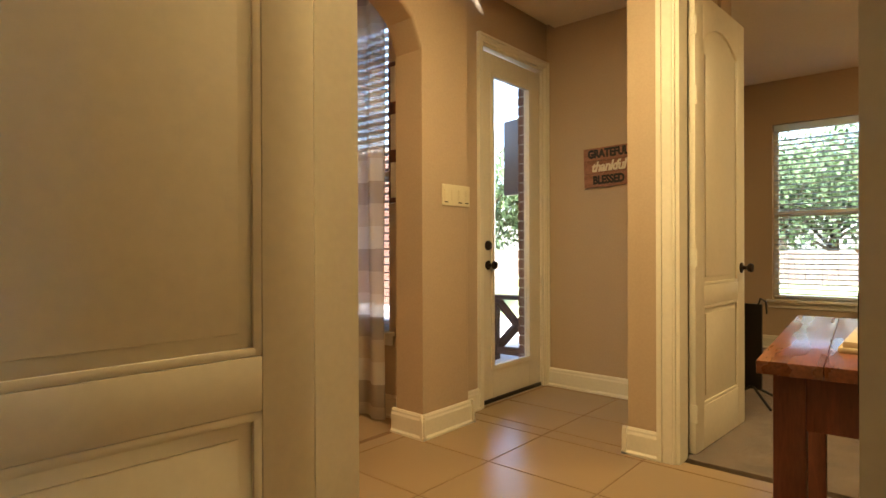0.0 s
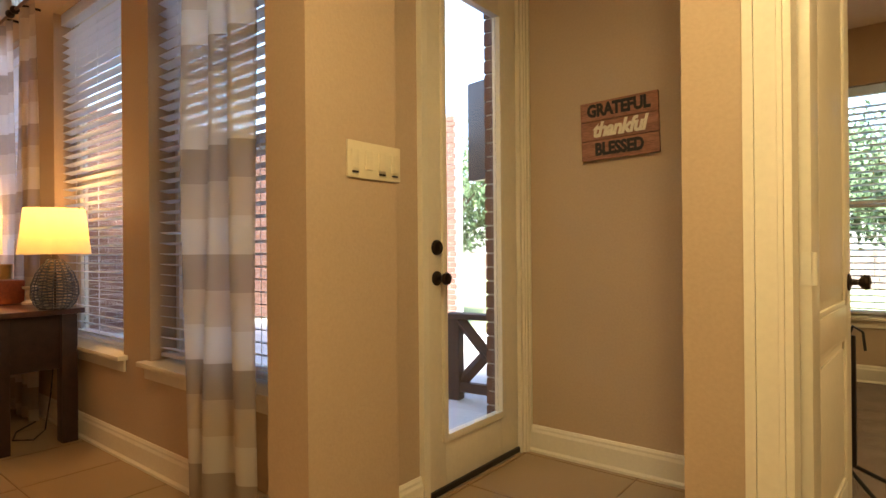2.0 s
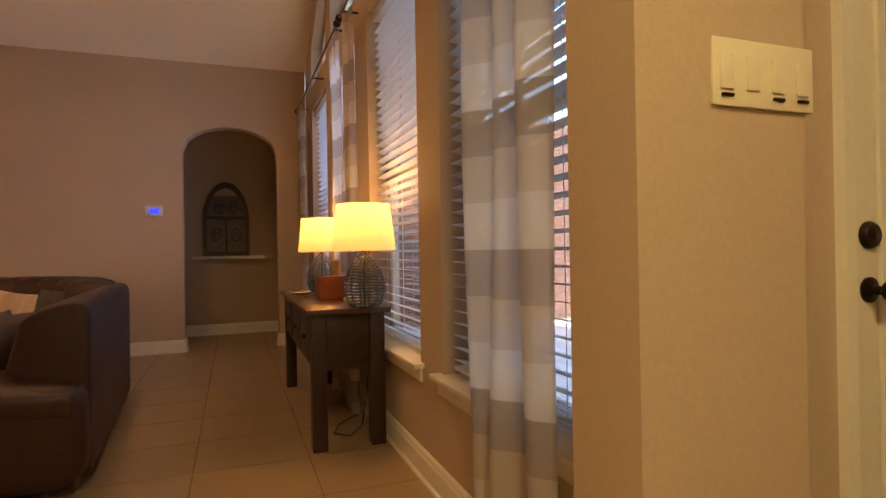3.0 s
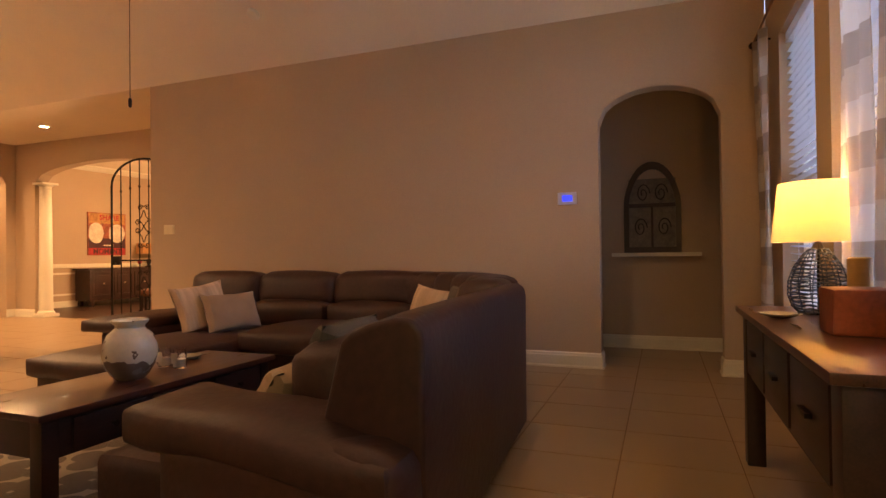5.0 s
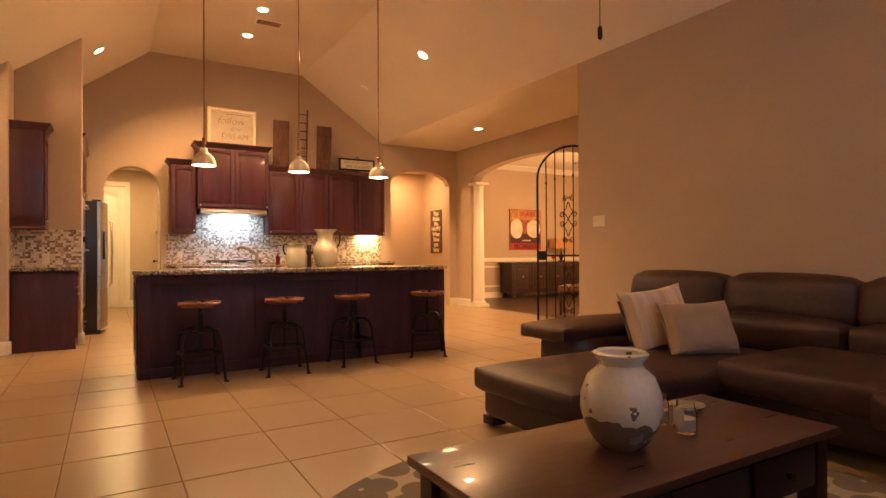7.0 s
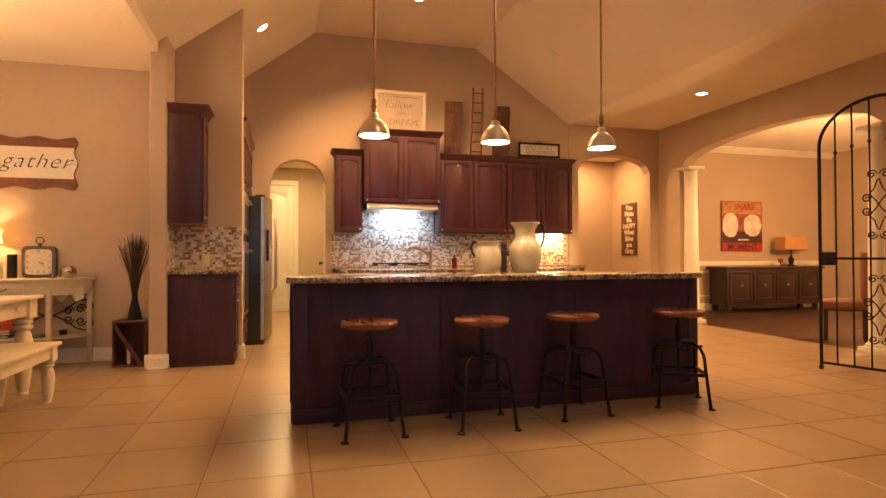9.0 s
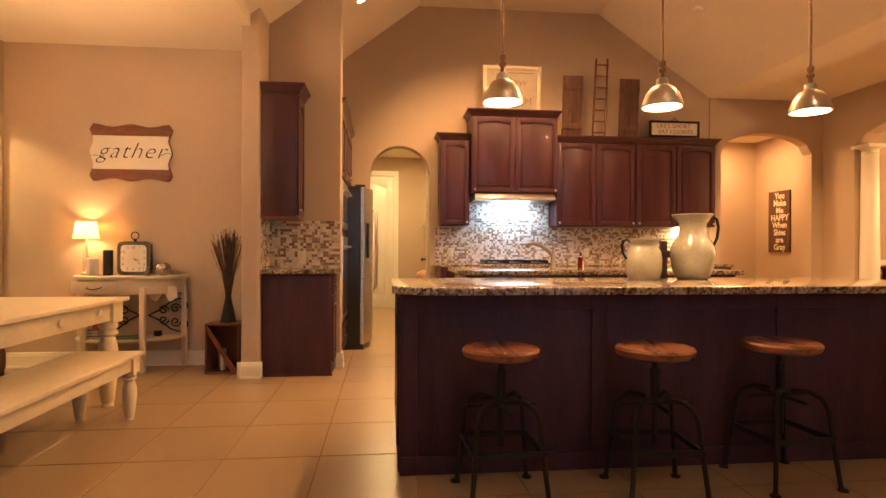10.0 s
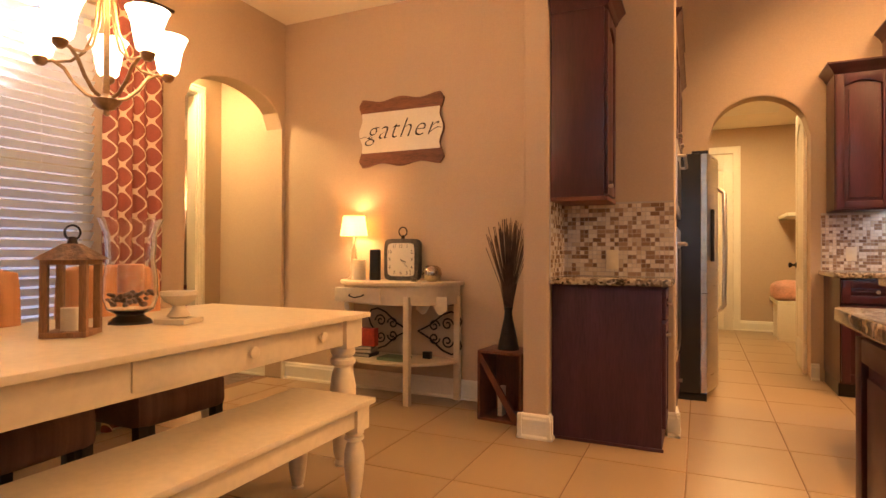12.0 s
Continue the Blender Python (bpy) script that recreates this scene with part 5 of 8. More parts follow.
def grateful_sign():
    d = thing("wall_sign", (0.55, 5.594, 1.662), "three-board wooden wall sign reading grateful thankful blessed", "wall sign")
    rows = (("GRATEFUL", 0.096, M_BARN, M_INK, 0.082), ("thankful", 0.0, mat("tan_board", (0.28, 0.15, 0.08), 0.8, 0, 5, 40, 0.3, 0.2, stretch=(0.8, 6, 6)), M_CREAMINK, 0.098), ("BLESSED", -0.096, M_BARN, M_INK, 0.082))
    brd = mat("faded_red_brown_board", (0.36, 0.17, 0.11), 0.85, 0, 5, 40, 0.3, 0.3, stretch=(0.8, 6, 6))
    for i, (w, z, _, ink, s) in enumerate(rows):
        b = boxes("board", brd, d, (-0.19, -0.02, z - 0.0465, 0.19, 0.0, z + 0.0465), bevel=0.002)
        text(b, "lettering", w, s, pose(0, -0.0215, z, 90, 0, 0), ink, 0.001, 0.3 if i == 1 else 0.0, 0.95 if i == 1 else 0.98, wide=0.80 if i != 1 else 0.88, bold=0.004)
    d.rotation_euler = (0, radians(-1.5), 0)


grateful_sign()


def candle_set():
    d = thing("candle_holder", (2.225, 3.745, 0.80), "cream wooden base with three turned candlesticks", "candle holder")
    boxes("base", M_WHITE, d, (-0.09, -0.255, 0, 0.09, 0.255, 0.014), (-0.08, -0.245, 0.013, 0.08, 0.245, 0.03), bevel=0.004)
    for x, y, h, ch, r in ((-0.035, 0.17, 0.265, 0.125, 0.042), (0.0, 0.02, 0.30, 0.145, 0.052), (0.02, -0.14, 0.215, 0.15, 0.050)):
        bm = bmesh.new()
        p = [(0.034, 0.03), (0.036, 0.05), (0.022, 0.06), (0.030, 0.075), (0.036, 0.11), (0.024, 0.15), (0.014, 0.16), (0.018, 0.17)]
        k = (h - 0.03) / 0.21
        lathe(bm, [(a, 0.03 + (b - 0.03) * k) for a, b in p] + [(0.016, h - 0.03), (0.022, h - 0.02), (0.052, h - 0.008), (0.055, h), (0.001, h)], 24, (x, y, 0))
        part("stick", bm, M_WHITE, d, "turned cream candlestick", smooth=True)
        c = thing("pillar_candle", (2.225 + x, 3.745 + y, 0.80 + h), "ivory pillar candle standing on a candlestick", "candle", "candles on the hall table")
        bm = bmesh.new()
        lathe(bm, [(r, 0), (r, ch - 0.004), (r - 0.004, ch), (r * 0.7, ch - 0.006), (0.001, ch - 0.009)], 28)
        part("wax", bm, M_WAX, c, smooth=True)
        bm = bmesh.new()
        rod(bm, (0, 0, ch - 0.01), (0.001, 0, ch + 0.008), 0.001, n=6)
        part("wick", bm, M_INK, c)


candle_set()


def canvas(name, at, rz, w, h, label, base, blobs, category="painting", frame_mat=None):
    """A flat canvas whose local x runs along the wall, facing local -y, with painted patches."""
    d = thing(name, at, label, category, rz=rz)
    boxes("canvas", base, d, (-w / 2, -0.028, -h / 2, w / 2, 0, h / 2), bevel=0.003)
    for i, (kind, x, z, sx, sz, m) in enumerate(blobs):
        bm = bmesh.new()
        if kind == "o":
            pts = [(x + sx * math.cos(a * math.tau / 22) * (1 + 0.06 * math.sin(5 * a)), z + sz * math.sin(a * math.tau / 22)) for a in range(22)]
        else:
            pts = [(x - sx, z - sz), (x + sx, z - sz), (x + sx, z + sz), (x - sx, z + sz)]
        prism(bm, pts, "y", -0.0285 - 0.0006 * (i + 1), -0.027)
        part("paint", bm, m, d)
    return d


def paint(name, c, var=0.2):
    return mat(name, c, 0.6, 0, 9, 50, var, 0.2)


P_TEAL, P_ORANGE, P_RED, P_YEL, P_GREEN, P_WHITE, P_BLUE = paint("teal_paint", (0.10, 0.25, 0.20)), paint("orange_paint", (0.62, 0.22, 0.05)), paint("red_paint", (0.42, 0.03, 0.03)), paint("yellow_paint", (0.65, 0.42, 0.06)), paint("green_paint", (0.12, 0.26, 0.06)), paint("white_paint", (0.72, 0.66, 0.55)), paint("blue_paint", (0.08, 0.12, 0.30))
canvas("pumpkin_painting", (2.47, 4.575, 1.80), 0, 0.24, 0.80, "colourful painted canvas in orange and green", P_YEL, [("q", 0, 0.26, 0.12, 0.14, P_GREEN), ("o", 0.0, 0.0, 0.11, 0.2, P_ORANGE), ("q", 0, -0.32, 0.12, 0.08, P_BLUE), ("o", 0.02, -0.2, 0.07, 0.05, P_RED)])

d = thing("wall_frame", (-0.17, GW - 0.002, 1.80), "dark red collage frame hung beside the curtain", "picture frame")
boxes("frame", M_REDWOOD, d, (-0.10, -0.03, -0.44, 0.10, 0, 0.44), bevel=0.004)
for z in (-0.30, 0.0, 0.30):
    boxes("picture", M_PAPER, d, (-0.075, -0.034, z - 0.11, 0.075, -0.029, z + 0.11), bevel=0.001)

d = thing("strike_plate", (RX - 0.0185, 2.50, 0.97), "dark bronze strike plate on the door jamb", "strike plate")
boxes("plate", M_BRONZE, d, (-0.004, -0.02, -0.055, 0, 0.02, 0.055), bevel=0.001)
d = thing("door_stop", (0.92, 5.58, 0.075), "small bronze door stop on the baseboard", "door stop")
bm = bmesh.new()
rod(bm, (0, 0, 0), (0, -0.06, 0), 0.006)
rod(bm, (0, -0.06, 0), (0, -0.075, 0), 0.011)
part("stop", bm, M_BRONZE, d)

# ---- bedroom ----


def nightstand():
    x0, x1, y0, y1, h = 1.87, 2.31, 8.08, 8.44, 0.62
    d = thing("nightstand", (0, 0, 0), "cream painted nightstand with one drawer beside the bed", "nightstand")
    boxes("top", M_WHITE, d, (x0 - 0.02, y0 - 0.02, h - 0.02, x1 + 0.02, y1, h), bevel=0.004)
    boxes("case", M_WHITE, d, (x0 + 0.02, y0 + 0.02, h - 0.14, x1 - 0.02, y1 - 0.01, h - 0.021), bevel=0.003)
    dr = boxes("drawer_front", M_WHITE, d, (x0 + 0.05, y0 + 0.008, h - 0.125, x1 - 0.05, y0 + 0.02, h - 0.035), bevel=0.003)
    bm = bmesh.new()
    rod(bm, ((x0 + x1) / 2, y0 + 0.01, h - 0.08), ((x0 + x1) / 2, y0 - 0.015, h - 0.08), 0.006, 0.013)
    part("knob", bm, M_BRONZE, dr, smooth=True)
    for x in (x0, x1 - 0.035):
        for y in (y0, y1 - 0.04):
            boxes("leg", M_WHITE, d, (x, y, 0.006, x + 0.035, y + 0.035, h - 0.021), bevel=0.003)
    boxes("shelf", M_WHITE, d, (x0 + 0.01, y0 + 0.01, 0.17, x1 - 0.01, y1 - 0.01, 0.185), bevel=0.003)
    l = thing("bedside_lamp", (2.00, 8.30, h), "dark bronze gooseneck lamp with a cream shade", "table lamp")
    bm = bmesh.new()
    lathe(bm, [(0.075, 0), (0.072, 0.014), (0.03, 0.03), (0.016, 0.05), (0.014, 0.09), (0.020, 0.10), (0.012, 0.12), (0.010, 0.40)], 20)
    tube(bm, [(0, 0, 0.40), (0.0, 0, 0.48), (0.03, 0, 0.54), (0.09, 0, 0.56), (0.14, 0, 0.53), (0.15, 0, 0.47)], 0.008)
    rod(bm, (-0.06, 0, 0.45), (0.0, 0, 0.45), 0.006)
    part("stem", bm, M_BRONZE, l, smooth=True)
    bm = bmesh.new()
    lathe(bm, [(0.14, 0.28), (0.06, 0.46), (0.055, 0.46), (0.135, 0.28)], 28, (0.16, 0, 0), caps=False)
    part("shade", bm, M_PAPER, l, "cream cone shade", smooth=True)


nightstand()


def bed():
    x0, x1 = 2.38, 3.35
    d = thing("bed", (0, 0, 0), "cream painted bed with pink patterned bedding", "bed")
    stripe = mat("striped_quilt", (0.55, 0.25, 0.20), 0.9, 0, 1.2, 60, 0.3, 0.3, stretch=(9, 0.6, 3), col2=(0.42, 0.46, 0.55))
    coral = mat("coral_pillow", (0.72, 0.26, 0.20), 0.9, 0, 9, 60, 0.2, 0.3, col2=(0.70, 0.55, 0.42))
    for i in range(6):
        a = x0 + 0.06 + i * 0.15
        hh = 1.02 + 0.06 * (i % 2)
        boxes("headboard_slat", M_WHITE, d, (a, 8.42, 0.30, a + 0.13, 8.445, hh), bevel=0.004)
    boxes("headboard_rail", M_WHITE, d, (x0, 8.40, 0.86, x1, 8.42, 0.93), bevel=0.004)
    for x in (x0, x1 - 0.05):
        boxes("post", M_WHITE, d, (x, 8.39, 0.006, x + 0.05, 8.45, 0.98), bevel=0.004)
        boxes("post", M_WHITE, d, (x, 6.5, 0.006, x + 0.05, 6.56, 0.55), bevel=0.004)
    cushion(d, "mattress", x0 + 0.02, 6.55, 0.22, x1 - 0.02, 8.38, 0.52, 0.01, material=M_PAPER)
    cushion(d, "quilt", x0 - 0.03, 6.50, 0.16, x1 + 0.03, 8.10, 0.58, 0.02, "pink and blue striped quilt", material=stripe)
    cushion(d, "pillow", x0 + 0.08, 8.02, 0.55, x0 + 0.66, 8.36, 0.72, 0.04, "tan pillow", material=mat("tan_pillow", (0.62, 0.47, 0.34), 0.9, 0, 6, 60, 0.1, 0.2))
    cushion(d, "pillow", x0 + 0.06, 8.10, 0.70, x0 + 0.64, 8.40, 0.90, 0.05, "coral patterned pillow", material=coral)


bed()
canvas("sunflower_painting", (2.95, 8.495, 1.58), 0, 0.72, 0.66, "bright sunflower painting on canvas above the bed", P_GREEN, [("q", -0.05, 0.18, 0.31, 0.15, P_TEAL), ("o", -0.24, 0.02, 0.12, 0.13, P_YEL), ("o", -0.24, 0.02, 0.05, 0.055, P_ORANGE), ("o", 0.05, 0.0, 0.12, 0.16, P_WHITE), ("o", 0.26, 0.05, 0.08, 0.12, P_RED), ("o", -0.20, 0.26, 0.06, 0.05, P_WHITE)])
# plain panel standing in for an unidentified thing on black feet
d = thing("standing_mirror", (1.385, 6.02, 0.006), "grey framed panel on folding black feet behind the bedroom door", "easel", rz=-8)
boxes("panel", M_BLACK, d, (-0.13, -0.012, 0.10, 0.06, 0.012, 0.68), bevel=0.004)
bm = bmesh.new()
tube(bm, [(0.03, 0, 0.66), (0.05, 0, 0.72), (0.09, -0.02, 0.70), (0.10, -0.03, 0.62)], 0.006)
part("cord", bm, M_BLACK, d, smooth=True)
for e in ((0.16, -0.14), (0.15, 0.15), (-0.16, 0.14), (-0.16, -0.14)):
    bm = bmesh.new()
    rod(bm, (0, 0, 0.12), (*e, 0.012), 0.009)
    part("foot", bm, M_BLACK, d)

# ---- great room things ----


def curtain_mat():
    m = bpy.data.materials.new("striped_sheer_cloth")
    m.use_nodes = True
    n, l = m.node_tree.nodes, m.node_tree.links
    co = n.new("ShaderNodeTexCoord")
    sep = n.new("ShaderNodeSeparateXYZ")
    l.new(co.outputs["Object"], sep.inputs[0])
    mul = n.new("ShaderNodeMath")
    mul.operation, mul.inputs[1].default_value = "MULTIPLY_ADD", 1 / 0.42
    mul.inputs[2].default_value = -0.65 / 0.42
    l.new(sep.outputs[2], mul.inputs[0])
    fr = n.new("ShaderNodeMath")
    fr.operation = "FRACT"
    l.new(mul.outputs[0], fr.inputs[0])
    mx = n.new("ShaderNodeValToRGB")
    mx.color_ramp.interpolation = "CONSTANT"
    e = mx.color_ramp.elements
    e[0].position, e[0].color = 0.0, (0.86, 0.84, 0.80, 1)
    e[1].position, e[1].color = 0.667, (0.56, 0.50, 0.44, 1)
    e.new(0.333).color = (0.74, 0.68, 0.60, 1)
    l.new(fr.outputs[0], mx.inputs[0])
    nz = n.new("ShaderNodeTexNoise")
    nz.inputs["Scale"].default_value = 160
    l.new(co.outputs["Object"], nz.inputs["Vector"])
    b = n["Principled BSDF"]
    b.inputs["Roughness"].default_value = 0.9
    l.new(mx.outputs[0], b.inputs["Base Color"])
    bp = n.new("ShaderNodeBump")
    bp.inputs["Strength"].default_value, bp.inputs["Distance"].default_value = 0.3, 0.001
    l.new(nz.outputs[0], bp.inputs["Height"])
    l.new(bp.outputs[0], b.inputs["Normal"])
    tr = n.new("ShaderNodeBsdfTranslucent")
    l.new(mx.outputs[0], tr.inputs[0])
    ms = n.new("ShaderNodeMixShader")
    ms.inputs[0].default_value = 0.65
    l.new(b.outputs[0], ms.inputs[1])
    l.new(tr.outputs[0], ms.inputs[2])
    # loose weave: some of what lies behind shows between the threads
    tp = n.new("ShaderNodeBsdfTransparent")
    m2 = n.new("ShaderNodeMixShader")
    m2.inputs[0].default_value = 0.30
    l.new(ms.outputs[0], m2.inputs[1])
    l.new(tp.outputs[0], m2.inputs[2])
    l.new(m2.outputs[0], n["Material Output"].inputs[0])
    return m


M_CURTAIN = curtain_mat()


def drape(name, axis, a0, a1, t, z0, z1, waves, material, label, group, seed=0, amp=0.038):
    d = thing(name, (0, 0, 0), label, "curtain", group)
    bm = bmesh.new()
    nu, nv = waves * 14, 18
    grid = []
    for j in range(nv + 1):
        z = z0 + (z1 - z0) * j / nv
        f = j / nv
        row = []
        for i in range(nu + 1):
            u = i / nu
            spread = 1 + 0.10 * (1 - f) * math.sin(3 * u + seed)
            s = a0 + (a1 - a0) * ((u - 0.5) * spread + 0.5) + 0.02 * (1 - f) * math.sin(7 * u + seed)
            a = amp * (0.7 + 0.3 * math.sin(3 * f + seed)) * math.cos(u * waves * math.tau + 0.7 * math.sin(2.2 * f + seed + u * 4))
            a += 0.012 * math.sin(5.3 * f + u * 9 + seed)
            row.append(bm.verts.new((s, t + a, z) if axis == "x" else (t + a, s, z)))
        grid.append(row)
    for r, q in zip(grid, grid[1:]):
        for i in range(nu):
            bm.faces.new((r[i], r[i + 1], q[i + 1], q[i]))
    o = part("cloth", bm, material, d, smooth=True)
    md = o.modifiers.new("thick", "SOLIDIFY")
    md.thickness = 0.0025
    return d


G = "striped curtains of the great room"
CL = "sheer white, tan and taupe striped curtain hanging to the floor"
drape("curtain", "x", -0.72, -0.24, 4.09, 0.015, 2.68, 3, M_CURTAIN, CL, G, 0.5, 0.032)
drape("curtain", "x", -3.02, -2.68, 4.12, 0.015, 2.68, 3, M_CURTAIN, CL, G, 1.7, 0.03)
drape("curtain", "x", -3.50, -3.12, 4.12, 0.015, 2.68, 3, M_CURTAIN, CL, G, 2.9, 0.03)
drape("curtain", "x", -5.66, -5.28, 4.12, 0.015, 2.68, 3, M_CURTAIN, CL, G, 4.1, 0.03)
for a, b in ((-2.98, -0.12), (-5.74, -3.08)):
    d = thing("curtain_rod", (0, 0, 0), "dark bronze curtain rod with ball finials", "curtain rod", "curtain rods")
    bm = bmesh.new()
    rod(bm, (a, 4.10, 2.70), (b, 4.10, 2.70), 0.010)
    part("pole", bm, M_BRASS, d)
    for s in (a, b):
        bm = bmesh.new()
        bmesh.ops.create_uvsphere(bm, u_segments=16, v_segments=10, radius=0.028, matrix=pose(s, 4.10, 2.70))
        part("finial", bm, M_BRONZE, d, smooth=True)
    for s in (a + 0.12, (a + b) / 2, b - 0.12):
        bm = bmesh.new()
        rod(bm, (s, 4.10, 2.70), (s, GW, 2.70), 0.008)
        part("bracket", bm, M_BRONZE, d)


M_SHADE = cloth_light("lit_linen_shade", (0.75, 0.64, 0.46), 0.02, (1.0, 0.62, 0.22))
let_through(M_SHADE, 0.55, (0.92, 0.80, 0.58))


M_WIRE = mat("dark_grey_wire", (0.09, 0.095, 0.11), 0.4, 0.6, 20, 90, 0.2, 0.1)


def basket_lamp(x, y, z):
    d = thing("table_lamp", (x, y, z), "lit table lamp with woven wire gourd base and linen drum shade", "table lamp", "pair of wire lamps")
    bm = bmesh.new()
    prof = [(0.070, 0.0), (0.098, 0.03), (0.115, 0.08), (0.112, 0.14), (0.092, 0.20), (0.060, 0.25), (0.036, 0.28)]
    lathe(bm, [(0.066, 0.0), (0.066, 0.006), (0.010, 0.010)], 24)
    rod(bm, (0, 0, 0.008), (0, 0, 0.28), 0.006)
    part("foot", bm, M_BRONZE, d, smooth=True)
    wire = M_WIRE
    for k in range(14):
        bm = bmesh.new()
        w = k * math.tau / 14
        tube(bm, [(r * math.cos(w + 0.5 * z), r * math.sin(w + 0.5 * z), z) for r, z in prof], 0.0028, 5)
        part("wire", bm, wire, d, smooth=True)
    bm = bmesh.new()
    for i in range(17):
        zz = 0.008 + 0.27 * i / 16
        f = next((k for k in range(len(prof) - 1) if prof[k + 1][1] >= zz), len(prof) - 2)
        (a, za), (b, zb) = prof[f], prof[f + 1]
        r = a + (b - a) * (zz - za) / (zb - za)
        tube(bm, [(r * math.cos(k * math.tau / 24), r * math.sin(k * math.tau / 24), zz + 0.003 * math.sin(k * 2.0 + i)) for k in range(25)], 0.0035, 5)
    part("wire_weave", bm, wire, d, "woven grey wire", smooth=True)
    bm = bmesh.new()
    rod(bm, (0, 0, 0.27), (0, 0, 0.56), 0.007)
    lathe(bm, [(0.03, 0.275), (0.02, 0.295), (0.012, 0.31)], 16)
    part("stem", bm, M_BRONZE, d)
    bm = bmesh.new()
    lathe(bm, [(0.176, 0.31), (0.147, 0.565), (0.144, 0.565), (0.173, 0.31)], 40, caps=False)
    part("shade", bm, M_SHADE, d, "glowing cream linen drum shade", smooth=True)
    lamp("shade_lamp", "POINT", (x, y, z + 0.56), 4.5, AMBER, 0.04)
    lamp("shade_lamp_low", "POINT", (x, y, z + 0.43), 1.1, AMBER, 0.04)


basket_lamp(-2.13, 4.06, 0.765)
basket_lamp(-3.45, 4.02, 0.765)
d = thing("copper_pot", (-2.78, 3.98, 0.765), "square red copper pot on the console desk", "pot")
bm = bmesh.new()
prism(bm, [(-0.078, 0.0), (0.078, 0.0), (0.096, 0.15), (-0.096, 0.15)], "y", -0.09, 0.09)
part("body", bm, mat("red_copper", (0.28, 0.07, 0.03), 0.4, 0.2, 8, 60, 0.2, 0.1), d, bevel=0.012)
d = thing("desk_candlestick", (-2.62, 4.08, 0.765), "small cream turned candlestick on the desk", "candle holder")
bm = bmesh.new()
lathe(bm, [(0.05, 0), (0.05, 0.012), (0.022, 0.03), (0.03, 0.06), (0.018, 0.085), (0.045, 0.10), (0.045, 0.11)], 20)
part("stick", bm, M_WHITE, d, smooth=True)
d = thing("desk_candle", (-3.12, 4.08, 0.765), "tall amber candle on the desk", "candle")
bm = bmesh.new()
lathe(bm, [(0.04, 0), (0.04, 0.24), (0.034, 0.245), (0.001, 0.24)], 24)
part("wax", bm, mat("amber_wax", (0.55, 0.33, 0.10), 0.5, 0, 6, 40, 0.1, 0.05), d, smooth=True)
d = thing("small_dish", (-3.25, 3.84, 0.765), "low pale dish on the console desk", "dish")
bm = bmesh.new()
lathe(bm, [(0.03, 0), (0.075, 0.014), (0.08, 0.018), (0.07, 0.016), (0.001, 0.006)], 24)
part("bowl", bm, M_POTTERY, d, smooth=True)
d = thing("power_cable", (0, 0, 0), "black lamp cables lying under the desk", "cable")
bm = bmesh.new()
tube(bm, [(-2.5, 4.17, 0.5), (-2.52, 4.15, 0.2), (-2.45, 4.1, 0.012), (-2.3, 4.0, 0.008), (-2.38, 3.92, 0.008), (-2.55, 3.98, 0.008), (-2.7, 4.12, 0.01)], 0.005, 6)
part("cord", bm, M_BLACK, d, smooth=True)


def niche_decor():
    d = thing("wall_grille", (-7.11, 3.30, 1.04), "pointed arch window frame with iron scrolls standing on the ledge", "wall decoration", rz=90)
    n = 10
    def arch(w, h, spring):
        left = [(-w + w * (i / n) ** 1.6, spring + (h - spring) * math.sin(math.pi / 2 * i / n)) for i in range(n + 1)]
        return left + [(-x, z) for x, z in left[-2::-1]]
    outer = [(-0.29, 0.0)] + arch(0.29, 0.98, 0.52) + [(0.29, 0.0)]
    inner = [(-0.235, 0.06)] + arch(0.235, 0.90, 0.52) + [(0.235, 0.06)]
    bm = bmesh.new()
    k = len(outer)
    for i in range(k):
        j = (i + 1) % k
        a, b, c, e = outer[i], outer[j], inner[j], inner[i]
        for y0 in (0,):
            lo = [bm.verts.new((p[0], -0.045, p[1])) for p in (a, b, c, e)]
            hi = [bm.verts.new((p[0], -0.002, p[1])) for p in (a, b, c, e)]
            bm.faces.new(lo)
            bm.faces.new(hi[::-1])
            for q in range(4):
                bm.faces.new((lo[q], hi[q], hi[(q + 1) % 4], lo[(q + 1) % 4]))
    part("frame", bm, M_DARKWOOD, d)
    boxes("crossbar", M_DARKWOOD, d, (-0.235, -0.04, 0.49, 0.235, -0.006, 0.53), (-0.012, -0.036, 0.06, 0.012, -0.01, 0.49), bevel=0.002)
    boxes("backing", mat("antique_grey_panel", (0.20, 0.17, 0.14), 0.7, 0, 8, 50, 0.25, 0.2), d, (-0.24, -0.008, 0.05, 0.24, -0.001, 0.80), bevel=0.001)
    for cx, cz in ((-0.12, 0.27), (0.12, 0.27), (-0.09, 0.64), (0.09, 0.64)):
        bm = bmesh.new()
        tube(bm, [(cx + 0.07 * (1 - q / 26) * math.cos(q * 0.5), -0.02, cz + 0.11 * (1 - q / 26) * math.sin(q * 0.5)) for q in range(22)], 0.006, 6)
        part("scroll", bm, M_IRON, d, smooth=True)
    l = slab("ledge_niche", -7.12, 2.88, -7.02, 3.78, 1.0, 1.04, M_TRIM, "cream painted ledge in the alcove", "ledge")


niche_decor()


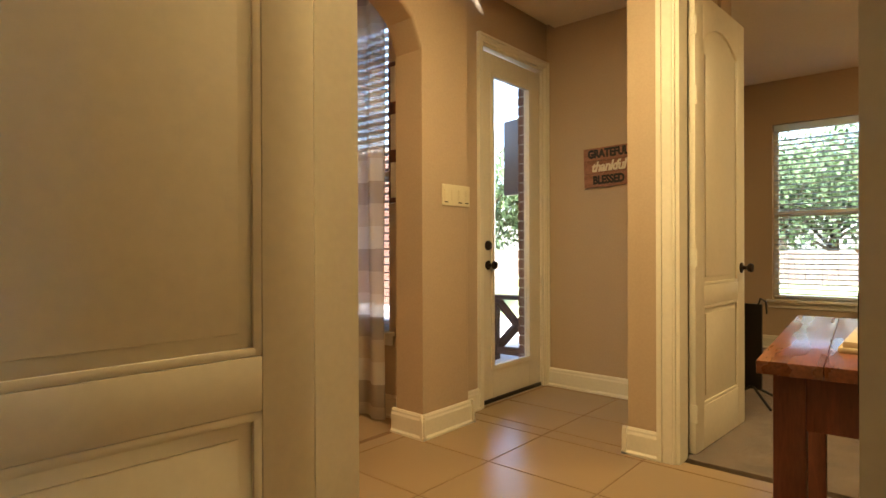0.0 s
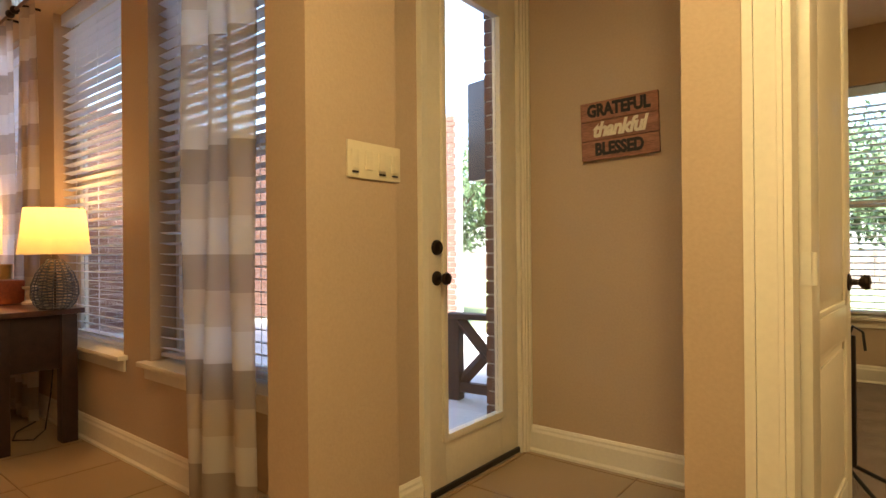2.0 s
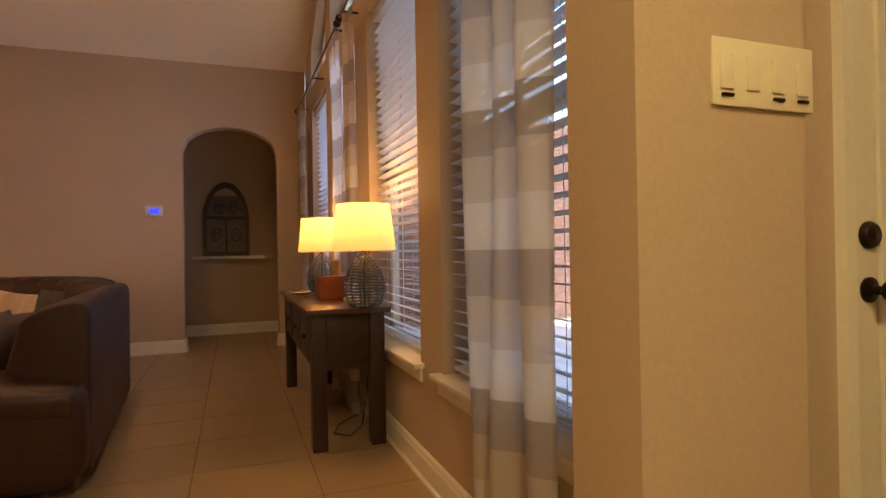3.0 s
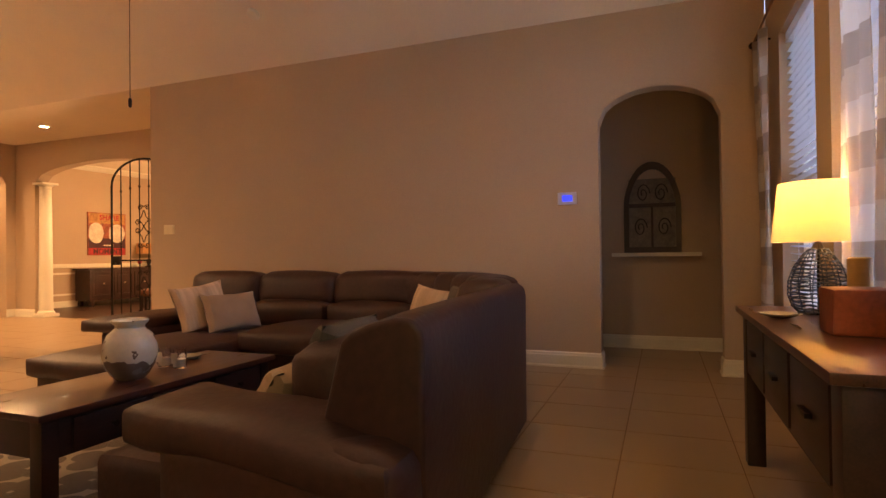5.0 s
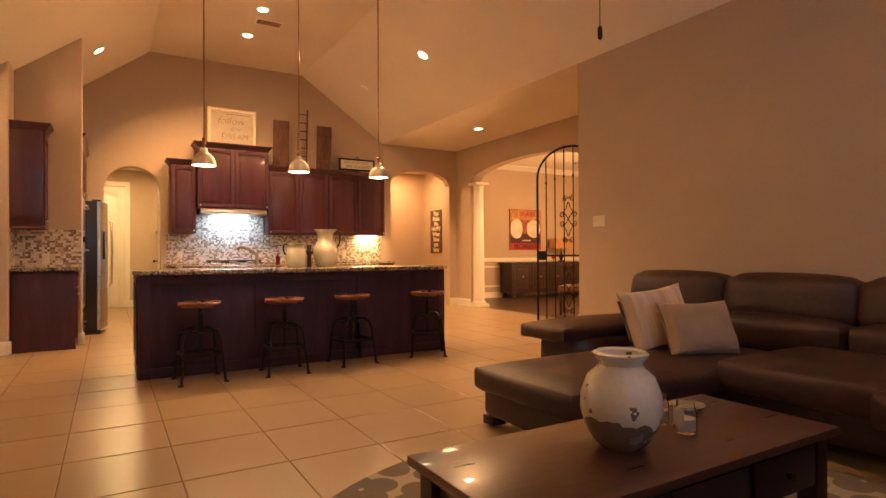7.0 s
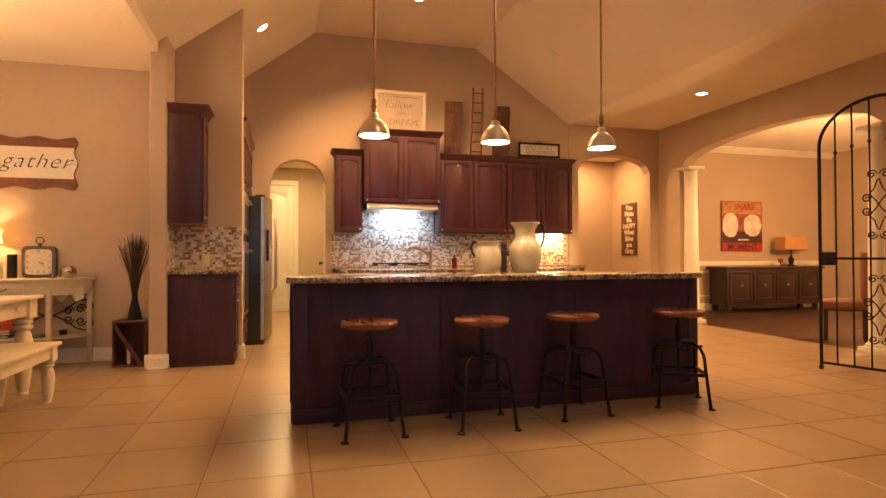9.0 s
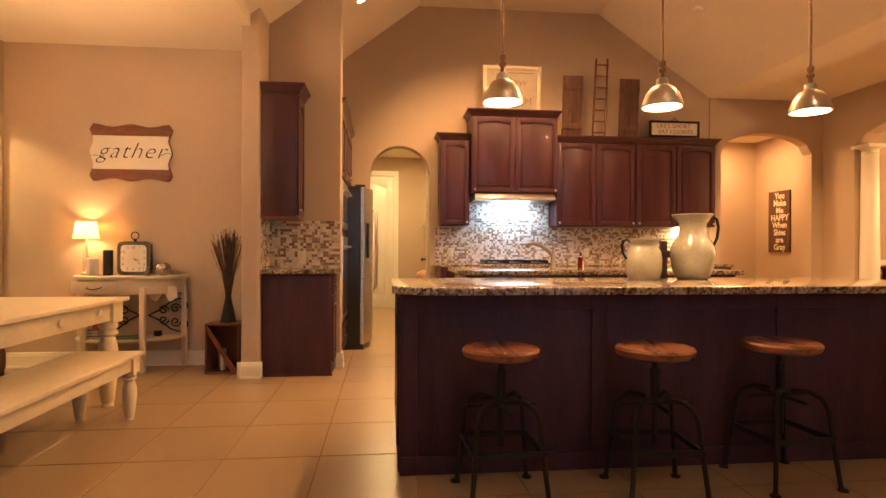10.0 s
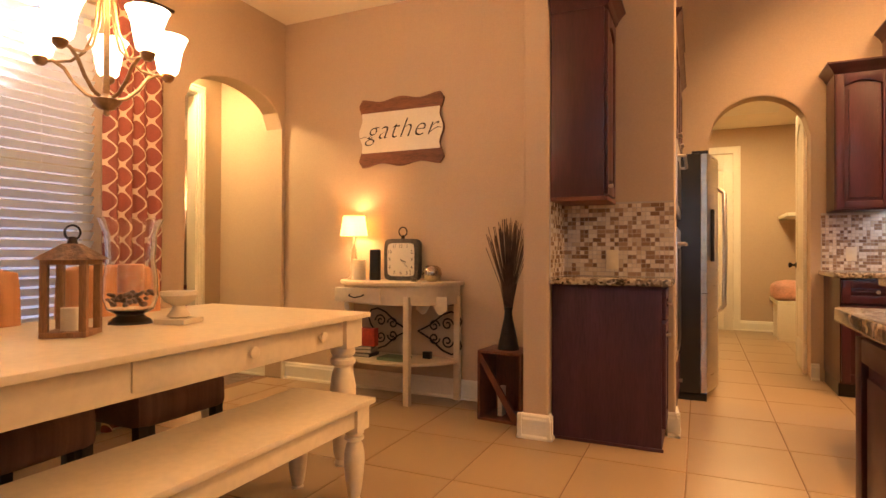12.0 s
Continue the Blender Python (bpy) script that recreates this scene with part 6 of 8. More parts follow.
def pillow(at, size, rot, material, label):
    """A throw pillow leaning as rot says; thin at the seams."""
    d = thing("throw_pillow", at, label, "pillow", "pillows on the sofa")
    d.rotation_euler = [radians(a) for a in rot]
    bm = bmesh.new()
    n = 14
    w, h, t = size
    top, bot = [], []
    for side, store in ((1, top), (-1, bot)):
        for j in range(n + 1):
            row = []
            for i in range(n + 1):
                u, v = 2 * i / n - 1, 2 * j / n - 1
                f = max(0, (1 - u ** 4) * (1 - v ** 4)) ** 0.5
                px = w / 2 * u * (1 - 0.10 * (1 - abs(v) ** 2) * abs(u) ** 3)
                pz = h / 2 * v * (1 - 0.10 * (1 - abs(u) ** 2) * abs(v) ** 3)
                row.append(bm.verts.new((px, side * (t / 2 * f + 0.004) + 0.006 * noise.noise(Vector((u * 2, v * 2, at[0] + side))), pz + h / 2)))
            store.append(row)
    for g, flip in ((top, False), (bot, True)):
        for j in range(n):
            for i in range(n):
                q = (g[j][i], g[j][i + 1], g[j + 1][i + 1], g[j + 1][i])
                bm.faces.new(q[::-1] if flip else q)
    bmesh.ops.remove_doubles(bm, verts=bm.verts, dist=0.009)
    part("cover", bm, material, d, smooth=True)
    return d


M_LINEN = mat("oatmeal_linen", (0.42, 0.29, 0.185), 0.95, 0, 5, 220, 0.12, 0.5, 0.002, sheen=0.2)
M_STRIPE = mat("cream_striped_knit", (0.62, 0.48, 0.34), 0.95, 0, 1.4, 160, 0.25, 0.6, 0.003, stretch=(14, 1, 1), col2=(0.36, 0.24, 0.15))
M_GREYPIL = mat("dark_grey_cloth", (0.11, 0.10, 0.095), 0.95, 0, 6, 160, 0.2, 0.5, 0.002)
pillow((-4.60, -0.13, 0.375), (0.54, 0.38, 0.16), (24, 0, -16), M_LINEN, "oatmeal linen throw pillow leaning on the sofa")
pillow((-4.53, -0.37, 0.385), (0.50, 0.45, 0.15), (20, 7, -16), M_STRIPE, "cream striped throw pillow behind the linen one")
pillow((-4.70, -0.62, 0.385), (0.42, 0.34, 0.13), (26, 0, -8), M_GREYPIL, "dark grey throw pillow by the armrest")
pillow((-4.80, 1.58, 0.37), (0.48, 0.43, 0.15), (-20, 6, 68), M_STRIPE, "cream and brown striped throw pillow in the sofa corner")
pillow((-4.68, 1.90, 0.45), (0.42, 0.36, 0.13), (-18, 0, 50), M_GREYPIL, "grey throw pillow in the sofa corner")
pillow((-2.55, 2.12, 0.45), (0.44, 0.36, 0.15), (-20, 0, 2), M_GREYPIL, "dark grey patterned pillow by the armrest")
pillow((-2.42, 1.98, 0.45), (0.36, 0.20, 0.12), (-34, 0, 4), M_LINEN, "small tan pillow by the armrest")


def vase():
    d = thing("ceramic_vase", (-2.695, 0.865, 0.43), "round cream glazed vase with bare brown clay below", "vase")
    prof = [(0.062, 0.0), (0.085, 0.02), (0.115, 0.07), (0.128, 0.12), (0.126, 0.17), (0.105, 0.225), (0.075, 0.252), (0.068, 0.262), (0.072, 0.275), (0.086, 0.288), (0.088, 0.298), (0.078, 0.304), (0.066, 0.298), (0.058, 0.27), (0.060, 0.25), (0.095, 0.20)]
    bm = bmesh.new()
    lathe(bm, prof, 40)
    m = mat("cream_glaze_over_clay", (0.70, 0.64, 0.50), 0.25, 0, 9, 50, 0.06, 0.08, coat=0.3)
    n, l = m.node_tree.nodes, m.node_tree.links
    b = n["Principled BSDF"]
    co, nz, sep = n.new("ShaderNodeTexCoord"), n.new("ShaderNodeTexNoise"), n.new("ShaderNodeSeparateXYZ")
    l.new(co.outputs["Object"], nz.inputs["Vector"])
    nz.inputs["Scale"].default_value = 14
    l.new(co.outputs["Object"], sep.inputs[0])
    a = n.new("ShaderNodeMath")
    a.operation, a.inputs[1].default_value = "MULTIPLY_ADD", 0.09
    l.new(nz.outputs[0], a.inputs[0])
    l.new(sep.outputs[2], a.inputs[2])
    g = n.new("ShaderNodeMath")
    g.operation, g.inputs[1].default_value = "LESS_THAN", 0.142
    l.new(a.outputs[0], g.inputs[0])
    n3 = n.new("ShaderNodeTexNoise")
    n3.inputs["Scale"].default_value = 22
    l.new(co.outputs["Object"], n3.inputs["Vector"])
    g2 = n.new("ShaderNodeMath")
    g2.operation, g2.inputs[1].default_value = "GREATER_THAN", 0.645
    l.new(n3.outputs[0], g2.inputs[0])
    mxx = n.new("ShaderNodeMath")
    mxx.operation = "MAXIMUM"
    l.new(g.outputs[0], mxx.inputs[0])
    l.new(g2.outputs[0], mxx.inputs[1])
    mx = n.new("ShaderNodeMix")
    mx.data_type = "RGBA"
    mx.inputs[7].default_value = (0.17, 0.12, 0.085, 1)
    l.new(mxx.outputs[0], mx.inputs[0])
    l.new(b.inputs["Base Color"].links[0].from_socket, mx.inputs[6])
    l.new(mx.outputs[2], b.inputs["Base Color"])
    part("body", bm, m, d, smooth=True)


vase()
for x, y in ((-2.99, 0.885), (-3.0, 0.765)):
    d = thing("glass_jar", (x, y, 0.43), "small glass jar with white filling and a paper tag", "jar", "jars on the coffee table")
    bm = bmesh.new()
    lathe(bm, [(0.034, 0), (0.037, 0.008), (0.037, 0.075), (0.030, 0.088), (0.030, 0.105), (0.027, 0.105), (0.027, 0.088), (0.034, 0.074), (0.034, 0.01), (0.001, 0.008)], 24)
    part("glass", bm, M_GLASS, d, smooth=True)
    bm = bmesh.new()
    lathe(bm, [(0.032, 0.010), (0.0335, 0.05), (0.001, 0.052)], 20)
    part("filling", bm, M_PAPER, d, smooth=True)
    boxes("tag", M_PAPER, d, (0.036, -0.02, 0.03, 0.039, 0.022, 0.085), label="white paper tag", bevel=0.0005)
d = thing("table_tray", (-3.25, 0.70, 0.43), "small pale dish on the coffee table", "dish")
bm = bmesh.new()
lathe(bm, [(0.05, 0), (0.07, 0.018), (0.066, 0.02), (0.001, 0.006)], 24)
part("bowl", bm, M_POTTERY, d, smooth=True)


def fan():
    d = thing("ceiling_fan", (-3.05, 0.45, 0), "dark bronze ceiling fan with wooden blades and pull chain", "ceiling fan")
    bm = bmesh.new()
    rod(bm, (0, 0, 2.95), (0, 0, 4.27), 0.014)
    lathe(bm, [(0.06, 4.27), (0.055, 4.22), (0.02, 4.19)], 20)
    lathe(bm, [(0.04, 2.98), (0.11, 2.96), (0.13, 2.90), (0.12, 2.84), (0.06, 2.80), (0.05, 2.74), (0.02, 2.72)], 24)
    part("motor", bm, M_BRONZE, d, smooth=True)
    for i in range(5):
        a = i * math.tau / 5 + 0.3
        bm = bmesh.new()
        pts = [(0.22, -0.05), (0.60, -0.07), (0.66, -0.04), (0.66, 0.04), (0.60, 0.07), (0.22, 0.05)]
        prism(bm, pts, "z", 2.855, 2.863)
        box(bm, 0.10, -0.018, 2.85, 0.26, 0.018, 2.858)
        bmesh.ops.rotate(bm, verts=bm.verts, cent=(0, 0, 0), matrix=Matrix.Rotation(a, 3, "Z"))
        part("blade", bm, M_DARKWOOD, d, "dark wooden blade")
    bm = bmesh.new()
    rod(bm, (0, 0, 1.98), (0, 0, 2.73), 0.0022, n=6)
    lathe(bm, [(0.002, 2.0), (0.010, 1.99), (0.010, 1.95), (0.004, 1.94)], 12)
    part("pull_chain", bm, M_BRONZE, d)


fan()


def disc(name, at, tilt, r, label, category, axis_tilt=0):
    d = thing(name, at, label, category)
    d.rotation_euler = (0, radians(tilt), 0)
    bm = bmesh.new()
    lathe(bm, [(r, 0), (r, -0.022), (r * 0.8, -0.036), (0.001, -0.038)], 24)
    part("body", bm, M_TRIM, d, smooth=True)


disc("smoke_detector", (-4.94, -6.55, vault_z(-4.94)), -34, 0.065, "round white smoke detector on the vault slope", "smoke detector")
disc("smoke_detector", (-5.30, -0.5, vault_z(-5.30)), -34, 0.065, "round white smoke detector on the vault slope", "smoke detector")


def vent(at, label):
    d = thing("ceiling_vent", at, label, "air vent")
    boxes("frame", M_TRIM, d, (-0.18, -0.10, -0.012, 0.18, -0.08, 0), (-0.18, 0.08, -0.012, 0.18, 0.10, 0), (-0.18, -0.08, -0.012, -0.16, 0.08, 0), (0.16, -0.08, -0.012, 0.18, 0.08, 0), bevel=0.002)
    for i in range(7):
        y = -0.066 + i * 0.022
        boxes("slat", M_BRASS, d, (-0.16, y - 0.006, -0.010, 0.16, y + 0.002, -0.004), bevel=0.0)


vent((-3.19, -5.80, 4.268), "bronze and white ceiling vent on the vault's flat top")

# ---- kitchen things ----


def chips_mat(name, source):
    m = bpy.data.materials.new(name)
    m.use_nodes = True
    n, l = m.node_tree.nodes, m.node_tree.links
    b = n["Principled BSDF"]
    if source == "object":
        s = n.new("ShaderNodeObjectInfo").outputs["Random"]
    else:
        s = n.new("ShaderNodeNewGeometry").outputs["Random Per Island"]
    r = n.new("ShaderNodeValToRGB")
    r.color_ramp.interpolation = "CONSTANT"
    e = r.color_ramp.elements
    e[0].color = (0.64, 0.56, 0.44, 1)
    e[1].position, e[1].color = 0.30, (0.27, 0.175, 0.11, 1)
    for p, c in ((0.47, (0.52, 0.43, 0.31)), (0.60, (0.71, 0.65, 0.54)), (0.76, (0.36, 0.25, 0.165)), (0.90, (0.20, 0.125, 0.08))):
        k = e.new(p)
        k.color = (*c, 1)
    l.new(s, r.inputs[0])
    l.new(r.outputs[0], b.inputs["Base Color"])
    b.inputs["Roughness"].default_value = 0.22
    return m


def chip_sizes(a0, a1, z0, z1, p):
    """A mosaic of squares, some of them double."""
    out = []
    rows = int((z1 - z0) / p)
    for r in range(rows):
        s, z = a0, z0 + r * p
        while s < a1 - 0.008:
            w = p * (2 if random.random() < 0.14 else 1)
            w = min(w, a1 - s)
            out.append((s, s + w, z, min(z + p, z1)))
            s += w
    return out


nook = tagged(new("backsplash_nook", None), "cream and brown glass mosaic backsplash in the corner nook", "backsplash", kind="structure")
boxes("grout", M_MORTAR, nook, (-1.005, -5.7695, 0.92, -0.3605, -5.764, 1.365), (-0.3665, -5.764, 0.92, -0.3605, -5.41, 1.37), bevel=0.0)
C_OBJ, C_ISL = chips_mat("glass_mosaic_chip", "object"), chips_mat("glass_mosaic_chips", "island")
chip_mesh = {}


def chip(w, h, d, axis):
    key = (round(w, 3), round(h, 3), axis)
    if key not in chip_mesh:
        bm = bmesh.new()
        g = 0.0015
        box(bm, *((g, 0, g, w - g, d, h - g) if axis == "x" else (0, g, g, d, w - g, h - g)))
        chip_mesh[key] = finish(bm, "mosaic_tile", C_OBJ)
    return chip_mesh[key]


bm = bmesh.new()
for k, (a, b, c, e) in enumerate(chip_sizes(-1.003, -0.368, 0.921, 1.364, 0.0255)):
    if k < 300:
        o = new("mosaic_tile", chip(b - a, e - c, 0.005, "x"))
        o.parent = nook
        o.location = (a, -5.764, c)
    else:
        box(bm, a + 0.0015, -5.764, c + 0.0015, b - 0.0015, -5.759, e - 0.0015)
for a, b, c, e in chip_sizes(-5.758, -5.42, 0.921, 1.364, 0.0255):
    box(bm, -0.3715, a + 0.0015, c + 0.0015, -0.3665, b - 0.0015, e - 0.0015)
o = part("mosaic_rest", bm, C_ISL, nook)
o["kind"] = "stuff"
back = tagged(new("backsplash", None), "cream and brown glass mosaic backsplash along the kitchen wall", "backsplash", kind="structure")
boxes("grout", M_MORTAR, back, (-5.79, GB + 0.001, 0.92, -2.06, GB + 0.006, 1.40), (-3.58, GB + 0.001, 1.40, -2.48, GB + 0.006, 1.71), bevel=0.0)
verts, faces = [], []
for a, b, c, e in chip_sizes(-5.79, -2.06, 0.922, 1.398, 0.0255) + chip_sizes(-3.575, -2.485, 1.40, 1.708, 0.0255):
    k = len(verts)
    g = 0.0015
    for y in (GB + 0.006, GB + 0.011):
        verts += [(a + g, y, c + g), (b - g, y, c + g), (b - g, y, e - g), (a + g, y, e - g)]
    faces += [(k + 4, k + 5, k + 6, k + 7), (k, k + 1, k + 5, k + 4), (k + 1, k + 2, k + 6, k + 5), (k + 2, k + 3, k + 7, k + 6), (k + 3, k, k + 4, k + 7)]
me = bpy.data.meshes.new("mosaic_rest")
me.from_pydata(verts, [], faces)
me.materials.append(C_ISL)
o = new("mosaic_rest", me)
o.parent = back
o["kind"] = "stuff"
outlet((-0.66, -5.7605, 1.02), 180, "almond power outlet on the mosaic")
outlet((-2.27, GB + 0.012, 1.06), 180, "almond power outlet on the mosaic backsplash")
outlet((-4.10, GB + 0.012, 1.06), 180, "almond power outlet on the mosaic backsplash")
outlet((-5.05, GB + 0.012, 1.06), 180, "almond power outlet on the mosaic backsplash")


def tower():
    d = thing("oven_tower", (0, 0, 0), "tall dark cherry cabinet with built-in microwave and oven", "kitchen cabinet")
    f, y0, y1 = -0.99, -6.66, -5.925
    boxes("body", M_CHERRY, d, (f, y0, 0.08, -0.364, y1, 2.44), bevel=0.003)
    boxes("plinth", M_BLACK, d, (f + 0.05, y0, 0, -0.364, y1, 0.08), bevel=0.0)
    cab_door(d, "y", y0 + 0.01, (y0 + y1) / 2 - 0.004, f, -1, 1.80, 2.42, M_CHERRY, True, ((y0 + y1) / 2 - 0.04, 1.84))
    cab_door(d, "y", (y0 + y1) / 2 + 0.004, y1 - 0.01, f, -1, 1.80, 2.42, M_CHERRY, True, ((y0 + y1) / 2 + 0.04, 1.84))
    cab_door(d, "y", y0 + 0.01, y1 - 0.01, f, -1, 0.10, 0.34, M_CHERRY, False, ((y0 + y1) / 2, 0.22))
    crown(d, f, -0.364, y0, y1, 2.44, sides=("x0", "y1"))
    for nm, za, zb in (("microwave", 1.30, 1.76), ("oven", 0.40, 1.22)):
        o = boxes(nm, M_STEEL, d, (f - 0.025, y0 + 0.03, za, f, y1 - 0.03, zb), label="stainless built-in " + nm, bevel=0.004)
        boxes("door_glass", M_BLACK, o, (f - 0.03, y0 + 0.08, za + 0.06, f - 0.024, y1 - 0.08, zb - 0.13), bevel=0.003)
        bm = bmesh.new()
        zh = zb - 0.10
        tube(bm, [(f - 0.025, y0 + 0.08, zh), (f - 0.065, y0 + 0.09, zh), (f - 0.065, y1 - 0.09, zh), (f - 0.025, y1 - 0.08, zh)], 0.010)
        part("handle", bm, M_NICKEL, o, "steel bar handle", smooth=True)


tower()


def fridge():
    d = thing("refrigerator", (0, 0, 0), "stainless steel side-by-side refrigerator with dark sides", "refrigerator")
    y0, y1 = -7.60, -6.70
    boxes("body", M_BLACK, d, (-1.145, y0, 0.03, -0.37, y1, 1.78), bevel=0.006)
    def bow(y):
        return -1.185 - 0.085 * math.sin(math.pi * (y - y0) / (y1 - y0))
    for a, b in ((y0, y0 + 0.53), (y0 + 0.536, y1)):
        bm = bmesh.new()
        n = 10
        ys = [b + (a - b) * i / n for i in range(n + 1)]
        prism(bm, [(-1.150, a), (-1.150, b)] + [(bow(y), y) for y in ys], "z", 0.06, 1.775)
        o = part("fridge_door", bm, M_STEEL, d, smooth=True)
        s = b - 0.05 if a == y0 else a + 0.05
        f = bow(s)
        bm = bmesh.new()
        tube(bm, [(f, s, 0.62), (f - 0.045, s, 0.66), (f - 0.052, s, 1.1), (f - 0.045, s, 1.52), (f, s, 1.56)], 0.014)
        part("handle", bm, M_NICKEL, o, "curved steel handle", smooth=True)
        if a != y0:
            boxes("dispenser", M_BLACK, o, (bow(a + 0.2) - 0.006, a + 0.12, 1.0, bow(a + 0.2) + 0.02, a + 0.28, 1.38), label="black water dispenser", bevel=0.004)
    boxes("foot_grille", M_BLACK, d, (-1.185, y0, 0.0, -0.5, y1, 0.055), bevel=0.003)
    boxes("hinge_cap", M_BLACK, d, (-1.195, y1 - 0.08, 1.776, -1.085, y1 - 0.01, 1.80), bevel=0.004)
    e = thing("fridge_cabinet", (0, 0, 0), "dark cherry cabinet above the refrigerator", "kitchen cabinet")
    boxes("body", M_CHERRY, e, (-0.98, y0, 1.86, -0.364, -6.665, 2.44), bevel=0.003)
    cab_door(e, "y", y0 + 0.01, -7.14, -0.98, -1, 1.88, 2.42, M_CHERRY, True, (-7.17, 1.92))
    cab_door(e, "y", -7.13, -6.68, -0.98, -1, 1.88, 2.42, M_CHERRY, True, (-7.10, 1.92))
    crown(e, -0.98, -0.364, y0, -6.665, 2.44, sides=("x0",))


fridge()


M_FAUCET = mat("warm_nickel", (0.40, 0.31, 0.22), 0.34, 0.9, 5, 90, 0.1, 0.04)


def faucet():
    d = thing("kitchen_faucet", (-3.02, -5.78, 0.92), "brushed nickel kitchen faucet on the sink island", "faucet")
    bm = bmesh.new()
    lathe(bm, [(0.032, 0), (0.030, 0.012), (0.022, 0.03), (0.022, 0.14), (0.018, 0.16)], 20)
    part("body", bm, M_FAUCET, d, smooth=True)
    bm = bmesh.new()
    tube(bm, [(0, 0, 0.12), (0.05, 0.0, 0.17), (0.12, 0.0, 0.215), (0.19, 0.0, 0.235), (0.235, 0.0, 0.225), (0.25, 0, 0.19)], 0.019)
    part("spout", bm, M_FAUCET, d, smooth=True)
    bm = bmesh.new()
    tube(bm, [(0, 0, 0.15), (-0.01, 0, 0.20), (0.01, 0, 0.25), (0.03, 0, 0.26)], 0.012)
    part("lever", bm, M_FAUCET, d, smooth=True)
    s = thing("soap_bottle", (-3.32, -5.85, 0.92), "dark red soap bottle beside the sink", "soap bottle")
    bm = bmesh.new()
    lathe(bm, [(0.028, 0), (0.03, 0.01), (0.03, 0.10), (0.012, 0.12), (0.012, 0.15)], 16)
    part("bottle", bm, mat("dark_red_glass", (0.16, 0.015, 0.012), 0.15, 0, 5, 40, 0.1, 0), s, smooth=True)
    g = thing("gas_cooktop", (-3.03, GB + 0.34, 0.92), "black gas cooktop with iron grates under the hood", "cooktop")
    boxes("plate", M_BLACK, g, (-0.42, -0.25, 0, 0.42, 0.25, 0.012), bevel=0.003)
    for x in (-0.27, 0.0, 0.27):
        boxes("grate", M_IRON, g, (x - 0.12, -0.22, 0.03, x + 0.12, -0.205, 0.045), (x - 0.12, 0.205, 0.03, x + 0.12, 0.22, 0.045), (x - 0.12, -0.008, 0.03, x + 0.12, 0.008, 0.045), (x - 0.12, -0.22, 0.012, x - 0.105, 0.22, 0.045), (x + 0.105, -0.22, 0.012, x + 0.12, 0.22, 0.045), bevel=0.002)


faucet()


def jug(x, y, h, r, label, handle, prof):
    d = thing("ceramic_jug", (x, y, 0.92), label, "jug", "jugs on the island")
    bm = bmesh.new()
    lathe(bm, [(r * a, h * b) for a, b in prof], 40)
    part("body", bm, M_POTTERY, d, smooth=True)
    bm = bmesh.new()
    tube(bm, [(handle * r * a, 0, h * b) for a, b in ((0.70, 0.90), (0.98, 0.97), (1.20, 0.93), (1.28, 0.80), (1.22, 0.64), (1.02, 0.50))], 0.009)
    part("handle", bm, M_IRON, d, "dark iron handle", smooth=True)
    return d


jug(-2.99, -3.80, 0.25, 0.108, "short cream glazed pottery crock on the island", 1, [(0.80, 0), (0.88, 0.03), (0.98, 0.22), (1.0, 0.48), (0.94, 0.66), (0.80, 0.78), (0.76, 0.84), (0.84, 0.93), (0.95, 0.97), (0.95, 1.0), (0.84, 1.0), (0.70, 0.86), (0.74, 0.72)])
jug(-3.32, -3.83, 0.40, 0.133, "tall cream glazed pottery pitcher on the island", -1, [(0.66, 0), (0.74, 0.02), (0.90, 0.16), (1.0, 0.36), (0.97, 0.48), (0.78, 0.60), (0.62, 0.68), (0.58, 0.76), (0.62, 0.86), (0.80, 0.95), (0.92, 0.985), (0.92, 1.0), (0.82, 1.0), (0.54, 0.86), (0.50, 0.70)])
d = thing("wooden_cross", (-3.155, -3.88, 0.92), "small dark wooden cross standing between the jugs", "cross")
boxes("upright", M_DARKWOOD, d, (-0.022, -0.012, 0, 0.022, 0.012, 0.235), bevel=0.003)
boxes("crossbar", M_DARKWOOD, d, (-0.085, -0.016, 0.13, 0.085, 0.016, 0.175), bevel=0.003)

# things on top of the wall cabinets
TOP = 2.845
d = thing("framed_sign", (-3.04, GB + 0.14, TOP), "white framed glazed sign reading follow your dream", "wall sign", rz=180)
d.rotation_euler = (radians(5), 0, radians(180))
boxes("frame", M_WHITE, d, (-0.38, -0.025, 0, -0.335, 0, 0.62), (0.335, -0.025, 0, 0.38, 0, 0.62), (-0.335, -0.025, 0, 0.335, 0, 0.045), (-0.335, -0.025, 0.575, 0.335, 0, 0.62), bevel=0.004)
boxes("board", mat("tan_paper", (0.44, 0.36, 0.26), 0.3, 0, 5, 60, 0.08, 0.02, coat=0.5), d, (-0.335, -0.010, 0.045, 0.335, -0.002, 0.575), bevel=0.0)
text(d, "lettering", "follow", 0.17, pose(-0.02, -0.0115, 0.42, 90, 0, 0), M_BROWNINK, 0.0006, 0.25, bold=-0.004)
text(d, "lettering", "your", 0.09, pose(0.06, -0.0115, 0.30, 90, 0, 0), M_BROWNINK, 0.0006, 0.2, bold=-0.002)
text(d, "lettering", "DREAM", 0.13, pose(0.05, -0.0115, 0.17, 90, 0, 0), M_BROWNINK, 0.0006, bold=-0.003)
boxes("arrow", M_INK, d, (-0.1, -0.0115, 0.53, 0.28, -0.0105, 0.536), bevel=0.0)


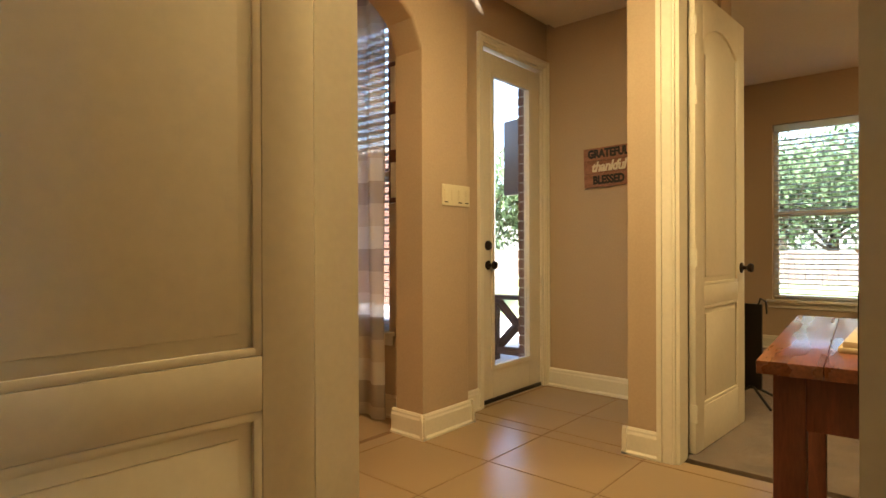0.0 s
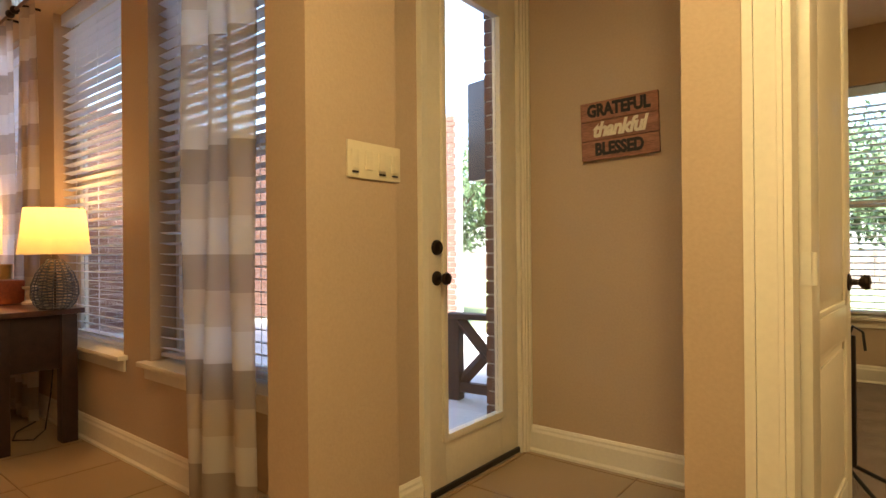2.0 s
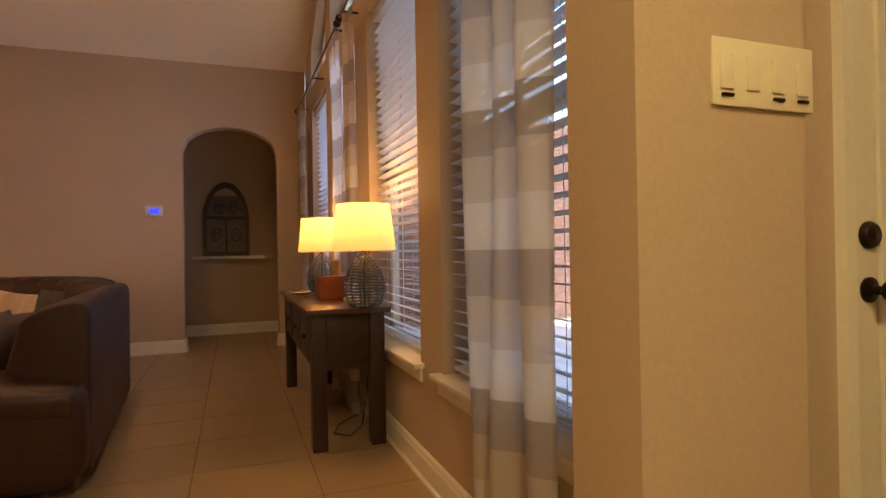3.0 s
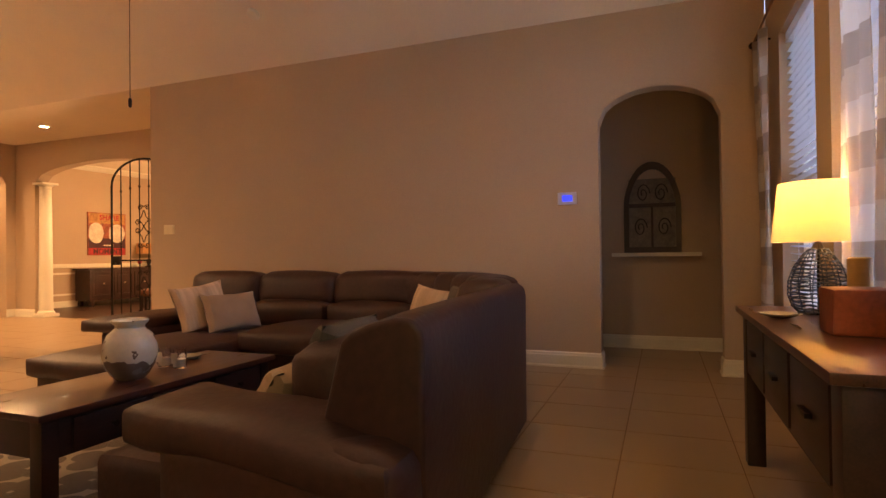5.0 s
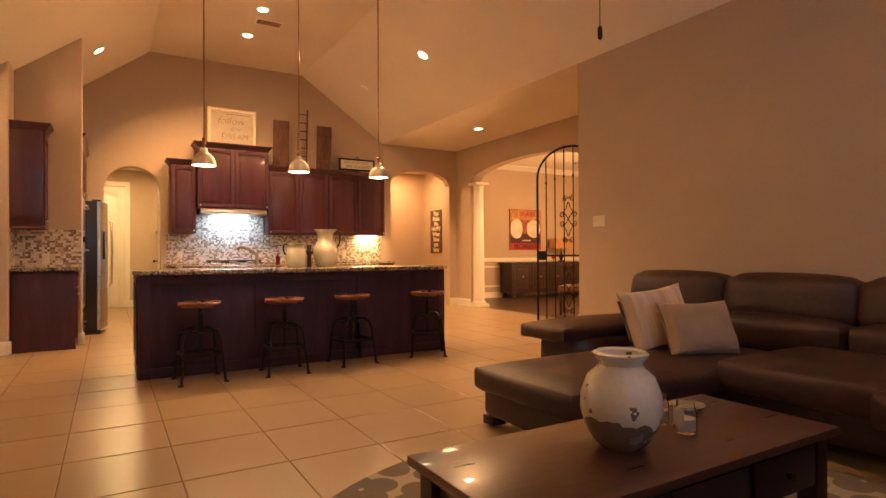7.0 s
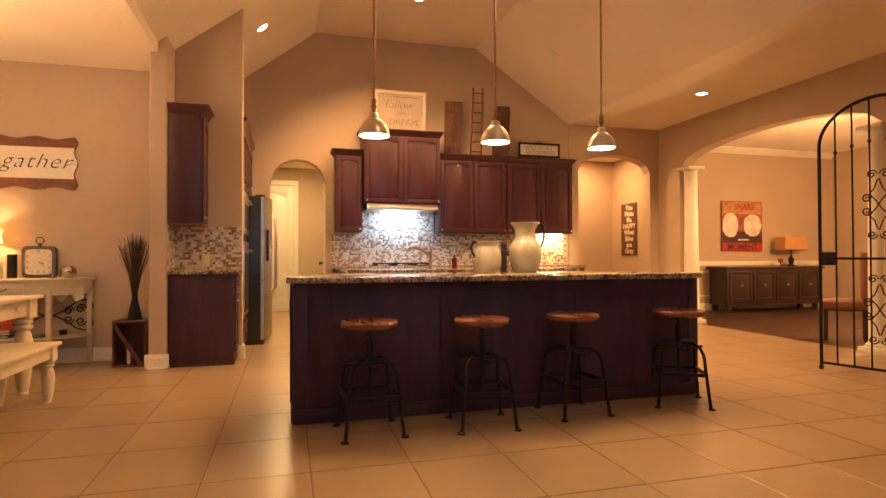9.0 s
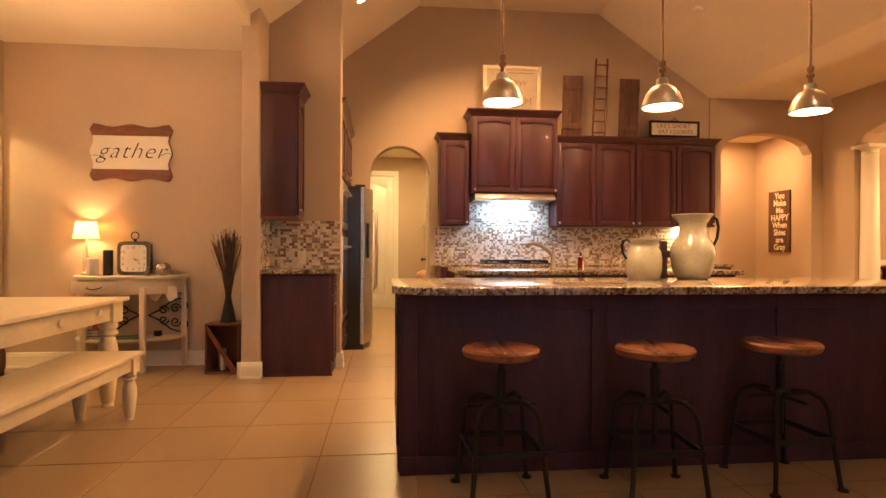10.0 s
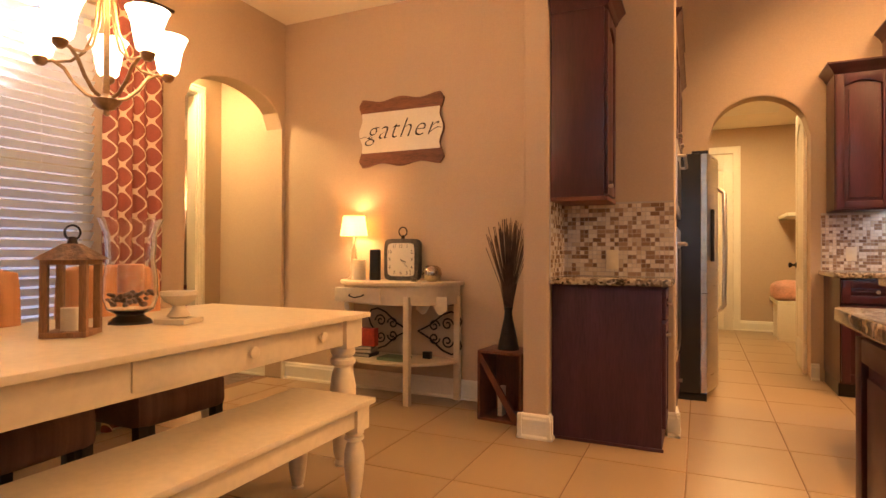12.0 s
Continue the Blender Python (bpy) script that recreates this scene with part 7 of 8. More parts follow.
def shutter(x, w, h):
    d = thing("wooden_shutter", (x, GB + 0.11, 2.555), "weathered dark brown board shutter leaning on the wall", "shutter", "shutters above the cabinets", 180)
    d.rotation_euler = (radians(5), 0, radians(180))
    k = w / 2
    for i in range(2):
        boxes("board", M_BARN, d, (-k + i * k + 0.001, -0.02, 0, i * k - 0.001, 0, h), bevel=0.002)
    for z in (h * 0.16, h * 0.78):
        boxes("batten", M_BARN, d, (-k, -0.036, z, k, -0.021, z + 0.075), bevel=0.002)
    bm = bmesh.new()
    prism(bm, [(-k + 0.01, h * 0.16 + 0.08), (-k + 0.09, h * 0.16 + 0.08), (k - 0.01, h * 0.78 - 0.005), (k - 0.09, h * 0.78 - 0.005)], "y", -0.034, -0.021)
    part("brace", bm, M_BARN, d)


shutter(-3.85, 0.27, 0.82)
shutter(-4.62, 0.27, 0.80)
d = thing("small_ladder", (-4.22, GB + 0.13, 2.555), "small rustic wooden ladder leaning on the wall", "ladder", rz=180)
d.rotation_euler = (radians(6), 0, radians(180))
for s in (-1, 1):
    bm = bmesh.new()
    rod(bm, (s * 0.085, 0, 0), (s * 0.075, 0, 1.04), 0.014, n=8)
    part("rail", bm, M_REDWOOD, d)
for i in range(7):
    bm = bmesh.new()
    rod(bm, (-0.095, -0.004, 0.09 + i * 0.145), (0.095, -0.004, 0.09 + i * 0.145), 0.010, n=8)
    part("rung", bm, M_REDWOOD, d)
d = thing("cookie_sign", (-5.25, GB + 0.16, 2.60), "black framed cream sign reading life's short eat cookies", "wall sign", rz=180)
boxes("frame", M_IRON, d, (-0.35, -0.02, 0.0, 0.35, 0, 0.03), (-0.35, -0.02, 0.19, 0.35, 0, 0.22), (-0.35, -0.02, 0.03, -0.32, 0, 0.19), (0.32, -0.02, 0.03, 0.35, 0, 0.19), (-0.02, -0.01, -0.045, 0.02, 0.01, 0.0), bevel=0.003)
boxes("board", M_PAPER, d, (-0.32, -0.012, 0.03, 0.32, -0.004, 0.19), bevel=0.0)
text(d, "lettering", "LIFE'S SHORT", 0.082, pose(-0.01, -0.0135, 0.148, 90, 0, 0), M_BRASS, 0.0006)
text(d, "lettering", "EAT COOKIES", 0.078, pose(0.02, -0.0135, 0.072, 90, 0, 0), M_BRASS, 0.0006)
bm = bmesh.new()
tube(bm, [(-0.05, -0.01, 0.22), (-0.02, -0.01, 0.235), (0, -0.01, 0.265), (0.02, -0.01, 0.235), (0.05, -0.01, 0.22)], 0.006)
part("finial", bm, M_IRON, d, smooth=True)

# ---- columns, gate and dining room ----


def column(x, y, h):
    d = thing("column", (x, y, 0), "round cream plaster column carrying the dining arch", "column", "columns of the arch")
    boxes("plinth", M_TRIM, d, (-0.15, -0.15, 0, 0.15, 0.15, 0.06), bevel=0.006)
    bm = bmesh.new()
    lathe(bm, [(0.14, 0.06), (0.14, 0.09), (0.115, 0.11), (0.112, 0.14), (0.110, 0.9), (0.094, h - 0.14), (0.092, h - 0.12), (0.104, h - 0.11), (0.094, h - 0.10), (0.096, h - 0.07), (0.125, h - 0.04)], 36)
    part("shaft", bm, M_TRIM, d, smooth=True)
    boxes("capital", M_TRIM, d, (-0.15, -0.14, h - 0.04, 0.15, 0.14, h - 0.001), bevel=0.004)


column(-7.63, -7.18, 2.46)
column(-7.63, -4.22, 2.46)


def gate():
    d = thing("iron_gate", (-6.23, -3.72, 0.03), "tall arched black wrought iron gate with scrolls standing open", "gate", rz=109)
    w, spring, top = 0.92, 2.02, 2.40
    def arc(x):
        u = 2 * x / w - 1
        return spring + (top - spring) * math.sqrt(max(0, 1 - u * u))
    bm = bmesh.new()
    n = 20
    tube(bm, [(0, 0, 0), (0, 0, spring)] + [(w * (1 - math.cos(math.pi * i / n)) / 2, 0, arc(w * (1 - math.cos(math.pi * i / n)) / 2)) for i in range(1, n)] + [(w, 0, spring), (w, 0, 0)], 0.015, 8)
    part("frame", bm, M_IRON, d, smooth=True)
    for z in (0.02, 0.98):
        boxes("crossbar", M_IRON, d, (0, -0.010, z, w, 0.010, z + 0.022), bevel=0.003)
    for i in range(1, 7):
        x = w * i / 7
        bm = bmesh.new()
        rod(bm, (x, 0, 0.03), (x, 0, arc(x)), 0.0075, n=8)
        bmesh.ops.create_uvsphere(bm, u_segments=8, v_segments=6, radius=0.017, matrix=pose(x, 0, 1.9 + 0.12 * math.sin(math.pi * i / 7)))
        part("bar", bm, M_IRON, d)
    for cz in (0.55, 1.46):
        for sx in (-1, 1):
            for sz in (-1, 1):
                bm = bmesh.new()
                pts = [(w / 2 + sx * u, -0.012, cz + sz * v) for u, v in ((0.0, 0.0), (0.03, 0.05), (0.075, 0.08), (0.03, 0.14), (0.005, 0.22))]
                tube(bm, pts, 0.006, 6)
                part("stem_scroll", bm, M_IRON, d, smooth=True)
                for cu, cv, r in ((0.085, 0.055, 0.042), (0.048, 0.262, 0.040)):
                    bm = bmesh.new()
                    tube(bm, [(w / 2 + sx * (cu - r * (1 - q / 26) * math.cos(q * 0.42)), -0.012, cz + sz * (cv + r * (1 - q / 26) * math.sin(q * 0.42))) for q in range(22)], 0.006, 6)
                    part("scroll", bm, M_IRON, d, smooth=True)
    boxes("lock_box", M_IRON, d, (0.02, -0.03, 0.93, 0.12, 0.03, 1.05), bevel=0.004)
    bm = bmesh.new()
    rod(bm, (0.07, -0.07, 0.95), (0.07, 0.07, 0.95), 0.012)
    part("handle", bm, M_IRON, d)
    for x in (0.0, w):
        boxes("foot", M_IRON, d, (x - 0.015, -0.015, -0.03, x + 0.015, 0.015, 0.0), bevel=0.002)


gate()
d = thing("happy_sign", (-7.598, -8.80, 1.55), "tall rustic wooden sign with cream lettering in the passage", "wall sign", rz=90)
boxes("board", M_BARN, d, (-0.24, -0.025, -0.48, 0.24, 0, 0.48), bevel=0.004)
for i, w in enumerate(("You", "Make", "Me", "HAPPY", "When", "Skies", "are", "Gray")):
    text(d, "lettering", w, 0.13, pose(0.02, -0.0265, 0.40 - i * 0.115, 90, 0, 0), M_CREAMINK, 0.001, bold=0.004)
tagged(bpy.data.objects["light_switch.002"], "almond light switch beside the rustic sign")
bpy.data.objects["light_switch.002"].matrix_world = pose(-7.599, -8.19, 1.40, 0, 0, 90)

d = thing("wainscot", (0, 0, 0), "cream painted chair rail and panel mouldings of the dining room", "wainscot")
d["kind"] = "structure"
boxes("chair_rail", M_TRIM, d, (-12.4, -8.798, 0.86, -7.76, -8.765, 0.93), bevel=0.008)
boxes("chair_rail_cap", M_TRIM, d, (-12.4, -8.798, 0.931, -7.76, -8.755, 0.95), bevel=0.006)
for i in range(5):
    a = -8.55 - i * 0.85
    bm = bmesh.new()
    for v in ((a, -8.798, 0.26, a + 0.62, -8.78, 0.30), (a, -8.798, 0.72, a + 0.62, -8.78, 0.76), (a, -8.798, 0.30, a + 0.04, -8.78, 0.72), (a + 0.58, -8.798, 0.30, a + 0.62, -8.78, 0.72)):
        box(bm, *v)
    part("panel_moulding", bm, M_TRIM, d)
bm = bmesh.new()
prism(bm, [(-8.799, 3.19), (-8.799, 3.07), (-8.78, 3.07), (-8.70, 3.16), (-8.70, 3.19)], "x", -12.4, -7.76)
part("crown_moulding", bm, M_TRIM, d)
sh = canvas("share_painting", (-10.11, -8.795, 1.635), 180, 0.97, 0.99, "red and gold painting of two white cups lettered share a moment", paint("rust_paint", (0.36, 0.10, 0.05), 0.35), [("q", 0, 0.36, 0.46, 0.12, paint("ochre_paint", (0.50, 0.25, 0.08), 0.3)), ("q", 0, -0.22, 0.47, 0.12, paint("maroon_paint", (0.07, 0.02, 0.03))), ("o", -0.28, 0.02, 0.19, 0.24, P_WHITE), ("o", 0.25, 0.02, 0.22, 0.22, P_WHITE), ("q", 0, -0.41, 0.47, 0.08, P_RED)])
text(sh, "lettering", "SHARE", 0.17, pose(0.05, -0.034, 0.38, 90, 0, 0), P_RED, 0.001, bold=0.004)
text(sh, "lettering", "MOMENT", 0.17, pose(0, -0.034, -0.41, 90, 0, 0), paint("dark_lettering", (0.10, 0.02, 0.02)), 0.001, bold=0.004)
boxes("lettering_bar", P_WHITE, sh, (-0.1, -0.034, -0.28, 0.15, -0.031, -0.25), bevel=0.0)


def sideboard():
    d = thing("sideboard", (-10.42, -8.52, 0.003), "long dark wood sideboard with panelled doors", "sideboard")
    boxes("top", M_DARKWOOD, d, (-1.16, -0.25, 0.80, 1.16, 0.26, 0.84), bevel=0.006)
    boxes("body", M_DARKWOOD, d, (-1.10, -0.24, 0.12, 1.10, 0.22, 0.80), bevel=0.004)
    for i in range(4):
        a = -1.06 + i * 0.535
        cab_door(d, "x", a, a + 0.51, 0.22, 1, 0.20, 0.76, M_DARKWOOD, False, (a + 0.25, 0.5))
    for x in (-1.06, 0.98):
        for y in (-0.22, 0.12):
            boxes("foot", M_DARKWOOD, d, (x, y, 0, x + 0.08, y + 0.08, 0.12), bevel=0.004)
    l = thing("sideboard_lamp", (-11.02, -8.5, 0.843), "bronze lamp with a tan rectangular shade on the sideboard", "table lamp")
    bm = bmesh.new()
    lathe(bm, [(0.085, 0), (0.08, 0.02), (0.03, 0.05), (0.05, 0.09), (0.055, 0.14), (0.025, 0.20), (0.012, 0.24), (0.010, 0.40)], 20)
    part("base", bm, M_BRONZE, l, smooth=True)
    bm = bmesh.new()
    prism(bm, [(-0.28, 0.33), (0.28, 0.33), (0.25, 0.58), (-0.25, 0.58)], "y", -0.12, 0.12)
    part("shade", bm, mat("tan_shade", (0.52, 0.27, 0.10), 0.9, 0, 9, 160, 0.1, 0.2), l, bevel=0.004)
    g = thing("red_goblet", (-10.76, -8.5, 0.843), "small red glass goblet on the sideboard", "goblet")
    bm = bmesh.new()
    lathe(bm, [(0.04, 0), (0.036, 0.006), (0.008, 0.016), (0.008, 0.07), (0.04, 0.09), (0.05, 0.15), (0.046, 0.15), (0.03, 0.095)], 20)
    part("glass", bm, P_RED, g, smooth=True)


sideboard()


def dining_chair(x, y, rz):
    d = thing("dining_chair", (x, y, 0.003), "tall upholstered brown dining chair", "chair", "dining room chairs", rz)
    cl = mat("rust_brown_cloth", (0.20, 0.085, 0.045), 0.9, 0, 6, 120, 0.2, 0.4)
    cushion(d, "seat", -0.24, -0.24, 0.38, 0.24, 0.24, 0.50, 0.02, material=cl)
    cushion(d, "backrest", -0.24, 0.16, 0.46, 0.24, 0.25, 1.08, 0.015, material=cl)
    for sx in (-0.2, 0.2):
        for sy in (-0.2, 0.2):
            boxes("leg", M_DARKWOOD, d, (sx - 0.022, sy - 0.022, 0, sx + 0.022, sy + 0.022, 0.40), bevel=0.003)
    return d


dining_chair(-8.15, -5.05, 40)
d = thing("dining_pendant", (-9.9, -5.6, 0), "hanging dining lamp with frosted glass shades", "pendant lamp")
bm = bmesh.new()
rod(bm, (0, 0, 2.15), (0, 0, 3.19), 0.01)
part("stem", bm, M_BRASS, d)
for k in range(3):
    bm = bmesh.new()
    a = k * math.tau / 3
    lathe(bm, [(0.04, 2.02), (0.07, 2.06), (0.09, 2.14), (0.10, 2.20), (0.092, 2.2), (0.06, 2.06)], 20, (0.16 * math.cos(a), 0.16 * math.sin(a), 0), caps=False)
    rod(bm, (0, 0, 2.2), (0.16 * math.cos(a), 0.16 * math.sin(a), 2.03), 0.008)
    part("shade", bm, M_SHADE_GLASS, d, smooth=True)

# ---- breakfast corner ----


def chandelier():
    z0 = 1.635
    d = thing("chandelier", (1.05, -3.756, z0), "bronze five-arm chandelier with frosted bell glass shades, lit", "chandelier")
    H = Z_FLAT - z0
    R = 0.24
    bm = bmesh.new()
    lathe(bm, [(0.004, -0.03), (0.014, -0.022), (0.010, -0.008), (0.030, 0.0), (0.050, 0.022), (0.056, 0.034), (0.030, 0.046), (0.012, 0.06), (0.011, 0.44), (0.026, 0.46), (0.012, 0.50), (0.008, 0.52)], 24)
    part("hub", bm, M_BRASS, d, smooth=True)
    bm = bmesh.new()
    rod(bm, (0, 0, 0.5), (0, 0, H - 0.03), 0.006)
    lathe(bm, [(0.065, H - 0.001), (0.06, H - 0.02), (0.012, H - 0.035)], 24)
    part("stem", bm, M_BRASS, d)
    for k in range(5):
        a = k * math.tau / 5 + 0.628
        c, s = math.cos(a), math.sin(a)
        bm = bmesh.new()
        tube(bm, [(r * c, r * s, z) for r, z in ((0.02, 0.035), (0.075, 0.055), (0.12, 0.10), (0.155, 0.155), (0.195, 0.182), (R, 0.178))], 0.0075, 8)
        tube(bm, [(r * c, r * s, z) for r, z in ((0.015, 0.46), (0.032, 0.42), (0.045, 0.32), (0.08, 0.225), (0.13, 0.185), (0.185, 0.178))], 0.006, 8)
        lathe(bm, [(0.010, 0.160), (0.024, 0.172), (0.028, 0.192), (0.020, 0.198)], 18, (R * c, R * s, 0))
        arm = part("arm", bm, M_BRASS, d, smooth=True)
        bm = bmesh.new()
        lathe(bm, [(0.030, 0.195), (0.042, 0.208), (0.049, 0.245), (0.058, 0.30), (0.074, 0.345), (0.080, 0.356), (0.075, 0.356), (0.053, 0.30), (0.043, 0.245), (0.035, 0.208)], 28, (R * c, R * s, 0), caps=False)
        part("glass_shade", bm, M_SHADE_GLASS, arm, "glowing frosted glass bell shade", smooth=True)
        lamp("chandelier_lamp", "POINT", (1.05 + R * c, -3.756 + R * s, z0 + 0.39), 5.2, WARM, 0.05)


chandelier()
M_REDCURT = mat("rust_red_cloth", (0.29, 0.085, 0.060), 0.9, 0, 6, 160, 0.15, 0.3)


def trellis(m):
    n, l = m.node_tree.nodes, m.node_tree.links
    co, sep = n.new("ShaderNodeTexCoord"), n.new("ShaderNodeSeparateXYZ")
    l.new(co.outputs["Object"], sep.inputs[0])
    def node(op, a, b=None, v=None):
        k = n.new("ShaderNodeMath")
        k.operation = op
        l.new(a, k.inputs[0])
        if b is not None:
            l.new(b, k.inputs[1])
        if v is not None:
            k.inputs[1].default_value = v
        return k.outputs[0]
    u = node("COSINE", node("MULTIPLY", sep.outputs[1], v=math.tau / 0.10))
    w = node("COSINE", node("MULTIPLY", sep.outputs[2], v=math.tau / 0.15))
    g = node("ADD", node("ADD", u, w), node("MULTIPLY", node("MULTIPLY", u, w), v=0.0))
    band = node("LESS_THAN", node("ABSOLUTE", g), v=0.24)
    b = n["Principled BSDF"]
    old = b.inputs["Base Color"].links[0].from_socket
    mx = n.new("ShaderNodeMix")
    mx.data_type = "RGBA"
    mx.inputs[7].default_value = (0.66, 0.50, 0.36, 1)
    l.new(band, mx.inputs[0])
    l.new(old, mx.inputs[6])
    l.new(mx.outputs[2], b.inputs["Base Color"])


trellis(M_REDCURT)
drape("patterned_curtain", "y", -4.78, -4.40, 1.98, 0.015, 2.60, 4, M_REDCURT, "rust red curtain with a cream trellis pattern", "", 0.8, 0.03)
d = thing("breakfast_curtain_rod", (0, 0, 0), "bronze curtain rod above the breakfast window", "curtain rod")
bm = bmesh.new()
rod(bm, (1.98, -4.85, 2.62), (1.98, -2.2, 2.62), 0.012)
for y in (-4.84, -2.25):
    rod(bm, (1.98, y, 2.62), (2.05, y, 2.62), 0.008)
part("pole", bm, M_BRONZE, d)


def half_console():
    d = thing("half_round_console", (0.91, -6.025, 0), "cream half-round console table with drawer and iron scrollwork", "console table")
    R, W, h = 0.40, 0.50, 0.85
    def half(w, r, n=20):
        return [(w * math.cos(math.pi * i / n), 0.004 + r * math.sin(math.pi * i / n)) for i in range(n + 1)]
    bm = bmesh.new()
    prism(bm, half(W, R), "z", h - 0.025, h)
    part("top", bm, M_WHITE, d, bevel=0.005)
    bm = bmesh.new()
    prism(bm, half(W - 0.03, R - 0.03), "z", h - 0.16, h - 0.026)
    part("apron", bm, M_WHITE, d, bevel=0.003)
    bm = bmesh.new()
    prism(bm, half(W - 0.02, R - 0.03), "z", 0.27, 0.29)
    part("shelf", bm, M_WHITE, d, bevel=0.003)
    for x, y in ((-W + 0.04, 0.03), (W - 0.04, 0.03), (-0.21, R - 0.07), (0.30, R - 0.11)):
        boxes("leg", M_WHITE, d, (x - 0.022, y - 0.02, 0, x + 0.022, y + 0.024, h - 0.1), bevel=0.003)
    dr = boxes("drawer_front", M_WHITE, d, (-0.02, R - 0.075, h - 0.145, 0.36, R - 0.018, h - 0.045), bevel=0.004)
    bm = bmesh.new()
    tube(bm, [(0.11, R - 0.018, h - 0.09), (0.12, R + 0.008, h - 0.10), (0.17, R + 0.012, h - 0.112), (0.22, R + 0.008, h - 0.10), (0.23, R - 0.018, h - 0.09)], 0.005)
    part("pull", bm, M_BRONZE, dr, "dark bronze drawer pull", smooth=True)
    boxes("trim_bead", M_DARKWOOD, d, (-W + 0.04, 0.02, h - 0.175, W - 0.04, 0.04, h - 0.161), bevel=0.002)
    bm = bmesh.new()
    n = 18
    low = []
    for i in range(n + 1):
        u = i / n
        x = -0.46 + 0.24 * u
        low.append((x, h - 0.215 + 0.045 * math.exp(-((u - 0.5) / 0.17) ** 2) + 0.018 * math.cos(u * math.tau * 2)))
    prism(bm, [(-0.46, h - 0.10)] + low + [(-0.22, h - 0.10)], "y", 0.205, 0.222)
    part("shaped_apron", bm, M_WHITE, d, bevel=0.002)
    for cx, k in ((-0.36, -1), (0.16, 1)):
        for sz in (-1, 1):
            bm = bmesh.new()
            tube(bm, [(cx + k * u, 0.03, 0.475 + sz * v) for u, v in ((-0.22, 0.0), (-0.12, 0.05), (-0.02, 0.13), (0.05, 0.155), (0.105, 0.14), (0.13, 0.09), (0.11, 0.03), (0.085, 0.0))], 0.0065, 6)
            part("iron_heart", bm, M_IRON, d, smooth=True)
            for cu, cv, r in ((-0.085, 0.045, 0.045), (0.02, 0.062, 0.048)):
                bm = bmesh.new()
                tube(bm, [(cx + k * (cu + r * (1 - q / 26) * math.cos(q * 0.42)), 0.032, 0.475 + sz * (cv + r * (1 - q / 26) * math.sin(q * 0.42))) for q in range(22)], 0.006, 6)
                part("iron_scroll", bm, M_IRON, d, smooth=True)
    T = 0.85
    l = thing("console_lamp", (1.275, -5.90, T), "small lit lamp with white turned base and cream shade", "table lamp")
    bm = bmesh.new()
    lathe(bm, [(0.05, 0), (0.052, 0.012), (0.025, 0.03), (0.022, 0.06), (0.03, 0.08), (0.02, 0.12), (0.026, 0.16), (0.016, 0.20), (0.022, 0.23), (0.010, 0.26), (0.008, 0.34)], 20)
    part("base", bm, M_WHITE, l, smooth=True)
    bm = bmesh.new()
    lathe(bm, [(0.105, 0.335), (0.082, 0.485), (0.080, 0.485), (0.103, 0.335)], 32, caps=False)
    part("shade", bm, M_SHADE, l, "glowing cream shade", smooth=True)
    lamp("console_bulb", "POINT", (1.275, -5.90, T + 0.41), 4, WARM, 0.02)
    c = thing("mantel_clock", (0.865, -5.93, T), "square pocket-watch style clock with worn dark frame", "clock", rz=180)
    def sq(w, h, k=0.28, n=32):
        return [(math.copysign(abs(math.cos(i * math.tau / n)) ** k, math.cos(i * math.tau / n)) * w, math.copysign(abs(math.sin(i * math.tau / n)) ** k, math.sin(i * math.tau / n)) * h + 0.155) for i in range(n)]
    bm = bmesh.new()
    prism(bm, sq(0.145, 0.155), "y", -0.03, 0.03)
    part("case", bm, mat("worn_grey_wood", (0.10, 0.085, 0.065), 0.7, 0, 9, 60, 0.35, 0.3), c, bevel=0.006)
    bm = bmesh.new()
    prism(bm, sq(0.112, 0.122), "y", -0.034, -0.028)
    part("dial", bm, M_PAPER, c, "cream dial with black numerals")
    for i in range(1, 13):
        a = math.pi / 2 - i * math.tau / 12
        k = 0.092 / max(abs(math.cos(a)), abs(math.sin(a)), 0.85)
        text(c, "numeral", str(i), 0.034, pose(k * math.cos(a), -0.0355, 0.155 + k * 1.06 * math.sin(a), 90, 0, 0), M_INK, 0.0004)
    bm = bmesh.new()
    rod(bm, (0, -0.037, 0.155), (0.048, -0.037, 0.137), 0.003, n=6)
    rod(bm, (0, -0.037, 0.155), (0.055, -0.037, 0.105), 0.002, n=6)
    part("clock_hand", bm, M_INK, c)
    bm = bmesh.new()
    rod(bm, (0, 0, 0.31), (0, 0, 0.335), 0.014)
    tube(bm, [(0.034 * math.cos(k * math.tau / 20), 0, 0.362 + 0.034 * math.sin(k * math.tau / 20)) for k in range(21)], 0.005, 6)
    part("crown_ring", bm, M_BRONZE, c, smooth=True)
    s = thing("black_speaker", (1.085, -5.90, T), "black cylindrical speaker on the console", "speaker")
    bm = bmesh.new()
    lathe(bm, [(0.040, 0), (0.042, 0.006), (0.042, 0.225), (0.036, 0.232), (0.001, 0.232)], 28)
    part("body", bm, M_BLACK, s, smooth=True)
    s = thing("cream_canister", (1.19, -5.84, T), "short cream canister candle on the console", "candle")
    bm = bmesh.new()
    lathe(bm, [(0.05, 0), (0.05, 0.15), (0.045, 0.155), (0.001, 0.15)], 24)
    part("wax", bm, M_WAX, s, smooth=True)
    s = thing("mercury_globe", (0.60, -5.88, T), "round mercury glass candle globe", "globe")
    bm = bmesh.new()
    lathe(bm, [(0.03, 0), (0.055, 0.015), (0.072, 0.055), (0.062, 0.095), (0.038, 0.115), (0.034, 0.112), (0.058, 0.09), (0.066, 0.055)], 28)
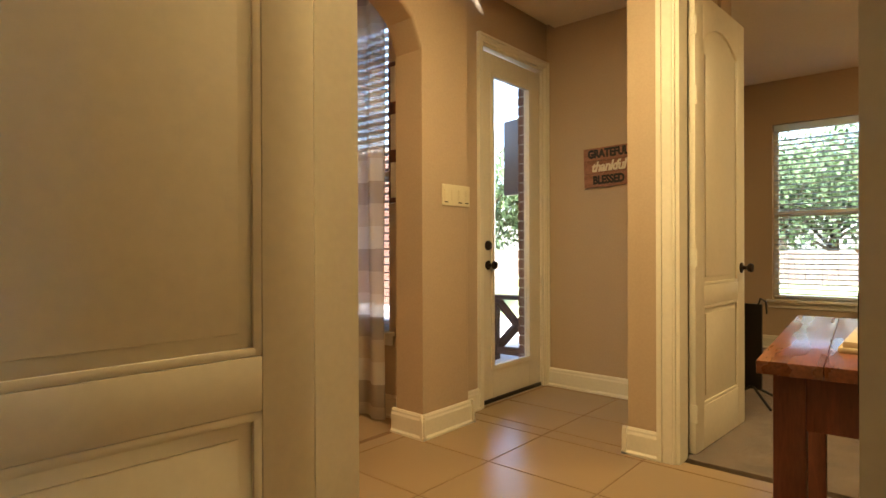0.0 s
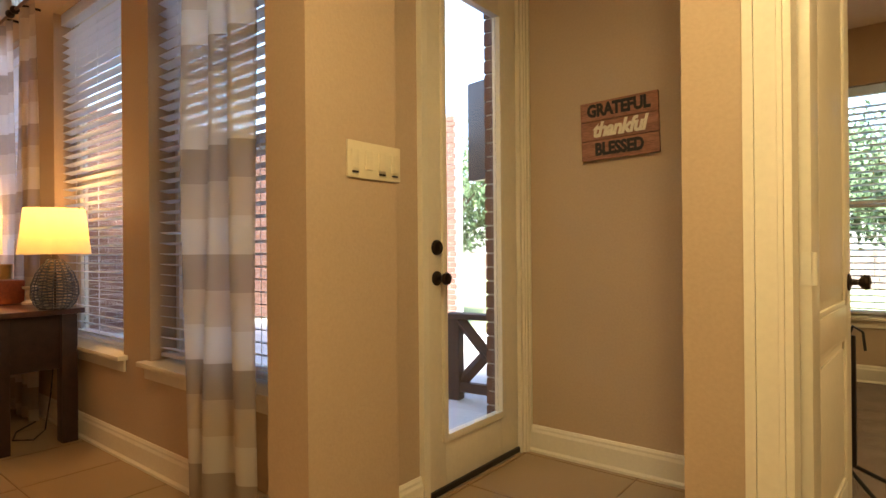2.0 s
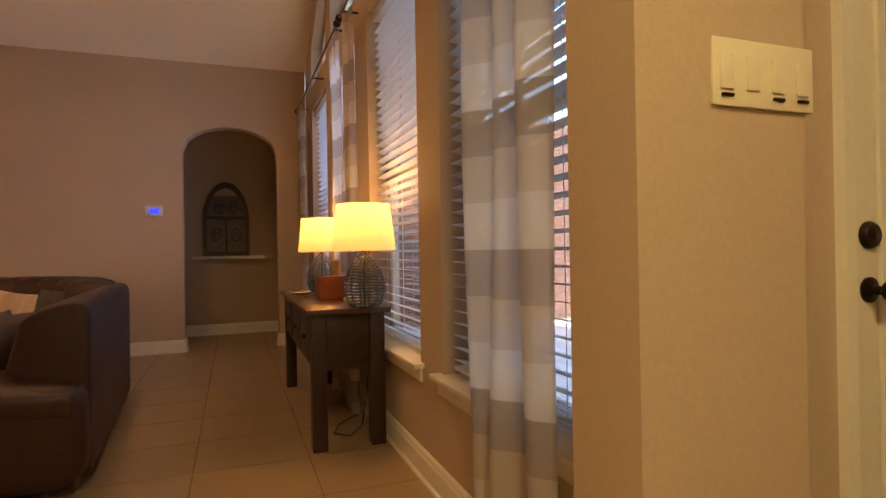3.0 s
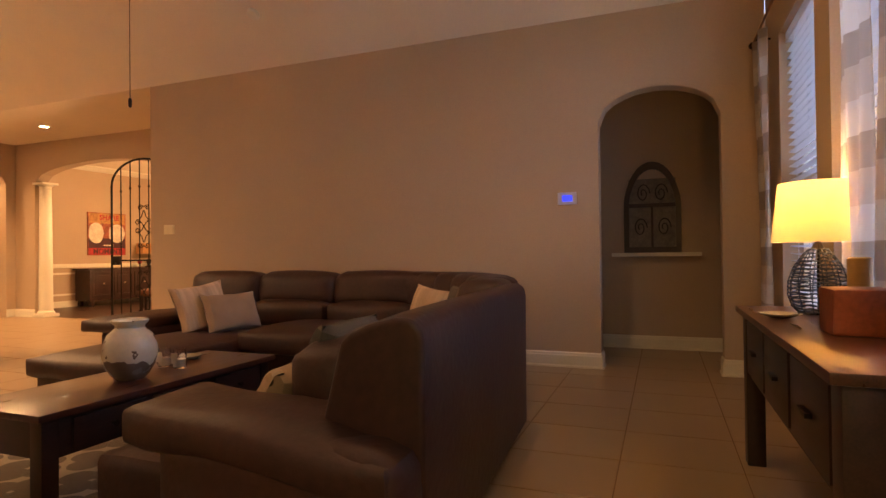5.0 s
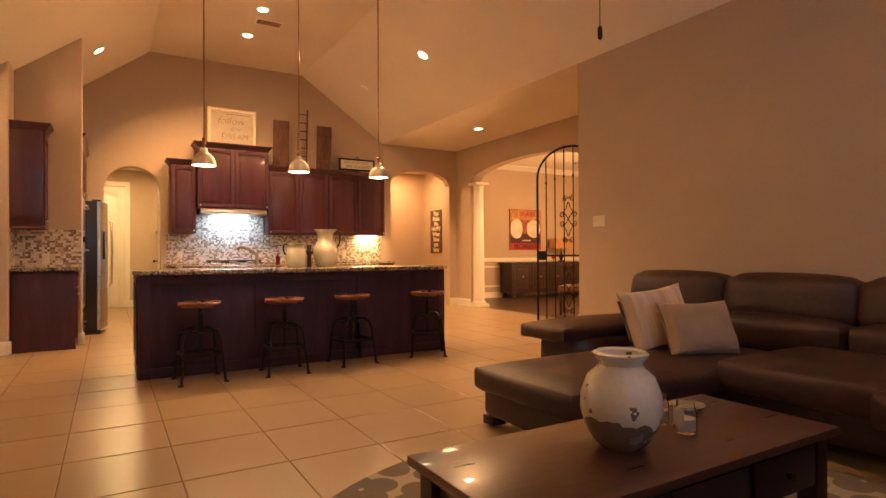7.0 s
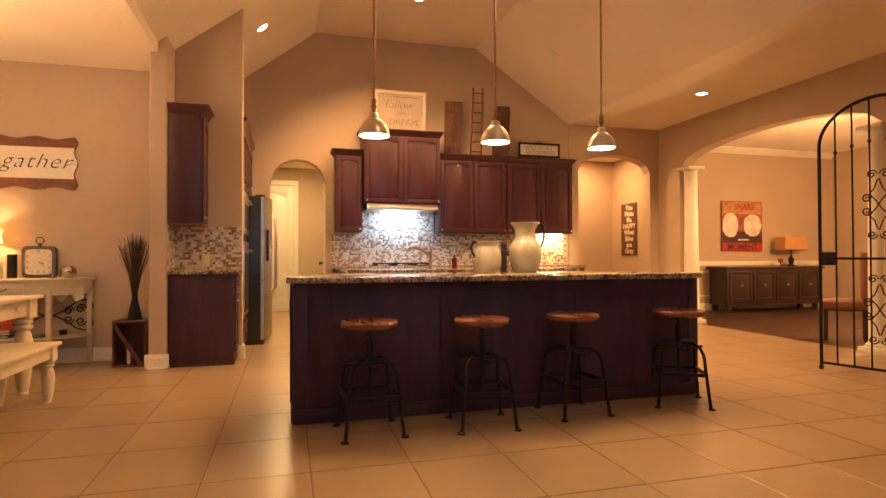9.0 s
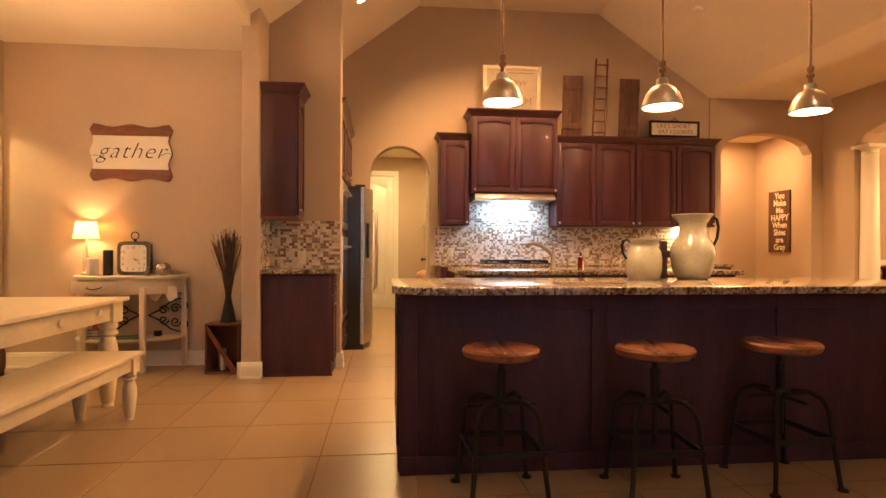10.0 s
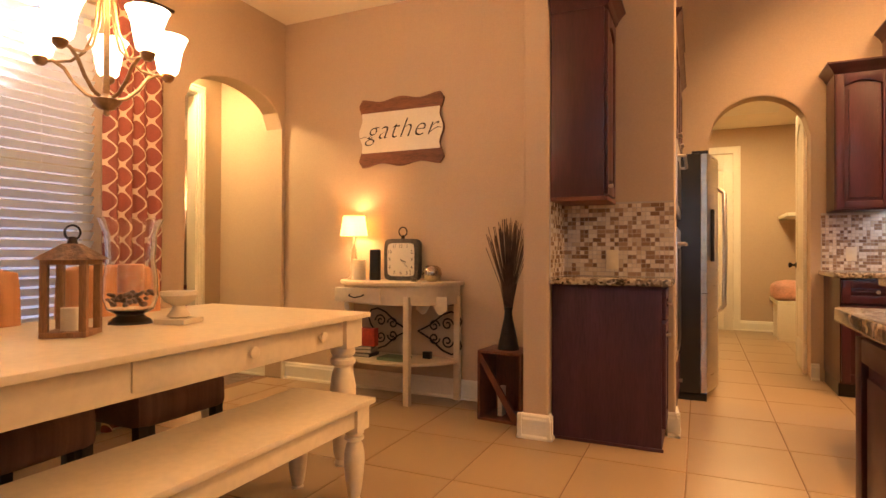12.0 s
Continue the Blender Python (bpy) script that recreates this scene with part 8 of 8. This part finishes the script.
    part("glass", bm, mat("mercury_glass", (0.55, 0.48, 0.40), 0.15, 1.0, 14, 50, 0.25, 0.1), s, smooth=True)
    s = thing("small_glass", (0.725, -5.84, T), "small clear votive glass", "votive")
    bm = bmesh.new()
    lathe(bm, [(0.026, 0), (0.032, 0.08), (0.029, 0.08), (0.024, 0.006)], 20)
    part("glass", bm, M_GLASS, s, smooth=True)
    for k, (w, col, z) in enumerate(((0.20, (0.05, 0.04, 0.04), 0), (0.19, (0.30, 0.24, 0.18), 0.028), (0.17, (0.10, 0.09, 0.08), 0.052))):
        b = thing("book", (1.16, -5.85, 0.29 + z), "closed hardback book lying in a pile on the console shelf", "book", "books on the console shelf", rz=8 * k)
        boxes("cover", paint("book_cloth", col), b, (-w / 2, -0.07, 0, w / 2, 0.07, 0.003), (-w / 2, -0.07, 0.021, w / 2, 0.07, 0.024), (-w / 2, -0.07, 0.003, -w / 2 + 0.003, 0.07, 0.021), bevel=0.0)
        boxes("pages", M_PAPER, b, (-w / 2 + 0.004, -0.066, 0.003, w / 2 - 0.003, 0.066, 0.021), bevel=0.0)
    b = thing("red_box", (1.10, -5.83, 0.368), "small red patterned box standing on the books", "box")
    boxes("box", paint("red_cloth", (0.50, 0.06, 0.03)), b, (-0.07, -0.03, 0, 0.07, 0.03, 0.13), bevel=0.003)
    b = thing("green_book", (0.86, -5.80, 0.29), "pale green closed book lying on the console shelf", "book")
    boxes("cover", paint("green_cloth", (0.16, 0.22, 0.13)), b, (-0.10, -0.08, 0, 0.10, 0.08, 0.02), bevel=0.002)
    b = thing("black_socket_box", (0.66, -5.93, 0.29), "small black charger box on the console shelf", "charger")
    boxes("box", M_BLACK, b, (-0.03, -0.02, 0, 0.03, 0.02, 0.05), bevel=0.003)


half_console()


def gather_sign():
    d = thing("gather_sign", (0.935, -6.028, 1.985), "scalloped wooden wall sign with white band reading gather", "wall sign", rz=180)
    W, H = 0.365, 0.27
    n = 16
    def edge(t):
        return 0.022 * math.cos(t * math.tau * 1.5)
    top = [(-W + 0.03 + (2 * W - 0.06) * i / n, H - 0.018 + 0.014 * math.cos(i / n * math.tau * 2)) for i in range(n + 1)]
    right = [(W + 0.016 * math.cos(i / n * math.tau * 2) - 0.016, H - 0.05 - (2 * H - 0.10) * i / n) for i in range(n + 1)]
    bot = [(-x, -z) for x, z in top]
    left = [(-x, -z) for x, z in right]
    out = top + right + bot + left
    bm = bmesh.new()
    prism(bm, out, "y", -0.024, 0.0)
    part("board", bm, mat("warm_brown_board", (0.20, 0.075, 0.035), 0.6, 0, 3, 30, 0.3, 0.15, stretch=(0.8, 6, 6)), d, bevel=0.003)
    band = [p for p in right if abs(p[1]) < 0.165]
    band = [(band[0][0] - 0.002, 0.155)] + [(x - 0.002, z) for x, z in band if abs(z) < 0.15] + [(band[-1][0] - 0.002, -0.155)]
    bm = bmesh.new()
    prism(bm, band + [(-x, -z) for x, z in band], "y", -0.0275, -0.0245)
    part("band", bm, M_PAPER, d, "white painted band")
    text(d, "lettering", "gather", 0.215, pose(0.0, -0.0285, 0.012, 90, 0, 0), M_INK, 0.0006, 0.42, 1.10, bold=-0.0035)
    bm = bmesh.new()
    tube(bm, [(-0.35, -0.0285, -0.035), (-0.31, -0.0285, -0.025), (-0.27, -0.0285, -0.045), (-0.235, -0.0285, -0.03)], 0.0022, 6)
    tube(bm, [(0.26, -0.0285, -0.03), (0.29, -0.0285, -0.01), (0.32, -0.0285, 0.0), (0.35, -0.0285, -0.006)], 0.0022, 6)
    part("flourish", bm, M_INK, d)


gather_sign()


def crate():
    d = thing("wooden_crate", (-0.015, -5.72, 0), "red-brown wooden crate standing on end", "crate", rz=-6)
    w, dp, h, t = 0.15, 0.13, 0.44, 0.016
    boxes("side", M_REDWOOD, d, (-w, -dp, 0, -w + t, dp, h), bevel=0.002)
    boxes("side", M_REDWOOD, d, (w - t, -dp, 0, w, dp, h), bevel=0.002)
    boxes("top", M_REDWOOD, d, (-w + t, -dp, h - t, w - t, dp, h), bevel=0.002)
    boxes("bottom", M_REDWOOD, d, (-w + t, -dp, 0, w - t, dp, t), bevel=0.002)
    boxes("back", M_REDWOOD, d, (-w + t, -dp, t, w - t, -dp + 0.01, h - t), bevel=0.0)
    bm = bmesh.new()
    prism(bm, [(w - t - 0.001, h - t), (w - t - 0.001, h - t - 0.06), (-w + t + 0.05, t), (-w + t + 0.001, t), (-w + t + 0.001, t + 0.01)], "y", dp - 0.02, dp - 0.006)
    part("brace", bm, M_REDWOOD, d)
    boxes("paper", M_PAPER, d, (0.02, -0.02, t, 0.05, 0.04, 0.2), label="white papers inside", bevel=0.0)
    v = thing("twig_vase", (-0.02, -5.72, 0.44), "black flared vase holding a sheaf of dry dark twigs", "vase")
    bm = bmesh.new()
    lathe(bm, [(0.07, 0), (0.066, 0.02), (0.045, 0.12), (0.028, 0.20), (0.024, 0.24), (0.03, 0.27), (0.024, 0.27), (0.02, 0.24)], 24)
    part("body", bm, M_IRON, v, smooth=True)
    bm = bmesh.new()
    rg = random.Random(5)
    for k in range(130):
        a, r = rg.uniform(0, math.tau), rg.uniform(0.02, 0.16)
        x, y = r * math.cos(a), r * math.sin(a) * 0.8
        z = rg.uniform(0.72, 0.86) - r * 0.5
        tube(bm, [(x * 0.08, y * 0.08, 0.2), (x * 0.35 + rg.uniform(-0.004, 0.004), y * 0.35, 0.2 + (z - 0.2) * 0.45), (x, y, z)], 0.0022, 4)
    o = part("twig_sheaf", bm, mat("dry_twig", (0.085, 0.045, 0.032), 0.9, 0, 9, 60, 0.4, 0.2), v, "dry brown twigs")
    o["kind"] = "stuff"


crate()


def lantern():
    d = thing("wooden_lantern", (0.915, -3.54, 0.755), "small wooden lantern with glass sides and carved roof", "lantern", rz=36)
    w, h = 0.062, 0.255
    wood = mat("pale_brown_wood", (0.30, 0.16, 0.075), 0.7, 0, 5, 40, 0.25, 0.2, stretch=(6, 6, 0.8))
    boxes("base", wood, d, (-w - 0.012, -w - 0.012, 0, w + 0.012, w + 0.012, 0.02), bevel=0.003)
    for sx in (-1, 1):
        for sy in (-1, 1):
            boxes("post", wood, d, (sx * w - 0.012, sy * w - 0.012, 0.02, sx * w + 0.012, sy * w + 0.012, h), bevel=0.002)
    boxes("top_rail", wood, d, (-w - 0.012, -w - 0.012, h, w + 0.012, w + 0.012, h + 0.018), bevel=0.003)
    bm = bmesh.new()
    r0 = [bm.verts.new((sx * (w + 0.03), sy * (w + 0.03), h + 0.018)) for sx, sy in ((-1, -1), (1, -1), (1, 1), (-1, 1))]
    r1 = [bm.verts.new((sx * 0.022, sy * 0.022, h + 0.075)) for sx, sy in ((-1, -1), (1, -1), (1, 1), (-1, 1))]
    bm.faces.new(r0)
    bm.faces.new(r1)
    for i in range(4):
        bm.faces.new((r0[i], r0[(i + 1) % 4], r1[(i + 1) % 4], r1[i]))
    part("roof", bm, mat("carved_roof", (0.22, 0.12, 0.06), 0.7, 0, 40, 150, 0.4, 1.0, 0.008), d, "carved brown roof")
    bm = bmesh.new()
    rod(bm, (0, 0, h + 0.07), (0, 0, h + 0.10), 0.02, 0.012)
    tube(bm, [(0.026 * math.cos(k * math.tau / 16), 0, h + 0.115 + 0.026 * math.sin(k * math.tau / 16)) for k in range(17)], 0.004, 6)
    part("ring", bm, M_BRONZE, d, smooth=True)
    for sy in (-1, 1):
        bm = bmesh.new()
        box(bm, -w + 0.012, sy * w - 0.0015, 0.02, w - 0.012, sy * w + 0.0015, h)
        o = part("pane", bm, M_GLASS, d)
    bm = bmesh.new()
    lathe(bm, [(0.034, 0.02), (0.034, 0.10), (0.001, 0.098)], 20)
    part("candle", bm, M_WAX, d, smooth=True)
    v = thing("hurricane_vase", (1.05, -3.87, 0.755), "tall clear glass hurricane vase with stones and a candle", "vase")
    bm = bmesh.new()
    lathe(bm, [(0.085, 0), (0.082, 0.012), (0.05, 0.035), (0.09, 0.06), (0.106, 0.11), (0.105, 0.18), (0.092, 0.27), (0.10, 0.38), (0.125, 0.44), (0.122, 0.44), (0.097, 0.38), (0.089, 0.27), (0.101, 0.18), (0.102, 0.11), (0.086, 0.063), (0.001, 0.05)], 40)
    part("glass", bm, M_GLASS, v, smooth=True)
    bm = bmesh.new()
    lathe(bm, [(0.050, 0.13), (0.050, 0.245), (0.046, 0.25), (0.001, 0.243)], 28)
    cm = mat("coral_candle_wax", (0.60, 0.22, 0.10), 0.5, 0, 3, 30, 0.2, 0.05, col2=(0.72, 0.50, 0.34))
    part("candle", bm, cm, v, "coral pillar candle", smooth=True)
    bm = bmesh.new()
    rg = random.Random(8)
    for k in range(70):
        a, r, z = rg.uniform(0, math.tau), 0.085 * math.sqrt(rg.random()), rg.uniform(0.075, 0.135)
        r = min(r, 0.068 if z < 0.085 else 0.085)
        bmesh.ops.create_icosphere(bm, subdivisions=1, radius=rg.uniform(0.010, 0.015), matrix=Matrix.LocRotScale((r * math.cos(a), r * math.sin(a), z), Euler((a, r, z)), (1.2, 0.9, 0.7)))
    o = part("pebble_fill", bm, mat("mixed_pebbles", (0.26, 0.17, 0.11), 0.5, 0, 60, 90, 0.4, 0.1), v, "brown pebbles", smooth=True)
    o["kind"] = "stuff"
    p = thing("pedestal_holder", (0.875, -3.965, 0.755), "chipped white pedestal candle holder on the table", "candle holder", rz=15)
    bm = bmesh.new()
    lathe(bm, [(0.03, 0.02), (0.05, 0.03), (0.028, 0.06), (0.026, 0.075), (0.06, 0.095), (0.075, 0.12), (0.072, 0.135), (0.001, 0.132)], 28)
    part("bowl", bm, M_WHITE, p, smooth=True)
    boxes("foot", M_WHITE, p, (-0.07, -0.07, 0, 0.07, 0.07, 0.022), bevel=0.005)


lantern()
M_UPH = mat("striped_brown_upholstery", (0.20, 0.11, 0.07), 0.9, 0, 1.3, 120, 0.3, 0.3, stretch=(1, 26, 1), col2=(0.10, 0.05, 0.035))
M_UPH2 = mat("tan_striped_upholstery", (0.52, 0.26, 0.11), 0.85, 0, 1.3, 100, 0.25, 0.3, stretch=(1, 26, 1), col2=(0.38, 0.15, 0.06))


def parsons_chair(x, y, rz):
    """Upholstered chair; its back is on local +x."""
    d = thing("upholstered_chair", (x, y, 0), "striped brown upholstered dining chair pushed under the table", "chair", "chairs at the breakfast table", rz)
    cushion(d, "seat", -0.26, -0.24, 0.32, 0.24, 0.24, 0.49, 0.02, "brown striped seat", material=M_UPH)
    cushion(d, "backrest", 0.20, -0.24, 0.40, 0.30, 0.24, 0.98, 0.015, "tan striped backrest", material=M_UPH2)
    for sx in (-0.22, 0.24):
        for sy in (-0.20, 0.20):
            boxes("leg", M_BLACK, d, (sx - 0.022, sy - 0.022, 0, sx + 0.022, sy + 0.022, 0.34), bevel=0.003)
    return d


pc = parsons_chair(1.18, -4.05, 0)
copy_thing(pc, pose(1.16, -3.40, 0, 0, 0, 3))
copy_thing(pc, pose(1.42, -2.95, 0, 0, 0, -3))

# ---- utility room and study seen through arches ----
d = thing("mudroom_bench", (-2.22, -10.6, 0), "cream built-in bench with open cubbies and a shelf", "built-in bench")
boxes("seat", M_TRIM, d, (-0.27, -0.42, 0.44, 0.22, 0.42, 0.48), bevel=0.004)
boxes("end_panel", M_TRIM, d, (-0.27, 0.40, 0.0, 0.22, 0.43, 0.44), bevel=0.003)
boxes("divider", M_TRIM, d, (-0.27, -0.01, 0.0, 0.22, 0.01, 0.44), bevel=0.003)
boxes("shelf", M_TRIM, d, (-0.27, -0.42, 1.52, 0.12, 0.42, 1.56), bevel=0.004)
d2 = thing("mudroom_pillow", (-2.18, -10.5, 0.48), "pink pillow lying on the mudroom bench", "pillow")
cushion(d2, "cover", -0.2, -0.2, 0.0, 0.2, 0.2, 0.22, 0.03, material=paint("pink_cloth", (0.58, 0.30, 0.22)))
d3 = thing("hanging_hat", (-2.40, -10.35, 1.32), "teal hat hanging on the mudroom wall", "hat")
bm = bmesh.new()
lathe(bm, [(0.12, 0), (0.12, 0.01), (0.07, 0.02), (0.06, 0.09), (0.001, 0.10)], 24)
bmesh.ops.transform(bm, matrix=pose(0, 0, 0, 0, 90, 0), verts=bm.verts)
part("felt", bm, paint("teal_felt", (0.10, 0.30, 0.26)), d3, smooth=True)
d4 = thing("attic_hatch", (-1.6, -9.5, 2.8), "cream framed attic hatch in the utility ceiling", "hatch")
boxes("frame", M_TRIM, d4, (-0.4, -0.65, -0.02, 0.4, 0.65, 0.0), bevel=0.004)
casing("trim_utility_door", "x", -1.565, -0.755, -11.05, 1, 2.46)
d = thing("wall_sconce", (5.495, -7.75, 1.62), "lit wall sconce with a small frosted glass shade", "wall lamp")
bm = bmesh.new()
tube(bm, [(0, 0, -0.05), (-0.08, 0, -0.06), (-0.12, 0, -0.02)], 0.012)
lathe(bm, [(0.05, -0.01), (0.05, 0.01)], 16)
part("arm", bm, M_BRASS, d, smooth=True)
bm = bmesh.new()
lathe(bm, [(0.04, 0.0), (0.06, 0.05), (0.075, 0.13), (0.07, 0.13), (0.05, 0.05)], 20, (-0.12, 0, 0), caps=False)
part("shade", bm, M_SHADE_GLASS, d, smooth=True)
lamp("sconce_lamp", "POINT", (5.375, -7.75, 1.80), 8, WARM, 0.04)
d = thing("red_armchair", (4.55, -7.2, 0), "dark red leather armchair in the study", "armchair", rz=-40)
M_REDL = mat("dark_red_leather", (0.13, 0.018, 0.014), 0.4, 0, 4, 90, 0.2, 0.3)
cushion(d, "seat", -0.35, -0.35, 0.15, 0.35, 0.30, 0.46, 0.03, material=M_REDL)
cushion(d, "backrest", -0.38, 0.22, 0.2, 0.38, 0.45, 0.98, 0.03, material=M_REDL)
cushion(d, "arm", -0.46, -0.35, 0.05, -0.30, 0.40, 0.62, 0.02, material=M_REDL)
cushion(d, "arm", 0.30, -0.35, 0.05, 0.46, 0.40, 0.62, 0.02, material=M_REDL)
for x in (-0.38, 0.38):
    for y in (-0.28, 0.36):
        boxes("foot", M_DARKWOOD, d, (x - 0.03, y - 0.03, 0, x + 0.03, y + 0.03, 0.06), bevel=0.003)

# ---- outdoors ----


def fence_panel():
    # crossed-brace side of a piece of patio furniture, built as posts and rails
    d = thing("patio_rail", (-0.98, 6.28, -0.03), "dark brown wooden furniture side with crossed braces on the patio", "railing", rz=8)
    br = mat("dark_brown_stain", (0.06, 0.035, 0.028), 0.8, 0, 5, 40, 0.25, 0.3, stretch=(6, 6, 0.8))
    w, h = 0.95, 0.60
    for x in (0, w):
        boxes("post", br, d, (x - 0.045, -0.045, 0, x + 0.045, 0.045, h), bevel=0.004)
    boxes("top_rail", br, d, (-0.06, -0.06, h, w + 0.06, 0.06, h + 0.04), bevel=0.004)
    boxes("bottom_rail", br, d, (0.045, -0.03, 0.06, w - 0.045, 0.03, 0.13), bevel=0.004)
    for s in range(2):
        a, b = 0.05 + s * 0.44, 0.05 + s * 0.44 + 0.42
        for p, q in (((a, 0.14), (b, h - 0.01)), ((a, h - 0.01), (b, 0.14))):
            bm = bmesh.new()
            rod(bm, (p[0], 0.02 if p[1] < 0.5 else -0.02, p[1]), (q[0], 0.02 if p[1] < 0.5 else -0.02, q[1]), 0.045, n=4)
            part("brace", bm, br, d)
    return d


fence_panel()
d = thing("outdoor_screen", (-0.95, 6.45, 1.60), "flat black outdoor television hanging on a bracket by the pier", "television", rz=-12)
boxes("panel", M_BLACK, d, (0.0, -0.03, 0, 0.70, 0.03, 0.74), bevel=0.006)
boxes("bracket", M_IRON, d, (0.70, -0.02, 0.33, 0.95, 0.02, 0.41), bevel=0.003)


def tree_mesh(seed, h, spread, leaves):
    rg = random.Random(seed)
    bm = bmesh.new()
    rod(bm, (0, 0, 0), (0.1, 0, h * 0.35), 0.20, 0.14, 10)
    tips = []
    for k in range(9):
        a = k * 2.4
        z0 = h * rg.uniform(0.22, 0.5)
        tip = Vector((spread * rg.uniform(0.4, 0.8) * math.cos(a), spread * rg.uniform(0.4, 0.8) * math.sin(a), h * rg.uniform(0.45, 0.9)))
        rod(bm, (0.05, 0, z0), tip, 0.07, 0.02, 6)
        tips.append(tip)
    trunk = finish(bm, "trunk", M_BARK)
    v, f = [], []
    for k in range(leaves):
        t = rg.choice(tips)
        d = Vector((rg.gauss(0, 1), rg.gauss(0, 1), rg.gauss(0, 0.8)))
        p = t + d * spread * 0.27
        p.z = max(0.15, p.z)
        s = rg.uniform(0.07, 0.15)
        e = Euler((rg.uniform(0, 6), rg.uniform(0, 6), rg.uniform(0, 6))).to_matrix()
        i = len(v)
        v += [p + e @ Vector(c) * s for c in ((-1, 0, 0), (0, -0.5, 0.1), (1, 0, 0), (0, 0.5, 0.1))]
        f.append((i, i + 1, i + 2, i + 3))
    me = bpy.data.meshes.new("crown")
    me.from_pydata([tuple(p) for p in v], [], f)
    me.materials.append(M_LEAF)
    return trunk, me


kinds = [tree_mesh(3, 5.0, 2.6, 5200), tree_mesh(9, 4.0, 2.4, 4600)]
rg = random.Random(2)
for k in range(26):
    x = -26 + k * 2.0 + rg.uniform(-0.6, 0.6)
    y = 24 + rg.uniform(-1.5, 2.5)
    t = thing("garden_tree", (x, y, -0.08), "leafy green tree in the row behind the lawn", "tree", "trees behind the lawn", rg.uniform(0, 360))
    k2 = rg.uniform(0.85, 1.15)
    t.scale = (k2, k2, k2 * rg.uniform(0.85, 1.05))
    tr, cr = kinds[k % 2]
    for nm, me in (("trunk", tr), ("crown", cr)):
        o = new(nm, me)
        o.parent = t
bm = bmesh.new()
for k in range(220):
    x = -30 + k * 0.27
    box(bm, x, 21.4, -0.1, x + 0.26, 21.43, 0.95 + 0.01 * math.sin(k * 1.7))
fence = struct("garden_fence", bm, mat("grey_fence_boards", (0.20, 0.15, 0.12), 0.9, 0, 3, 30, 0.3, 0.3, stretch=(6, 6, 0.6)), "weathered board fence behind the lawn", "fence")

# ---- floor tiles, last ----
tile_mesh = {}


def tile_piece(w, h):
    key = (round(w, 3), round(h, 3))
    if key not in tile_mesh:
        bm = bmesh.new()
        g, b = 0.0035, 0.0025
        lo = [bm.verts.new(p) for p in ((g, g, -0.004), (w - g, g, -0.004), (w - g, h - g, -0.004), (g, h - g, -0.004))]
        md = [bm.verts.new(p) for p in ((g, g, -0.0015), (w - g, g, -0.0015), (w - g, h - g, -0.0015), (g, h - g, -0.0015))]
        hi = [bm.verts.new(p) for p in ((g + b, g + b, 0.0), (w - g - b, g + b, 0.0), (w - g - b, h - g - b, 0.0), (g + b, h - g - b, 0.0))]
        bm.faces.new(hi)
        for p, q in ((lo, md), (md, hi)):
            for i in range(4):
                bm.faces.new((p[i], p[(i + 1) % 4], q[(i + 1) % 4], q[i]))
        tile_mesh[key] = finish(bm, "floor_tile", M_TILE)
    return tile_mesh[key]


def lay(parent, x0, x1, y0, y1, px, py, ox, oy, near):
    rest = bmesh.new()
    i0, i1 = math.floor((x0 - ox) / px), math.ceil((x1 - ox) / px)
    j0, j1 = math.floor((y0 - oy) / py), math.ceil((y1 - oy) / py)
    for i in range(i0, i1):
        for j in range(j0, j1):
            a, b = max(x0, ox + i * px), min(x1, ox + (i + 1) * px)
            c, e = max(y0, oy + j * py), min(y1, oy + (j + 1) * py)
            if b - a < 0.03 or e - c < 0.03:
                continue
            if near(a, c):
                o = new("floor_tile", tile_piece(b - a, e - c))
                o.parent = parent
                o.location = (a, c, random.uniform(-0.0004, 0.0002))
            else:
                k = 0.0035
                q = box(rest, a + k, c + k, -0.004, b - k, e - k, 0.0)
    o = new("floor_tile_rest", finish(rest, "floor_tile_rest", M_TILE))
    o.parent = parent
    o["kind"] = "stuff"


lay(floor_main, -7.6, -0.09, -11.0, 4.21, 0.495, 0.56, -1.08, -3.54, lambda x, y: x > -4.6 and -6.6 < y < 3.0)
lay(floor_main, -0.09, 2.2, -6.03, -1.0, 0.495, 0.56, -1.08, -3.54, lambda x, y: y < -2.6)
lay(floor_hall, -0.06, 2.6, 2.44, 4.64, 0.585, 0.51, 0.63, 4.01, lambda x, y: True)
lay(floor_hall, 0.0, 1.115, 4.64, 5.69, 0.585, 0.51, 0.63, 4.01, lambda x, y: True)
